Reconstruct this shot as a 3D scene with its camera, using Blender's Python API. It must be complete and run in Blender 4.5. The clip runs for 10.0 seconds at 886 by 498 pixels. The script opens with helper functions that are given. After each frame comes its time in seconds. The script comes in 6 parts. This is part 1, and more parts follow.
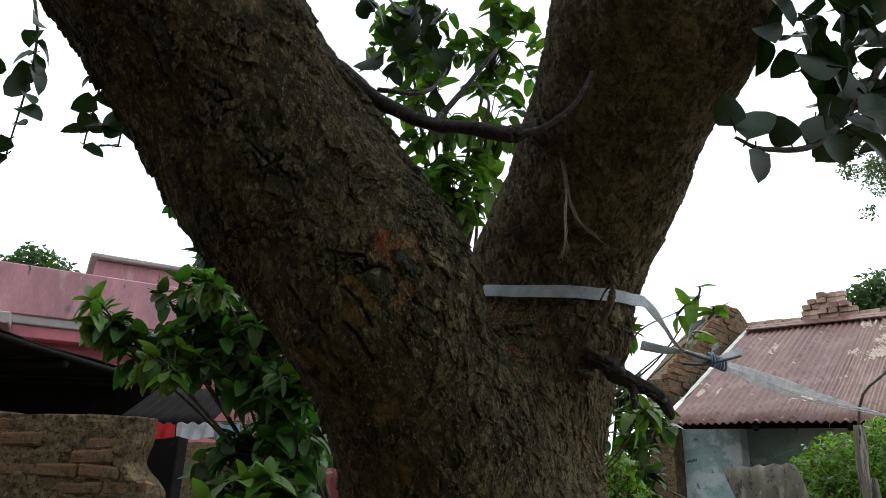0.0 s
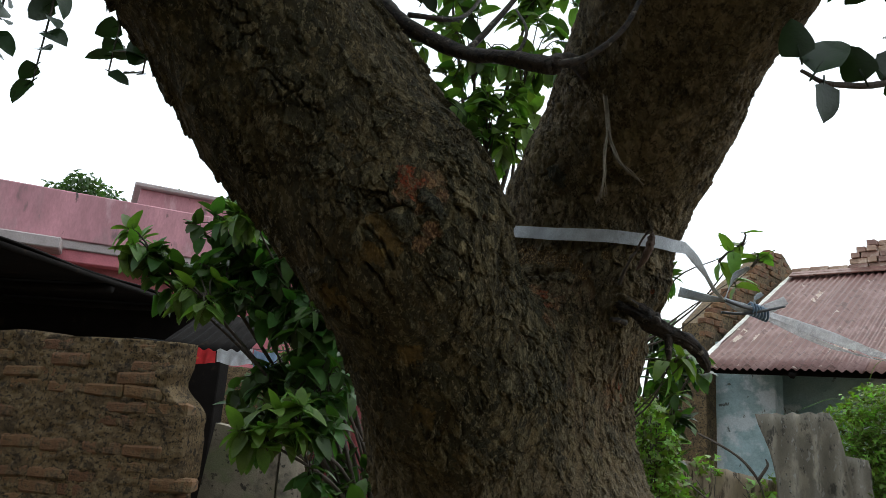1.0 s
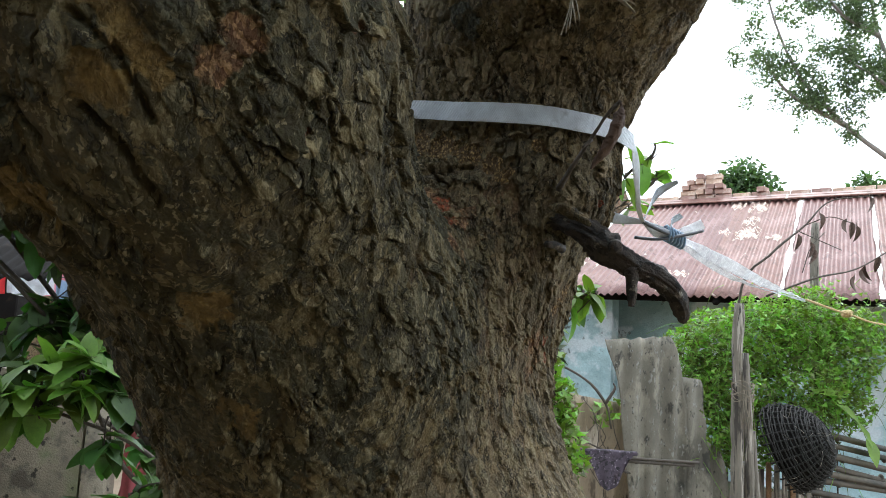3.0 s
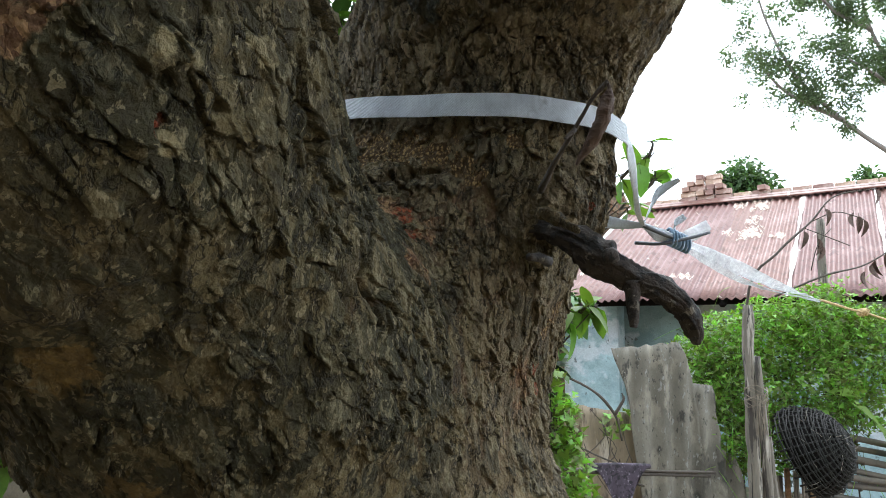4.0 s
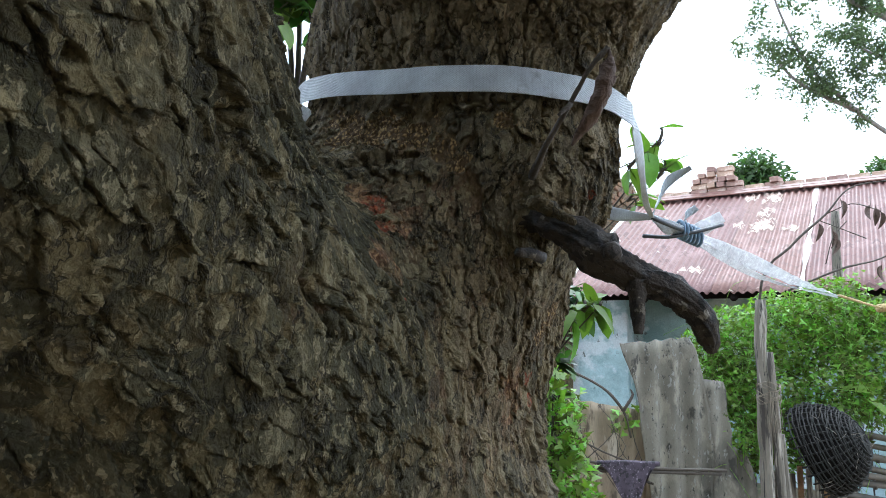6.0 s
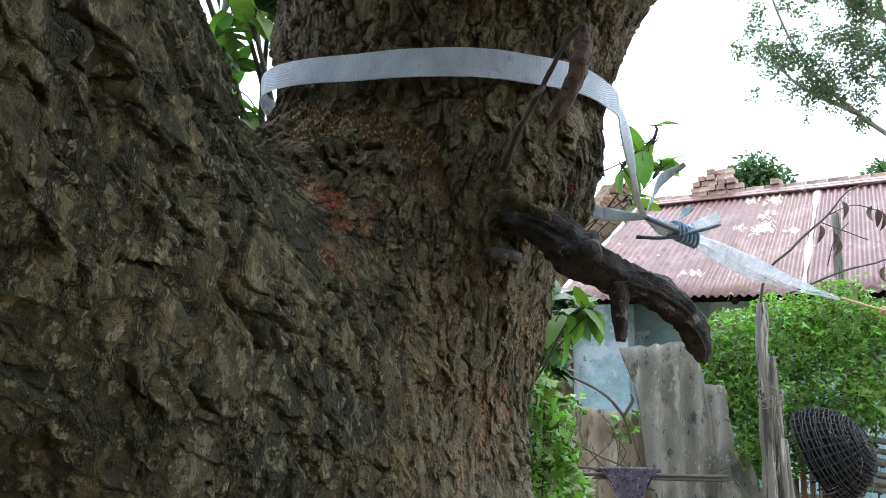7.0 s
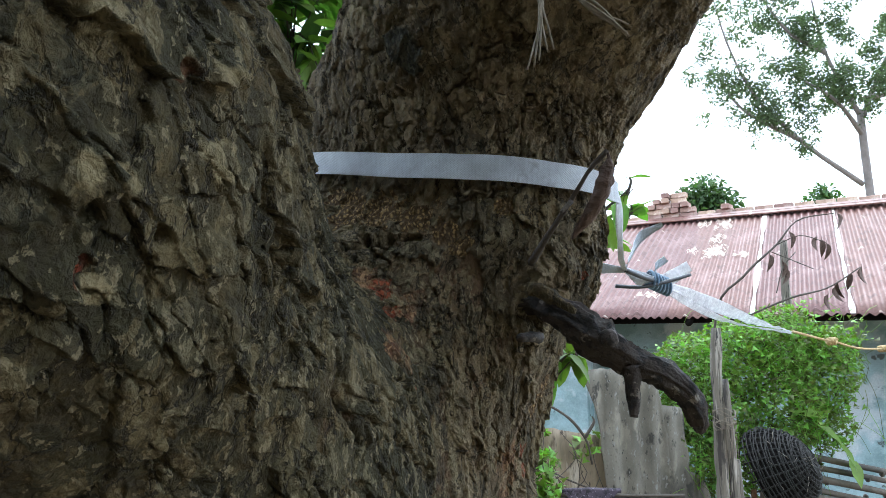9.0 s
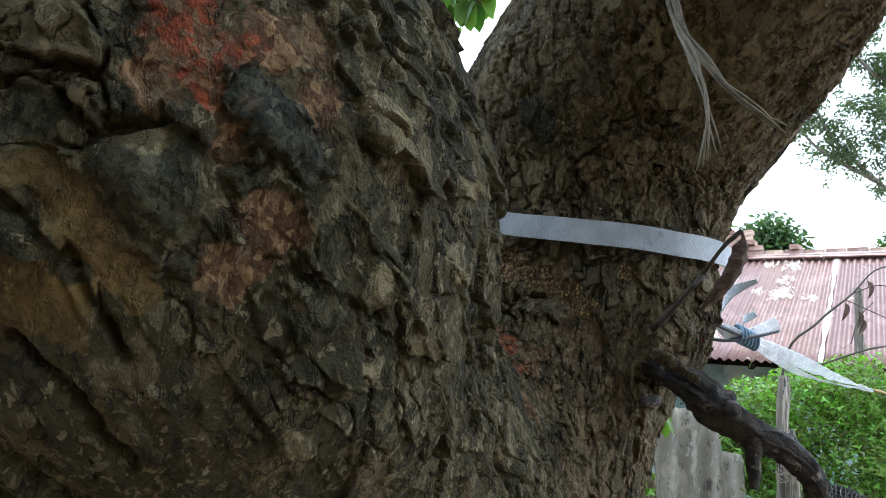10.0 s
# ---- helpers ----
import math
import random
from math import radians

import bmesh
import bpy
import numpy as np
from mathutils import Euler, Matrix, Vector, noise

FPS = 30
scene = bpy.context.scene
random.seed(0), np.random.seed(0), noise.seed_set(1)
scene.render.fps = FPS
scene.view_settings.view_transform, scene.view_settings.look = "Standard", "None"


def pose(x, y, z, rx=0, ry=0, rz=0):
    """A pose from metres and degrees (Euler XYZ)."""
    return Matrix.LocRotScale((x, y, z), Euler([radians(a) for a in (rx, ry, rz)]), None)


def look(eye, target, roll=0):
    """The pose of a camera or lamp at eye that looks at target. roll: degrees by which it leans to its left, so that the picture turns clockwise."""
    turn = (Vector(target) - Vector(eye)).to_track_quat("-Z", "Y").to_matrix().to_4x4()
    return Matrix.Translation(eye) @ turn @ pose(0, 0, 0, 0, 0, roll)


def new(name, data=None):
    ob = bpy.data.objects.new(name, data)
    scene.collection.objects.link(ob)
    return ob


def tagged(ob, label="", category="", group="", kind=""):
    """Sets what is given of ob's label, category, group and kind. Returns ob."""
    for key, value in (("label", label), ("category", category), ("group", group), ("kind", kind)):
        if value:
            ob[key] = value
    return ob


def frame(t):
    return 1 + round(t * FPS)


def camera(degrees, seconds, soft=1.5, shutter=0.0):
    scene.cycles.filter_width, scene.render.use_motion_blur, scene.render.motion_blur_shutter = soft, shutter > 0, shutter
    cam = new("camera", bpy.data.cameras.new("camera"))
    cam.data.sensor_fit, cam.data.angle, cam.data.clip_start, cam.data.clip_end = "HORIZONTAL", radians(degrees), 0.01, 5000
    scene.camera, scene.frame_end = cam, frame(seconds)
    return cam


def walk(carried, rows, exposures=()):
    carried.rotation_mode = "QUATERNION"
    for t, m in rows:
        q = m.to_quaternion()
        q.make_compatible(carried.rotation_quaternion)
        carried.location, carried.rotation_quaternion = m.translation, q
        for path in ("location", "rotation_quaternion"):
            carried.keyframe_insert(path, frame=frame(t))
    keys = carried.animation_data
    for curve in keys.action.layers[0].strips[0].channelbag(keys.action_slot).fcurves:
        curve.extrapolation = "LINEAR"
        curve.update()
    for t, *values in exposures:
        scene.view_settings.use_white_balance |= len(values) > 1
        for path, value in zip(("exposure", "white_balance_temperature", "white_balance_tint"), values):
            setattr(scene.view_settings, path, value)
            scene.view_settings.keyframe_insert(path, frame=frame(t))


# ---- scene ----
cam = camera(69.0, 10.0, soft=0.7)
PATH = [
    (0, (0.133, 0.189, 1.566), (-0.050, 2.081, 2.188), 2.01),
    (0.5, (0.144, 0.237, 1.557), (-0.063, 2.190, 1.933), 8.60),
    (1, (0.141, 0.232, 1.584), (-0.152, 2.164, 2.010), 4.27),
    (1.5, (0.183, 0.294, 1.588), (0.078, 2.253, 1.978), 4.99),
    (2, (0.149, 0.445, 1.597), (0.133, 2.423, 1.891), 3.35),
    (2.5, (0.068, 0.547, 1.607), (0.265, 2.523, 1.845), 2.64),
    (2.7, (0.077, 0.583, 1.615), (0.253, 2.562, 1.841), 3.38),
    (3.8, (0.131, 0.726, 1.640), (0.313, 2.700, 1.900), 1.05),
    (4, (0.138, 0.735, 1.643), (0.310, 2.709, 1.912), 0.60),
    (4.5, (0.140, 0.746, 1.651), (0.303, 2.721, 1.925), 0.92),
    (5, (0.137, 0.766, 1.641), (0.288, 2.746, 1.876), 1.18),
    (5.5, (0.149, 0.785, 1.648), (0.321, 2.762, 1.895), 0.70),
    (5.7, (0.157, 0.792, 1.651), (0.307, 2.771, 1.897), 0.82),
    (7, (0.198, 0.846, 1.656), (0.339, 2.824, 1.919), 0.31),
    (7.5, (0.204, 0.868, 1.654), (0.322, 2.848, 1.910), 0.47),
    (8, (0.192, 0.876, 1.651), (0.329, 2.860, 1.865), 1.41),
    (8.5, (0.165, 0.829, 1.683), (0.405, 2.796, 1.958), 0.62),
    (9, (0.130, 0.780, 1.701), (0.400, 2.737, 2.011), 0.42),
    (9.5, (0.083, 0.757, 1.713), (0.286, 2.719, 2.044), 2.51),
    (10, (0.060, 0.750, 1.724), (0.166, 2.714, 2.090), 4.60),
]
walk(cam, [(t, look(eye, target, roll)) for t, eye, target, roll in PATH],
     exposures=[(t, e + 0.3, 6100 if t < 2.2 else 5850 if t < 4.5 else 5450, 5) for t, e in ((0.0, -0.2), (1.0, -0.15), (1.5, -0.12), (2.0, 0.1), (2.5, 0.75), (3.8, 1.1), (4.9, 1.1), (7.0, 1.08), (8.0, 1.05), (9.0, 1.1), (10.0, 1.15))])

# ---- light: a bright overcast sky ----
world = bpy.data.worlds.new("sky")
scene.world = world
world.use_nodes = True
wn, wl = world.node_tree.nodes, world.node_tree.links
sky = wn.new("ShaderNodeTexSky")
sky.sky_type, sky.sun_disc = "NISHITA", False
sky.sun_elevation, sky.sun_rotation = radians(55), radians(40)
sky.dust_density, sky.air_density = 4.0, 1.0
cloud = wn.new("ShaderNodeMix")
cloud.data_type = "RGBA"
cloud.inputs[0].default_value = 0.85
cloud.inputs[7].default_value = (9.0, 9.2, 9.5, 1)
wl.new(sky.outputs[0], cloud.inputs[6])
wl.new(cloud.outputs[2], wn["Background"].inputs[0])
wn["Background"].inputs[1].default_value = 0.15
sun = new("sun", bpy.data.lights.new("sun", "SUN"))
sun.data.energy, sun.data.angle, sun.data.color = 1.0, radians(20), (1.0, 0.97, 0.92)
sun.matrix_world = look((4, 6, 12), (0, 0, 0))


# ---- materials ----
def material(name, base, rough=0.8, metal=0.0, spots=(), bump=0.3, scale=20.0, fine=120.0, stretch=(1, 1, 1), random_tint=0.0, translucent=0.0, glow=(1.0, 1.25, 0.45), bump_dist=0.01, island=0.0):
    """A procedural surface: a base colour, spots of other colours (colour, scale, threshold, softness), grain and relief."""
    m = bpy.data.materials.new(name)
    m.use_nodes = True
    nodes, links = m.node_tree.nodes, m.node_tree.links
    b = nodes["Principled BSDF"]
    b.inputs["Roughness"].default_value, b.inputs["Metallic"].default_value = rough, metal
    geo = nodes.new("ShaderNodeTexCoord")
    mp = nodes.new("ShaderNodeMapping")
    mp.inputs["Scale"].default_value = stretch
    links.new(geo.outputs["Object"], mp.inputs["Vector"])

    def noisy(sc, detail=6.0, rough_=0.6):
        n = nodes.new("ShaderNodeTexNoise")
        n.inputs["Scale"].default_value, n.inputs["Detail"].default_value, n.inputs["Roughness"].default_value = sc, detail, rough_
        links.new(mp.outputs[0], n.inputs["Vector"])
        return n.outputs["Fac"]

    def mixed(fac, a, c, mode="MIX"):
        x = nodes.new("ShaderNodeMix")
        x.data_type, x.blend_type = "RGBA", mode
        for sock, v in ((x.inputs[0], fac), (x.inputs[6], a), (x.inputs[7], c)):
            if isinstance(v, (tuple, float, int)):
                sock.default_value = (*v, 1) if isinstance(v, tuple) else v
            else:
                links.new(v, sock)
        return x.outputs[2]

    def ranged(v, lo, hi, a=0.0, c=1.0):
        r = nodes.new("ShaderNodeMapRange")
        for i, q in enumerate((lo, hi, a, c)):
            r.inputs[i + 1].default_value = q
        links.new(v, r.inputs[0])
        return r.outputs[0]

    broad = noisy(scale)
    colour = mixed(ranged(broad, 0.3, 0.7), tuple(c * 0.72 for c in base), tuple(min(1, c * 1.22) for c in base))
    for tone, sc, lo, soft in spots:
        colour = mixed(ranged(noisy(sc), lo, lo + soft), colour, tone)
    grain = noisy(fine, 3.0)
    colour = mixed(0.5, colour, mixed(ranged(grain, 0.3, 0.7), (0.6, 0.6, 0.6), (1.0, 1.0, 1.0)), "MULTIPLY")
    if random_tint:
        info = nodes.new("ShaderNodeObjectInfo")
        hsv = nodes.new("ShaderNodeHueSaturation")
        links.new(ranged(info.outputs["Random"], 0, 1, 1 - random_tint, 1 + random_tint), hsv.inputs["Value"])
        links.new(ranged(info.outputs["Random"], 0, 1, 0.5 - 0.06 * random_tint, 0.5 + 0.06 * random_tint), hsv.inputs["Hue"])
        links.new(colour, hsv.inputs["Color"])
        colour = hsv.outputs[0]
    if island:
        info = nodes.new("ShaderNodeNewGeometry")
        hsv = nodes.new("ShaderNodeHueSaturation")
        links.new(ranged(info.outputs["Random Per Island"], 0, 1, 1 - island, 1 + island), hsv.inputs["Value"])
        links.new(ranged(info.outputs["Random Per Island"], 0, 1, 0.5 - 0.05 * island, 0.5 + 0.05 * island), hsv.inputs["Hue"])
        links.new(colour, hsv.inputs["Color"])
        colour = hsv.outputs[0]
    links.new(colour, b.inputs["Base Color"])
    links.new(ranged(grain, 0.2, 0.8, max(0.05, rough - 0.12), min(1, rough + 0.12)), b.inputs["Roughness"])
    if bump:
        add = nodes.new("ShaderNodeMath")
        add.operation = "ADD"
        links.new(broad, add.inputs[0])
        links.new(grain, add.inputs[1])
        bp = nodes.new("ShaderNodeBump")
        bp.inputs["Strength"].default_value, bp.inputs["Distance"].default_value = bump, bump_dist
        links.new(add.outputs[0], bp.inputs["Height"])
        links.new(bp.outputs[0], b.inputs["Normal"])
    if translucent:
        tr = nodes.new("ShaderNodeBsdfTranslucent")
        links.new(mixed(1.0, colour, glow, "MULTIPLY"), tr.inputs["Color"])
        ms = nodes.new("ShaderNodeMixShader")
        ms.inputs[0].default_value = translucent
        links.new(b.outputs[0], ms.inputs[1])
        links.new(tr.outputs[0], ms.inputs[2])
        links.new(ms.outputs[0], nodes["Material Output"].inputs[0])
    return m


def bark_material():
    """Old bark: brown-grey plates with lichen, films of moss and patches of rust-coloured inner bark, with some light
    and shade put into the colour.
    """
    m = bpy.data.materials.new("bark")
    m.use_nodes = True
    nodes, links = m.node_tree.nodes, m.node_tree.links
    b = nodes["Principled BSDF"]
    co = nodes.new("ShaderNodeTexCoord").outputs["Object"]

    def noisy(sc, detail=8.0, r=0.65, dist=0.0):
        n = nodes.new("ShaderNodeTexNoise")
        n.inputs["Scale"].default_value, n.inputs["Detail"].default_value = sc, detail
        n.inputs["Roughness"].default_value, n.inputs["Distortion"].default_value = r, dist
        links.new(co, n.inputs["Vector"])
        return n.outputs["Fac"]

    def attr(name):
        a = nodes.new("ShaderNodeAttribute")
        a.attribute_name = name
        return a.outputs["Fac"]

    def math_(op, a, c):
        x = nodes.new("ShaderNodeMath")
        x.operation = op
        for sock, v in zip(x.inputs, (a, c)):
            if isinstance(v, (float, int)):
                sock.default_value = v
            else:
                links.new(v, sock)
        return x.outputs[0]

    def ranged(v, lo, hi, a=0.0, c=1.0):
        r = nodes.new("ShaderNodeMapRange")
        for i, q in enumerate((lo, hi, a, c)):
            r.inputs[i + 1].default_value = q
        links.new(v, r.inputs[0])
        return r.outputs[0]

    def mixed(fac, a, c):
        x = nodes.new("ShaderNodeMix")
        x.data_type = "RGBA"
        for sock, v in ((x.inputs[0], fac), (x.inputs[6], a), (x.inputs[7], c)):
            if isinstance(v, tuple):
                sock.default_value = (*v, 1)
            elif isinstance(v, (float, int)):
                sock.default_value = v
            else:
                links.new(v, sock)
        return x.outputs[2]

    fine = noisy(170, 8, 0.75)
    flake = noisy(48, 8, 0.72, 0.8)
    wob = nodes.new("ShaderNodeMix")
    wob.data_type = "VECTOR"
    wob.inputs[0].default_value = 0.009
    jit = nodes.new("ShaderNodeTexNoise")
    jit.inputs["Scale"].default_value, jit.inputs["Detail"].default_value = 90, 5
    links.new(co, jit.inputs["Vector"])
    links.new(co, wob.inputs[4])
    links.new(jit.outputs["Color"], wob.inputs[5])

    def scales(sc):
        v = nodes.new("ShaderNodeTexVoronoi")
        v.inputs["Scale"].default_value = sc
        mp = nodes.new("ShaderNodeMapping")
        mp.inputs["Scale"].default_value = (1.0, 1.0, 0.6)
        links.new(wob.outputs[1], mp.inputs["Vector"])
        links.new(mp.outputs[0], v.inputs["Vector"])
        sep = nodes.new("ShaderNodeSeparateColor")
        links.new(v.outputs["Color"], sep.inputs[0])
        return sep.outputs[0], v.outputs["Distance"]

    small, smalld = scales(150)
    tiny, tinyd = scales(380)
    peb = nodes.new("ShaderNodeTexVoronoi")
    peb.inputs["Scale"].default_value = 430
    links.new(wob.outputs[1], peb.inputs["Vector"])
    pebble = peb.outputs["Distance"]
    outer, own = attr("lift"), attr("plate")
    inner = mixed(ranged(noisy(11, 5), 0.42, 0.58), (0.076, 0.051, 0.021), (0.127, 0.087, 0.036))
    inner = mixed(ranged(noisy(4.5, 5), 0.52, 0.6, 0.0, 0.7), inner, (0.150, 0.100, 0.035))
    inner = mixed(ranged(noisy(5.3, 5), 0.52, 0.62, 0.0, 0.8), inner, (0.062, 0.059, 0.031))
    inner = mixed(math_("MULTIPLY", attr("warm"), ranged(noisy(24, 5), 0.4, 0.6, 0.35, 0.85)), inner, (0.132, 0.060, 0.031))
    inner = mixed(ranged(tiny, 0.6, 0.95, 0.0, 0.45), inner, (0.207, 0.148, 0.067))
    crust = mixed(ranged(noisy(16, 6), 0.42, 0.58), (0.047, 0.042, 0.022), (0.099, 0.083, 0.041))
    crust = mixed(ranged(own, 0.5, 0.95, 0.0, 0.85), crust, (0.204, 0.163, 0.082))
    crust = mixed(ranged(own, 0.05, 0.3, 0.75, 0.0), crust, (0.034, 0.035, 0.021))
    crust = mixed(ranged(noisy(34, 5, 0.6), 0.56, 0.6, 0.0, 0.6), crust, (0.179, 0.121, 0.047))
    crust = mixed(ranged(noisy(29, 5, 0.6), 0.57, 0.61, 0.0, 0.7), crust, (0.031, 0.028, 0.015))
    colour = mixed(ranged(outer, 0.15, 0.5), inner, crust)
    # Moss tone on the left limb, deepened to stand in for its shade.
    colour = mixed(math_("MULTIPLY", attr("moss_and_shade"), ranged(noisy(6, 5), 0.38, 0.62, 0.4, 0.8)), colour, (0.040, 0.036, 0.016))
    colour = mixed(ranged(small, 0.2, 0.4, 0.3, 0.0), colour, (0.036, 0.030, 0.017))
    # Tan bark of the right limb, lightened further in place of missing light.
    colour = mixed(math_("MULTIPLY", attr("tan_and_light"), ranged(noisy(14, 6), 0.35, 0.6, 0.25, 0.75)), colour, mixed(ranged(own, 0.2, 0.8), (0.165, 0.127, 0.078), (0.285, 0.222, 0.138)))
    long = nodes.new("ShaderNodeMapping")
    long.inputs["Scale"].default_value = (1.0, 1.0, 0.5)
    long.inputs["Rotation"].default_value = (0.0, radians(-18), 0.0)
    links.new(wob.outputs[1], long.inputs["Vector"])

    def drawn(sc, detail=7.0, r=0.6):
        n = nodes.new("ShaderNodeTexNoise")
        n.inputs["Scale"].default_value, n.inputs["Detail"].default_value, n.inputs["Roughness"].default_value = sc, detail, r
        links.new(long.outputs[0], n.inputs["Vector"])
        return n.outputs["Fac"]

    chip, scale_, shred = drawn(42), drawn(95), drawn(210, 5.0)
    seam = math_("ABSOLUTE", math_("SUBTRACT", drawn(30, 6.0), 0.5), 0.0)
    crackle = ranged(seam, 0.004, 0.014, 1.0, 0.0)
    colour = mixed(ranged(chip, 0.56, 0.575, 0.0, 0.36), colour, (0.252, 0.197, 0.097))
    colour = mixed(ranged(chip, 0.40, 0.415, 0.45, 0.0), colour, (0.044, 0.036, 0.020))
    colour = mixed(ranged(scale_, 0.58, 0.595, 0.0, 0.5), colour, (0.241, 0.205, 0.120))
    colour = mixed(ranged(scale_, 0.42, 0.435, 0.45, 0.0), colour, (0.036, 0.031, 0.019))
    colour = mixed(ranged(shred, 0.60, 0.62, 0.0, 0.5), colour, (0.312, 0.260, 0.155))
    # The shade of the fine cracks is put into the colour too.
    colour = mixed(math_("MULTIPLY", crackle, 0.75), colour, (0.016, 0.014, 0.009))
    grainy = mixed(ranged(tiny, 0.35, 0.75), (0.113, 0.053, 0.026), (0.339, 0.201, 0.100))
    colour = mixed(math_("MULTIPLY", attr("pink"), ranged(noisy(45, 6), 0.4, 0.56, 0.15, 0.85)), colour, grainy)
    colour = mixed(math_("MULTIPLY", attr("tan"), ranged(noisy(45, 6), 0.34, 0.46, 0.6, 1.0)), colour, mixed(ranged(tinyd, 0.2, 0.55), (0.381, 0.259, 0.111), (0.096, 0.059, 0.026)))
    colour = mixed(math_("MULTIPLY", attr("ochre"), ranged(noisy(38, 6), 0.38, 0.55, 0.4, 0.95)), colour, mixed(ranged(noisy(90, 4), 0.4, 0.6), (0.142, 0.094, 0.032), (0.221, 0.148, 0.050)))
    colour = mixed(math_("MULTIPLY", attr("dark"), ranged(noisy(50, 6), 0.4, 0.6, 0.35, 0.9)), colour, mixed(ranged(tiny, 0.3, 0.9), (0.029, 0.030, 0.018), (0.094, 0.087, 0.052)))
    colour = mixed(math_("MULTIPLY", attr("pale"), ranged(noisy(55, 6), 0.4, 0.55, 0.2, 0.85)), colour, (0.282, 0.232, 0.124))
    colour = mixed(math_("MULTIPLY", attr("rust"), ranged(tiny, 0.2, 0.6, 0.9, 0.25)), colour, mixed(ranged(noisy(120, 4), 0.4, 0.6), (0.160, 0.030, 0.012), (0.321, 0.076, 0.026)))
    colour = mixed(math_("MULTIPLY", attr("slate"), ranged(noisy(60, 6), 0.3, 0.45, 0.55, 1.0)), colour, mixed(ranged(tiny, 0.3, 0.9), (0.025, 0.026, 0.018), (0.081, 0.078, 0.052)))
    colour = mixed(ranged(fine, 0.33, 0.45, 0.55, 0.0), colour, (0.023, 0.018, 0.010))
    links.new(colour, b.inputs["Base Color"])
    links.new(ranged(fine, 0.2, 0.8, 0.62, 0.95), b.inputs["Roughness"])
    b.inputs["Specular IOR Level"].default_value = 0.22
    h = math_("ADD", math_("MULTIPLY", flake, 0.25), math_("MULTIPLY", fine, 0.5))
    h = math_("ADD", h, math_("ADD", math_("MULTIPLY", small, 0.10), math_("MULTIPLY", tiny, 0.12)))
    for layer, cuts, tall in ((chip, (0.481, 0.596, 0.640), 0.22), (scale_, (0.505, 0.621, 0.663), 0.16), (shred, (0.45, 0.57), 0.10)):
        for cut in cuts:
            h = math_("ADD", h, ranged(layer, cut, cut + 0.02, 0.0, tall))
    h = math_("ADD", h, math_("ADD", math_("MULTIPLY", pebble, -0.2), math_("MULTIPLY", crackle, -0.35)))
    bp = nodes.new("ShaderNodeBump")
    bp.inputs["Strength"].default_value, bp.inputs["Distance"].default_value = 1.0, 0.0045
    links.new(h, bp.inputs["Height"])
    links.new(bp.outputs[0], b.inputs["Normal"])
    return m


BARK = bark_material()
WOOD = material("weathered_wood", (0.19, 0.165, 0.13), 0.85, spots=[((0.06, 0.05, 0.042), 26, 0.53, 0.05), ((0.4, 0.36, 0.3), 34, 0.58, 0.06), ((0.035, 0.03, 0.026), 60, 0.6, 0.03)], stretch=(1, 1, 0.08), scale=30, fine=160, bump=0.6)
DEADWOOD = material("dead_branch_wood", (0.045, 0.033, 0.025), 0.75, spots=[((0.2, 0.175, 0.14), 70, 0.6, 0.03), ((0.012, 0.01, 0.009), 110, 0.5, 0.06)], scale=60, fine=300, bump=0.6, bump_dist=0.003)
TWIG = material("twig", (0.075, 0.06, 0.046), 0.8, scale=60, fine=300, bump=0.4)
DRY = material("dry_leaf", (0.12, 0.075, 0.055), 0.7, spots=[((0.05, 0.03, 0.022), 120, 0.56, 0.08)], scale=60, fine=300, bump=0.8, bump_dist=0.003)
FIBRE = material("dry_fibre", (0.26, 0.22, 0.16), 0.8, scale=90, fine=400, bump=0.4, bump_dist=0.002)
TAPE = material("white_woven_tape", (0.72, 0.77, 0.86), 0.5, scale=25, fine=700, bump=0.0, spots=[((0.42, 0.44, 0.48), 30, 0.62, 0.1)])


def weave(m):
    """Fine diagonal weave of the tape, as relief and in the colour of the threads."""
    nodes, links = m.node_tree.nodes, m.node_tree.links
    b = nodes["Principled BSDF"]
    co = nodes.new("ShaderNodeTexCoord")
    waves = []
    for turn in (35, -35):
        mp = nodes.new("ShaderNodeMapping")
        mp.inputs["Rotation"].default_value = (0, radians(turn), 0)
        w = nodes.new("ShaderNodeTexWave")
        w.bands_direction = "Z"
        w.inputs["Scale"].default_value, w.inputs["Distortion"].default_value = 250, 0.4
        links.new(co.outputs["Object"], mp.inputs["Vector"])
        links.new(mp.outputs[0], w.inputs["Vector"])
        waves.append(w.outputs["Fac"])
    mx = nodes.new("ShaderNodeMath")
    mx.operation = "MAXIMUM"
    links.new(waves[0], mx.inputs[0])
    links.new(waves[1], mx.inputs[1])
    bp = nodes.new("ShaderNodeBump")
    bp.inputs["Strength"].default_value, bp.inputs["Distance"].default_value = 1.0, 0.0008
    links.new(mx.outputs[0], bp.inputs["Height"])
    links.new(bp.outputs[0], b.inputs["Normal"])
    old = b.inputs["Base Color"].links[0].from_socket
    mix = nodes.new("ShaderNodeMix")
    mix.data_type, mix.blend_type = "RGBA", "MULTIPLY"
    mix.inputs[0].default_value = 0.35
    links.new(old, mix.inputs[6])
    links.new(mx.outputs[0], mix.inputs[7])
    links.new(mix.outputs[2], b.inputs["Base Color"])


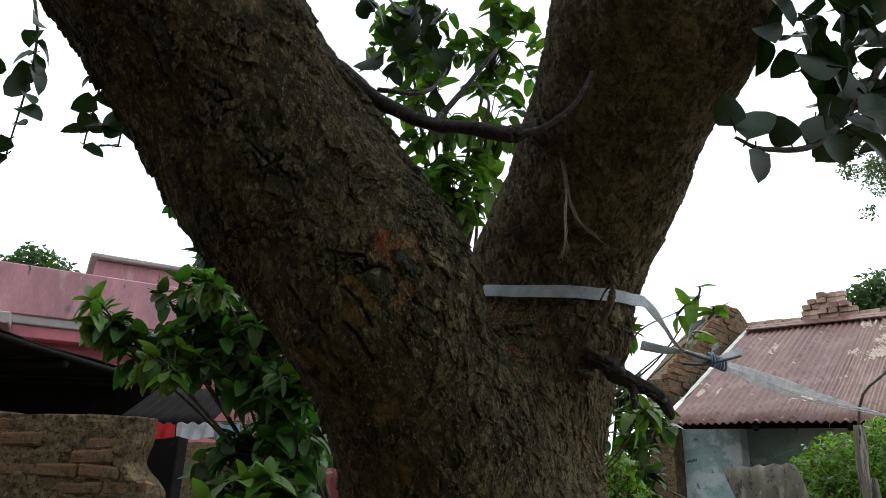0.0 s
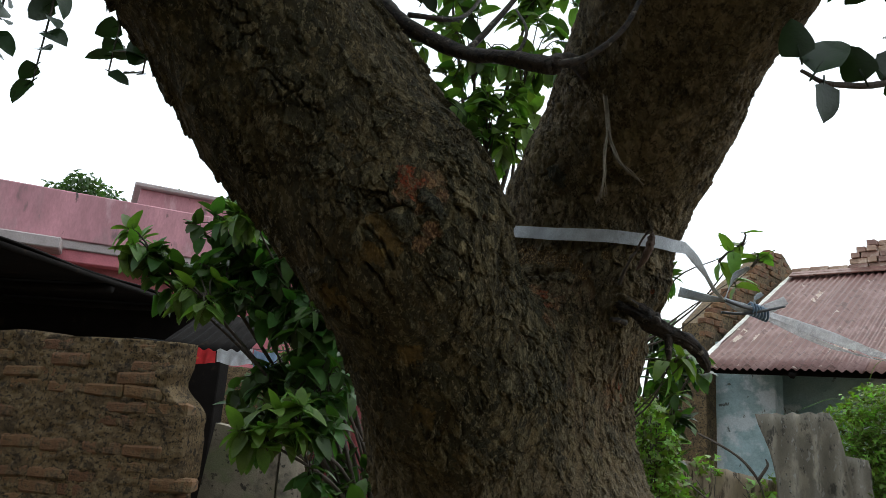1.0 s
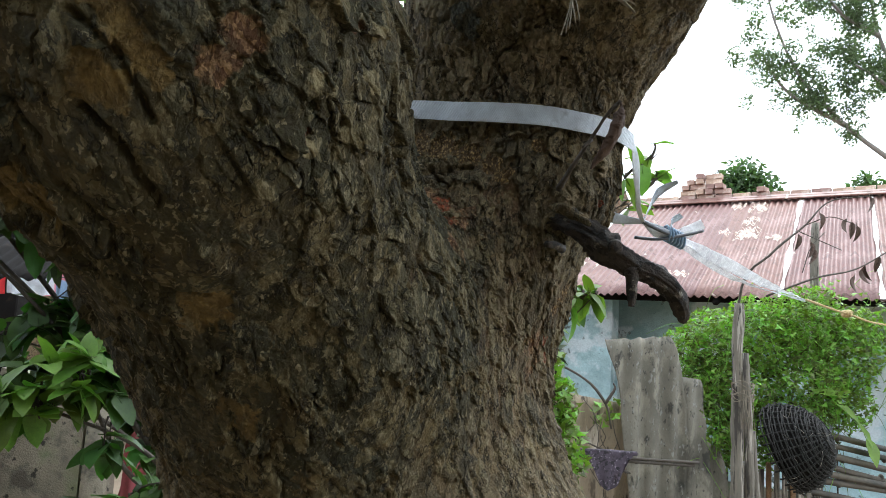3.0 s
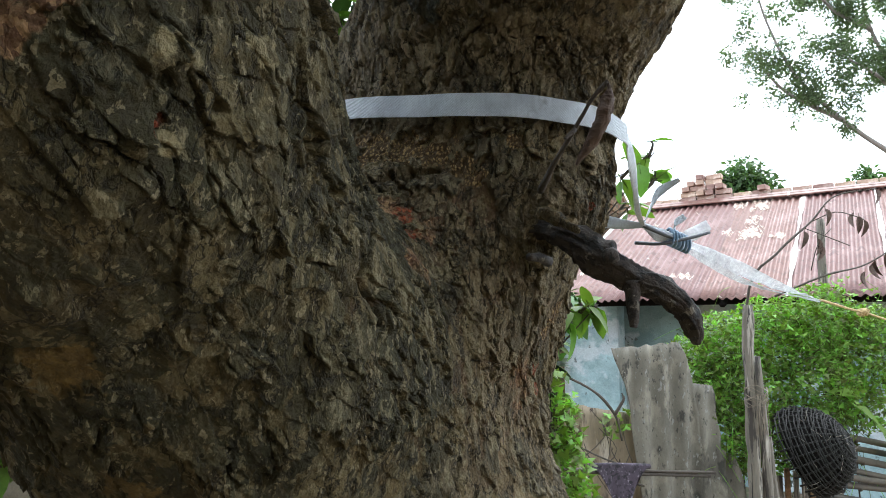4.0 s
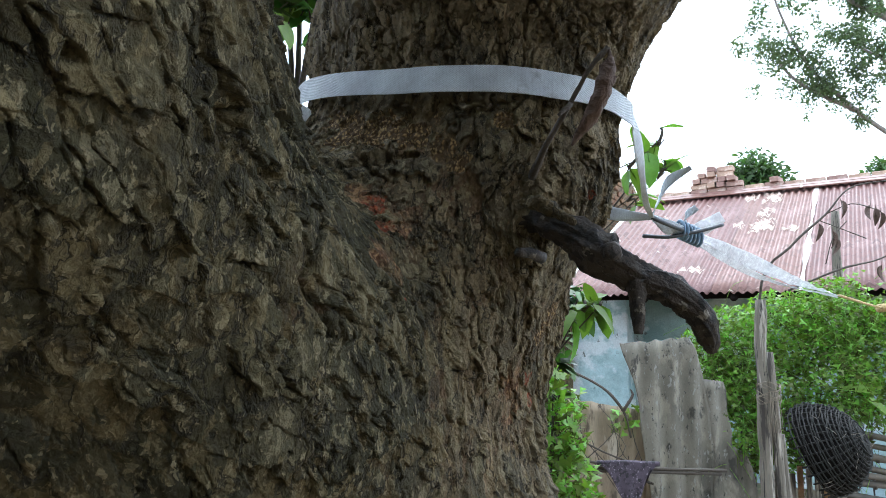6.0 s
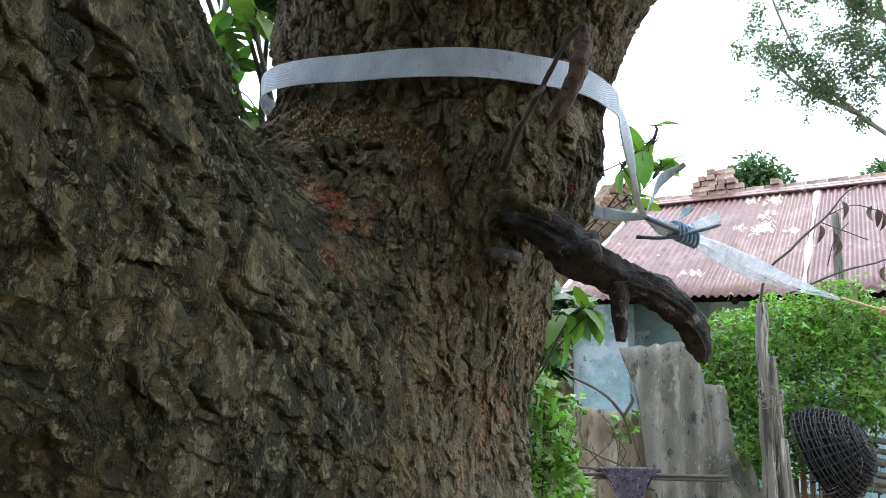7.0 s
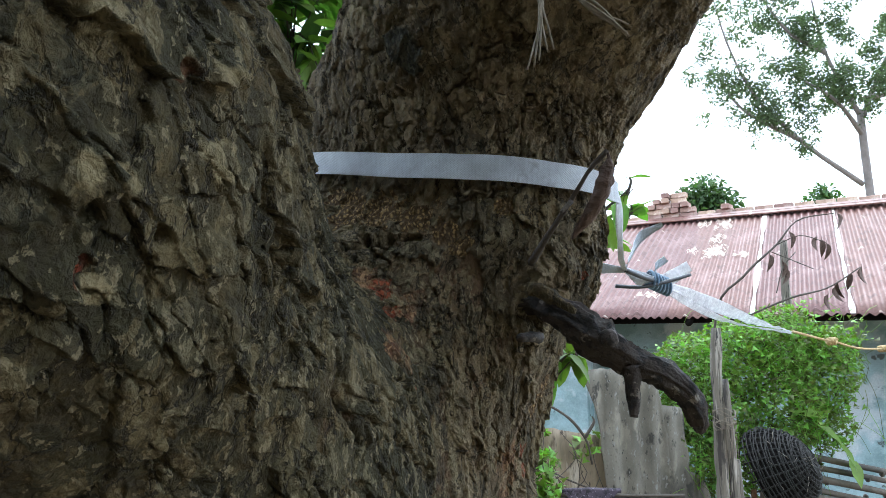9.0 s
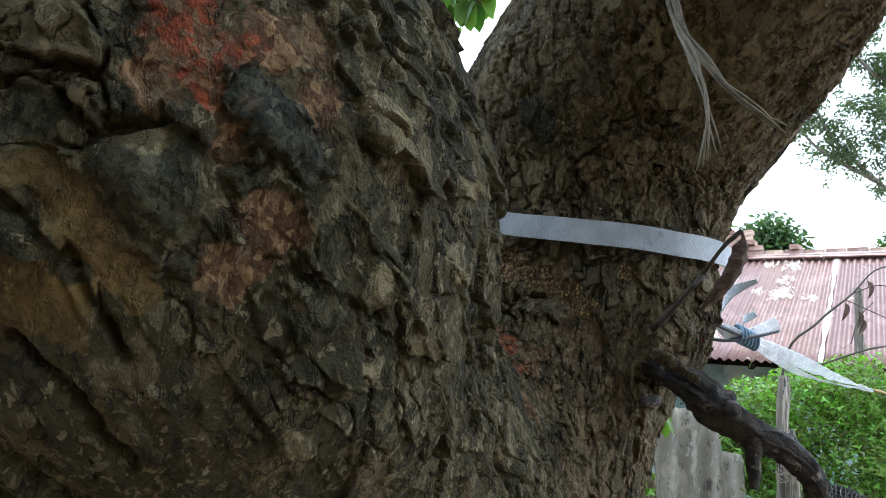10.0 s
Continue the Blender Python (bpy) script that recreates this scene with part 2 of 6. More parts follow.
weave(TAPE)
FILM = material("plastic_film", (0.78, 0.8, 0.82), 0.25, scale=30, fine=200, bump=0.3, bump_dist=0.002, translucent=0.35, glow=(1.0, 1.0, 1.0))
film_nodes, film_links = FILM.node_tree.nodes, FILM.node_tree.links
clear = film_nodes.new("ShaderNodeBsdfTransparent")
film_mix = film_nodes.new("ShaderNodeMixShader")
film_mix.inputs[0].default_value = 0.42
film_links.new(film_nodes["Material Output"].inputs[0].links[0].from_socket, film_mix.inputs[1])
film_links.new(clear.outputs[0], film_mix.inputs[2])
film_links.new(film_mix.outputs[0], film_nodes["Material Output"].inputs[0])
ROPE = material("yellow_rope", (0.5, 0.36, 0.16), 0.7, scale=60, fine=500, bump=0.5, bump_dist=0.002)
WIRE = material("dark_wire", (0.05, 0.055, 0.065), 0.5, scale=80, fine=400, bump=0.2)
BLUEWIRE = material("blue_cord", (0.16, 0.25, 0.36), 0.5, scale=80, fine=400, bump=0.2)
ROOF = material("rusty_iron", (0.195, 0.094, 0.075), 0.6, 0.0, spots=[((0.26, 0.15, 0.13), 2.2, 0.5, 0.12), ((0.12, 0.055, 0.04), 6.0, 0.54, 0.08), ((0.45, 0.35, 0.28), 7.0, 0.66, 0.02), ((0.1, 0.05, 0.036), 22.0, 0.6, 0.05)], stretch=(1, 0.35, 1), scale=6, fine=90, bump=0.15, random_tint=0.15)
PEEL = material("peeled_paint", (0.58, 0.47, 0.39), 0.8, spots=[((0.3, 0.19, 0.15), 20, 0.5, 0.1)], scale=10, fine=90, bump=0.2)
LIME = material("lime_paint", (0.75, 0.72, 0.66), 0.8, scale=10, fine=90, bump=0.2)
BLUEWALL = material("blue_limewash", (0.42, 0.56, 0.58), 0.85, spots=[((0.3, 0.43, 0.45), 2.5, 0.54, 0.1), ((0.7, 0.76, 0.78), 1.6, 0.52, 0.05), ((0.14, 0.16, 0.15), 7.0, 0.63, 0.04)], scale=4, fine=60, bump=0.3)
CEMENT = material("fibre_cement", (0.225, 0.203, 0.16), 0.92, spots=[((0.12, 0.109, 0.086), 3.0, 0.48, 0.16), ((0.3, 0.27, 0.21), 9.0, 0.54, 0.08), ((0.06, 0.055, 0.045), 13.0, 0.58, 0.08), ((0.48, 0.48, 0.46), 5.0, 0.63, 0.02), ((0.3, 0.29, 0.26), 30.0, 0.61, 0.04), ((0.07, 0.064, 0.052), 50.0, 0.62, 0.04)], stretch=(1, 1, 0.5), scale=5, fine=170, bump=0.4)
CEMENT_TAN = material("tan_fibre_cement", (0.36, 0.285, 0.2), 0.9, spots=[((0.13, 0.1, 0.07), 14.0, 0.55, 0.08), ((0.55, 0.47, 0.37), 9.0, 0.58, 0.06), ((0.08, 0.06, 0.045), 30.0, 0.6, 0.05)], stretch=(1, 1, 0.3), scale=6, fine=110, bump=0.35)
CONCRETE = material("old_concrete", (0.27, 0.235, 0.175), 0.9, spots=[((0.12, 0.105, 0.08), 6.0, 0.52, 0.1), ((0.2, 0.21, 0.12), 4.0, 0.56, 0.1), ((0.05, 0.045, 0.035), 18.0, 0.6, 0.05)], scale=8, fine=120, bump=0.5)
REDTIN = material("red_sheet", (0.3, 0.065, 0.075), 0.6, spots=[((0.16, 0.06, 0.05), 6.0, 0.55, 0.1)], scale=6, fine=90, bump=0.2)
BRICK = material("old_brick", (0.215, 0.115, 0.056), 0.92, spots=[((0.17, 0.12, 0.062), 12.0, 0.5, 0.15), ((0.07, 0.05, 0.03), 18.0, 0.55, 0.1)], scale=16, fine=120, bump=0.9, random_tint=0.15)
NEWBRICK = material("fired_brick", (0.4, 0.26, 0.2), 0.9, spots=[((0.62, 0.5, 0.42), 8.0, 0.56, 0.1)], scale=10, fine=90, bump=0.4, random_tint=0.25)
MORTAR = material("mud_mortar", (0.18, 0.125, 0.062), 0.95, spots=[((0.085, 0.058, 0.03), 9.0, 0.5, 0.12), ((0.23, 0.17, 0.095), 30.0, 0.57, 0.05), ((0.04, 0.03, 0.018), 34.0, 0.56, 0.04), ((0.03, 0.022, 0.014), 75.0, 0.58, 0.03)], scale=12, fine=70, bump=0.7, bump_dist=0.008)
PINK = material("pink_paint", (0.5, 0.24, 0.27), 0.8, spots=[((0.33, 0.2, 0.21), 1.6, 0.5, 0.15), ((0.56, 0.37, 0.38), 2.4, 0.56, 0.12), ((0.17, 0.12, 0.12), 5.0, 0.6, 0.1), ((0.1, 0.08, 0.075), 11.0, 0.64, 0.06)], stretch=(1, 1, 0.35), scale=2, fine=40, bump=0.15)
# Deeper pink: shade below the ledges is put into the wall colour.
PINKSHADE = material("shaded_pink_paint", (0.55, 0.17, 0.2), 0.8, scale=2, fine=40, bump=0.15)
GREYTRIM = material("grey_render", (0.42, 0.36, 0.35), 0.9, spots=[((0.28, 0.24, 0.23), 3.0, 0.5, 0.2)], scale=3, fine=60, bump=0.2)
# Near-black sheet, also used to put interior shade into the colour.
BLACKTIN_SHADE = material("black_sheet_and_shade", (0.014, 0.012, 0.011), 0.85, spots=[((0.04, 0.028, 0.02), 6.0, 0.62, 0.1)], scale=6, fine=90, bump=0.3)
BLACKTIN_SHADE.node_tree.nodes["Principled BSDF"].inputs["Specular IOR Level"].default_value = 0.08
SOIL = material("soil", (0.2, 0.15, 0.1), 0.95, spots=[((0.1, 0.11, 0.05), 0.8, 0.5, 0.1), ((0.26, 0.2, 0.14), 2.0, 0.55, 0.1)], scale=1.5, fine=40, bump=0.8)
LEAF = material("leaf", (0.068, 0.138, 0.028), 0.5, scale=12, fine=160, bump=0.25, bump_dist=0.002, random_tint=0.45, translucent=0.35)
LEAFBRIGHT = material("young_leaf", (0.155, 0.26, 0.045), 0.48, scale=12, fine=160, bump=0.25, bump_dist=0.002, random_tint=0.35, translucent=0.4)
# Leaf green darkened to put backlight and inner shade into the colour.
LEAFSHADE = material("shaded_leaf", (0.022, 0.05, 0.014), 0.4, scale=12, fine=160, bump=0.25, bump_dist=0.002, random_tint=0.3, translucent=0.22)
VINE = material("vine_leaf", (0.19, 0.29, 0.045), 0.45, scale=6, fine=120, bump=0.2, bump_dist=0.002, island=0.75, translucent=0.4)
CROWN = material("crown_leaf", (0.045, 0.095, 0.02), 0.45, scale=6, fine=120, bump=0.0, island=0.4, translucent=0.3)
LEAFFAR = material("far_foliage", (0.075, 0.125, 0.045), 0.6, scale=0.8, fine=30, bump=0.0, translucent=0.4, island=0.35)
LEAFHAZE = material("feathery_foliage", (0.10, 0.13, 0.075), 0.6, scale=0.8, fine=30, bump=0.0, translucent=0.5, island=0.4)
BARKFAR = material("pale_bark", (0.22, 0.19, 0.17), 0.9, scale=3, fine=30, bump=0.3)
BAMBOO = material("bamboo", (0.12, 0.1, 0.075), 0.7, spots=[((0.05, 0.045, 0.035), 4.0, 0.5, 0.15), ((0.24, 0.2, 0.15), 7.0, 0.6, 0.1)], scale=10, fine=120, bump=0.3)
WICKER = material("dark_wicker", (0.018, 0.016, 0.013), 0.8, scale=30, fine=200, bump=0.4, random_tint=0.2)
CLOTH = material("purple_cloth", (0.07, 0.052, 0.07), 0.9, spots=[((0.02, 0.017, 0.02), 40.0, 0.5, 0.08), ((0.26, 0.23, 0.26), 60.0, 0.6, 0.06)], scale=30, fine=300, bump=0.3)
REDCLOTH = material("red_cloth", (0.7, 0.03, 0.035), 0.8, spots=[((0.75, 0.2, 0.05), 25.0, 0.6, 0.06)], scale=10, fine=150, bump=0.4)
WHITECLOTH = material("white_cloth", (0.78, 0.79, 0.82), 0.8, scale=10, fine=150, bump=0.4)
BLUECLOTH = material("blue_cloth", (0.3, 0.42, 0.6), 0.8, scale=10, fine=150, bump=0.4)
PVC = material("white_pvc", (0.7, 0.7, 0.66), 0.4, scale=20, fine=150, bump=0.1)


# ---- building helpers ----
def thing(name, at, label, category, group="", kind=""):
    """An Empty at the base of a thing, which parents its parts."""
    ob = new(name)
    ob.location = at
    ob.empty_display_size = 0.1
    return tagged(ob, label, category, group, kind)


def world_of(ob):
    m = ob.matrix_basis
    while ob.parent:
        ob = ob.parent
        m = ob.matrix_basis @ m
    return m


def mesh_of(name, verts, faces, mat, smooth=True):
    me = bpy.data.meshes.new(name)
    me.from_pydata([tuple(map(float, v)) for v in verts], [], faces)
    me.materials.append(mat)
    me.polygons.foreach_set("use_smooth", [smooth] * len(me.polygons))
    me.update()
    return me


def part(name, data, parent, label="", at=None):
    """Links a mesh, in world coordinates or at the pose at, as one part under a thing."""
    ob = new(name, data)
    ob.parent = parent
    ob.matrix_basis = world_of(parent).inverted() @ (at if at is not None else Matrix())
    return tagged(ob, label)


def join(pieces):
    """Joins (verts, faces) pairs."""
    vs, fs, n = [], [], 0
    for v, f in pieces:
        vs.extend(v)
        fs.extend([tuple(i + n for i in q) for q in f])
        n += len(v)
    return vs, fs


def spline(points, n):
    """A smooth curve of n points through the given ones (Catmull-Rom)."""
    p = [Vector(q) for q in points]
    p = [2 * p[0] - p[1]] + p + [2 * p[-1] - p[-2]]
    out = []
    for i in range(n):
        s = i / (n - 1) * (len(p) - 3)
        k = min(int(s), len(p) - 4)
        u = s - k
        a, b, c, d = p[k:k + 4]
        out.append(0.5 * (2 * b + (c - a) * u + (2 * a - 5 * b + 4 * c - d) * u * u + (3 * b - a - 3 * c + d) * u ** 3))
    return out


def tube(points, radii, sides=8, rough=0.0, seed=0, closed=True):
    """A tapered tube along points. rough: uneven outline, as a share of the radius."""
    pts = [Vector(p) for p in points]
    n = len(pts)
    if not hasattr(radii, "__len__"):
        radii = [radii] * n
    radii = np.interp(np.linspace(0, 1, n), np.linspace(0, 1, len(radii)), radii)
    side = None
    vs, fs = [], []
    for i, p in enumerate(pts):
        d = (pts[min(i + 1, n - 1)] - pts[max(i - 1, 0)]).normalized()
        if side is None:
            side = d.orthogonal().normalized()
        side = (side - d * side.dot(d)).normalized()
        up = d.cross(side)
        for k in range(sides):
            a = 2 * math.pi * k / sides
            r = radii[i]
            if rough:
                r *= 1 + rough * noise.noise(Vector((math.cos(a) * 1.3 + seed, math.sin(a) * 1.3, i * 0.35)))
                r *= 1 + 0.5 * rough * noise.noise(Vector((math.cos(a) * 4 + seed, math.sin(a) * 4, i * 0.9)))
            vs.append(p + (side * math.cos(a) + up * math.sin(a)) * r)
    for i in range(n - 1):
        for k in range(sides):
            q = (k + 1) % sides
            fs.append((i * sides + k, i * sides + q, (i + 1) * sides + q, (i + 1) * sides + k))
    if closed:
        fs.append(tuple(range(sides))[::-1])
        fs.append(tuple((n - 1) * sides + k for k in range(sides)))
    return vs, fs


def box(w, d, h, bevel=0.0, wobble=0.0, seed=0):
    """A bevelled, slightly uneven block, centred on its base."""
    bm = bmesh.new()
    bmesh.ops.create_cube(bm, size=1)
    for v in bm.verts:
        v.co = Vector((v.co.x * w, v.co.y * d, (v.co.z + 0.5) * h))
    if bevel:
        bmesh.ops.bevel(bm, geom=bm.edges[:], offset=bevel, segments=1, affect="EDGES")
    for v in bm.verts:
        if wobble:
            v.co += noise.noise_vector(v.co * 9 + Vector((seed * 3.1, seed * 1.7, 0))) * wobble
    bm.verts.ensure_lookup_table()
    vs = [v.co.copy() for v in bm.verts]
    fs = [tuple(v.index for v in f.verts) for f in bm.faces]
    bm.free()
    return vs, fs


def moved(vf, m):
    return [m @ Vector(v) for v in vf[0]], vf[1]


def leaf_shape(length, width, fold=0.25, curl=0.35, blunt=0.5, n=6, seed=0):
    """A leaf blade along +x with a folded midrib, a bowed length and a short stalk."""
    vs, fs = [], []
    for i in range(n + 1):
        u = i / n
        w = width / 2 * (math.sin(math.pi * min(1, u ** (0.55 + 0.5 * (1 - blunt)))) ** (0.5 if blunt > 0.8 else 0.75) if 0 < u < 1 else 0.03)
        x, z = length * (u - 0.12 * curl * u * u), -curl * length * u * u * 0.6
        wob = 0.06 * width * noise.noise(Vector((u * 5, seed, 0)))
        for s in (-1, 0, 1):
            vs.append(Vector((x, s * w, z + (abs(s) * w * fold) + wob * s)))
    for i in range(n):
        for k in range(2):
            a = i * 3 + k
            fs.append((a, a + 3, a + 4, a + 1))
    stalk = tube([(-0.18 * length, 0, 0.02 * length), (0, 0, 0), (0.3 * length, 0, -0.002)], [0.012 * length + 0.0006] * 2, 3)
    return join([(vs, fs), stalk])


def aim(way, spin=0.0):
    """A turn that lays +x along way."""
    return Vector(way).to_track_quat("X", "Z").to_matrix().to_4x4() @ pose(0, 0, 0, math.degrees(spin))


def corrugated(width, rise, pitch, amp, rows=8, edge=0.0, seed=0, outline=None, thick=0.003):
    """A corrugated sheet in x and z, waves across x; outline(u, v) gives x and z."""
    cols = max(8, int(width / pitch * 8))
    vs, fs = [], []
    for side in (1, -1):
        for j in range(rows + 1):
            for i in range(cols + 1):
                u, v = i / cols, j / rows
                x, z = outline(u, v) if outline else (u * width, v * rise)
                if edge and j in (0, rows):
                    z += edge * noise.noise(Vector((x * 7, seed, j)))
                y = amp * math.sin(2 * math.pi * x / pitch) + 0.012 * noise.noise(Vector((x * 1.5, z * 1.5, seed)))
                vs.append((x, y + side * thick / 2, z))
    m = (rows + 1) * (cols + 1)
    for j in range(rows):
        for i in range(cols):
            a = j * (cols + 1) + i
            fs.append((a, a + 1, a + cols + 2, a + cols + 1))
            fs.append((m + a, m + a + cols + 1, m + a + cols + 2, m + a + 1))
    rim = [i for i in range(cols + 1)] + [j * (cols + 1) + cols for j in range(1, rows + 1)] + [rows * (cols + 1) + i for i in range(cols - 1, -1, -1)] + [j * (cols + 1) for j in range(rows - 1, 0, -1)]
    for a, b in zip(rim, rim[1:] + rim[:1]):
        fs.append((a, m + a, m + b, b))
    return vs, fs


# ---- ground ----
def ground():
    n, vs, fs = 60, [], []
    for j in range(n + 1):
        for i in range(n + 1):
            a, b = (i / n * 2 - 1), (j / n * 2 - 1)
            x, y = 900 * a ** 5 + 12 * a, 900 * b ** 5 + 12 * b + 5
            near = math.exp(-(x * x + y * y) / 900)
            vs.append((x, y, 0.06 * near * noise.noise(Vector((x * 0.5, y * 0.5, 0)))))
    for j in range(n):
        for i in range(n):
            q = j * (n + 1) + i
            fs.append((q, q + 1, q + n + 2, q + n + 1))
    tagged(new("ground", mesh_of("ground", vs, fs, SOIL)), "bare brown yard soil with thin weeds", "ground", kind="structure")


ground()

# ---- the forked tree ----
NODES = np.array([
    (0.06, 1.44, -0.15, 0.33), (0.075, 1.43, 0.45, 0.262), (0.1, 1.43, 0.95, 0.24), (0.159, 1.445, 1.298, 0.222), (0.066, 1.515, 1.515, 0.221),
    (0.018, 1.294, 1.617, 0.153), (-0.053, 1.091, 1.801, 0.142), (-0.213, 1.073, 1.993, 0.16), (-0.463, 0.75, 2.395, 0.173), (-0.72, 0.55, 2.9, 0.145),
    (0.166, 1.484, 1.691, 0.172), (0.264, 1.397, 1.808, 0.088), (0.246, 1.499, 1.948, 0.169), (0.397, 1.099, 2.303, 0.17), (0.62, 1.12, 2.75, 0.16)])
STEMS = [(0, 1), (1, 2), (2, 3), (3, 4), (4, 5), (5, 6), (6, 7), (7, 8), (8, 9), (4, 10), (10, 11), (11, 12), (12, 13), (13, 14)]
BLEND = 0.03


def trunk_field(p, limbs=None, ways=False):
    """Distance from the smoothly joined limbs and, if asked, the way out of them."""
    ds, vs = [], []
    for a, b in limbs or STEMS:
        A, B = NODES[a], NODES[b]
        ab = B[:3] - A[:3]
        h = np.clip((p - A[:3]) @ ab / (ab @ ab), 0, 1)
        v = p - A[:3] - h[:, None] * ab
        n = np.sqrt(np.einsum("ij,ij->i", v, v))
        ds.append(n - (A[3] + (B[3] - A[3]) * h))
        if ways:
            vs.append(v / np.maximum(n, 1e-9)[:, None])
    ds = np.stack(ds)
    m = ds.min(0)
    w = np.exp(-(ds - m) / BLEND)
    total = w.sum(0)
    d = m - BLEND * np.log(total) + BLEND * math.log(1.3)
    if not ways:
        return d, None
    g = sum(v * w_[:, None] for v, w_ in zip(vs, w))
    return d, g / np.maximum(np.linalg.norm(g, axis=1, keepdims=True), 1e-9)


def trunk_distance(p, limbs=None):
    return trunk_field(p, limbs)[0]


def net(lo, hi, step):
    """A surface net of the trunk's distance field: vertices and triangles."""
    axes = [np.arange(lo[i], hi[i] + step, step) for i in range(3)]
    nx, ny, nz = map(len, axes)
    field = np.empty((nx, ny, nz), np.float32)
    X, Y_ = np.meshgrid(axes[0], axes[1], indexing="ij")
    for k in range(nz):
        p = np.stack([X.ravel(), Y_.ravel(), np.full(X.size, axes[2][k])], 1)
        field[:, :, k] = trunk_distance(p).reshape(nx, ny)
    inside = field < 0
    c = np.zeros((nx - 1, ny - 1, nz - 1), np.int8)
    for dx in (0, 1):
        for dy in (0, 1):
            for dz in (0, 1):
                c += inside[dx:nx - 1 + dx, dy:ny - 1 + dy, dz:nz - 1 + dz]
    cell = (c > 0) & (c < 8)
    ident = -np.ones(cell.shape, np.int64)
    where = np.argwhere(cell)
    ident[cell] = np.arange(len(where))
    verts = np.array(lo) + (where + 0.5) * step
    tris = []
    for ax in range(3):
        o1, o2 = [i for i in range(3) if i != ax]
        a = inside
        sl0, sl1 = [slice(None)] * 3, [slice(None)] * 3
        sl0[ax], sl1[ax] = slice(0, -1), slice(1, None)
        cross = a[tuple(sl0)] != a[tuple(sl1)]
        first = a[tuple(sl0)]
        idx = np.argwhere(cross)
        ok = (idx[:, o1] > 0) & (idx[:, o2] > 0) & (idx[:, o1] < cell.shape[o1]) & (idx[:, o2] < cell.shape[o2])
        idx = idx[ok]
        flip = first[tuple(idx.T)]

        def corner(d1, d2):
            q = idx.copy()
            q[:, o1] -= d1
            q[:, o2] -= d2
            return ident[tuple(q.T)]

        v00, v10, v11, v01 = corner(0, 0), corner(1, 0), corner(1, 1), corner(0, 1)
        if ax == 1:
            flip = ~flip
        A = np.stack([v00, v10, v11], 1)
        B = np.stack([v00, v11, v01], 1)
        A[~flip], B[~flip] = A[~flip][:, ::-1], B[~flip][:, ::-1]
        tris += [A, B]
    return verts, np.concatenate(tris)


def refine(verts, tris, chosen):
    """Splits the chosen triangles in four and their neighbours to match."""
    n = len(verts)
    e = np.sort(np.stack([tris, np.roll(tris, -1, 1)], 2), 2)
    key = e[:, :, 0] * n + e[:, :, 1]
    marked = np.unique(key[chosen])
    pos = np.searchsorted(marked, key)
    pos[pos == len(marked)] = 0
    has = marked[pos] == key
    mid = np.where(has, n + pos, -1)
    verts = np.concatenate([verts, (verts[marked // n] + verts[marked % n]) / 2])
    out = [tris[has.sum(1) == 0]]
    t, m = tris[has.sum(1) == 3], mid[has.sum(1) == 3]
    out += [np.stack(q, 1) for q in ((t[:, 0], m[:, 0], m[:, 2]), (m[:, 0], t[:, 1], m[:, 1]), (m[:, 2], m[:, 1], t[:, 2]), (m[:, 0], m[:, 1], m[:, 2]))]
    for k in range(3):
        i, j, l = k, (k + 1) % 3, (k + 2) % 3
        s = has[:, i] & ~has[:, j] & ~has[:, l]
        out += [np.stack((tris[s, i], mid[s, i], tris[s, l]), 1), np.stack((mid[s, i], tris[s, j], tris[s, l]), 1)]
        s = has[:, i] & has[:, j] & ~has[:, l]
        out += [np.stack((mid[s, i], tris[s, j], mid[s, j]), 1), np.stack((tris[s, i], mid[s, i], mid[s, j]), 1), np.stack((tris[s, i], mid[s, j], tris[s, l]), 1)]
    return verts, np.concatenate(out)


def lattice(ix, iy, iz, salt):
    h = (ix * 374761393 + iy * 668265263 + iz * 2147483647 + salt * 1274126177) & 0xFFFFFFFF
    h = ((h ^ (h >> 13)) * 1274126177) & 0xFFFFFFFF
    h = ((h ^ (h >> 16)) * 2246822519) & 0xFFFFFFFF
    return ((h ^ (h >> 15)) & 0xFFFFFF) / 16777216.0


def value_noise(p, salt=0):
    i = np.floor(p).astype(np.int64)
    f = p - i
    f = f * f * f * (f * (f * 6 - 15) + 10)
    out = 0
    for dx in (0, 1):
        for dy in (0, 1):
            for dz in (0, 1):
                w = (f[:, 0] if dx else 1 - f[:, 0]) * (f[:, 1] if dy else 1 - f[:, 1]) * (f[:, 2] if dz else 1 - f[:, 2])
                out = out + w * lattice(i[:, 0] + dx, i[:, 1] + dy, i[:, 2] + dz, salt)
    return out * 2 - 1


def cloud_noise(p, octaves=3, salt=0, keep=0.5):
    out, a = 0, 1.0
    for o in range(octaves):
        out = out + a * value_noise(p * 2.0 ** o + 17.3 * o, salt + o)
        a *= keep
    return out


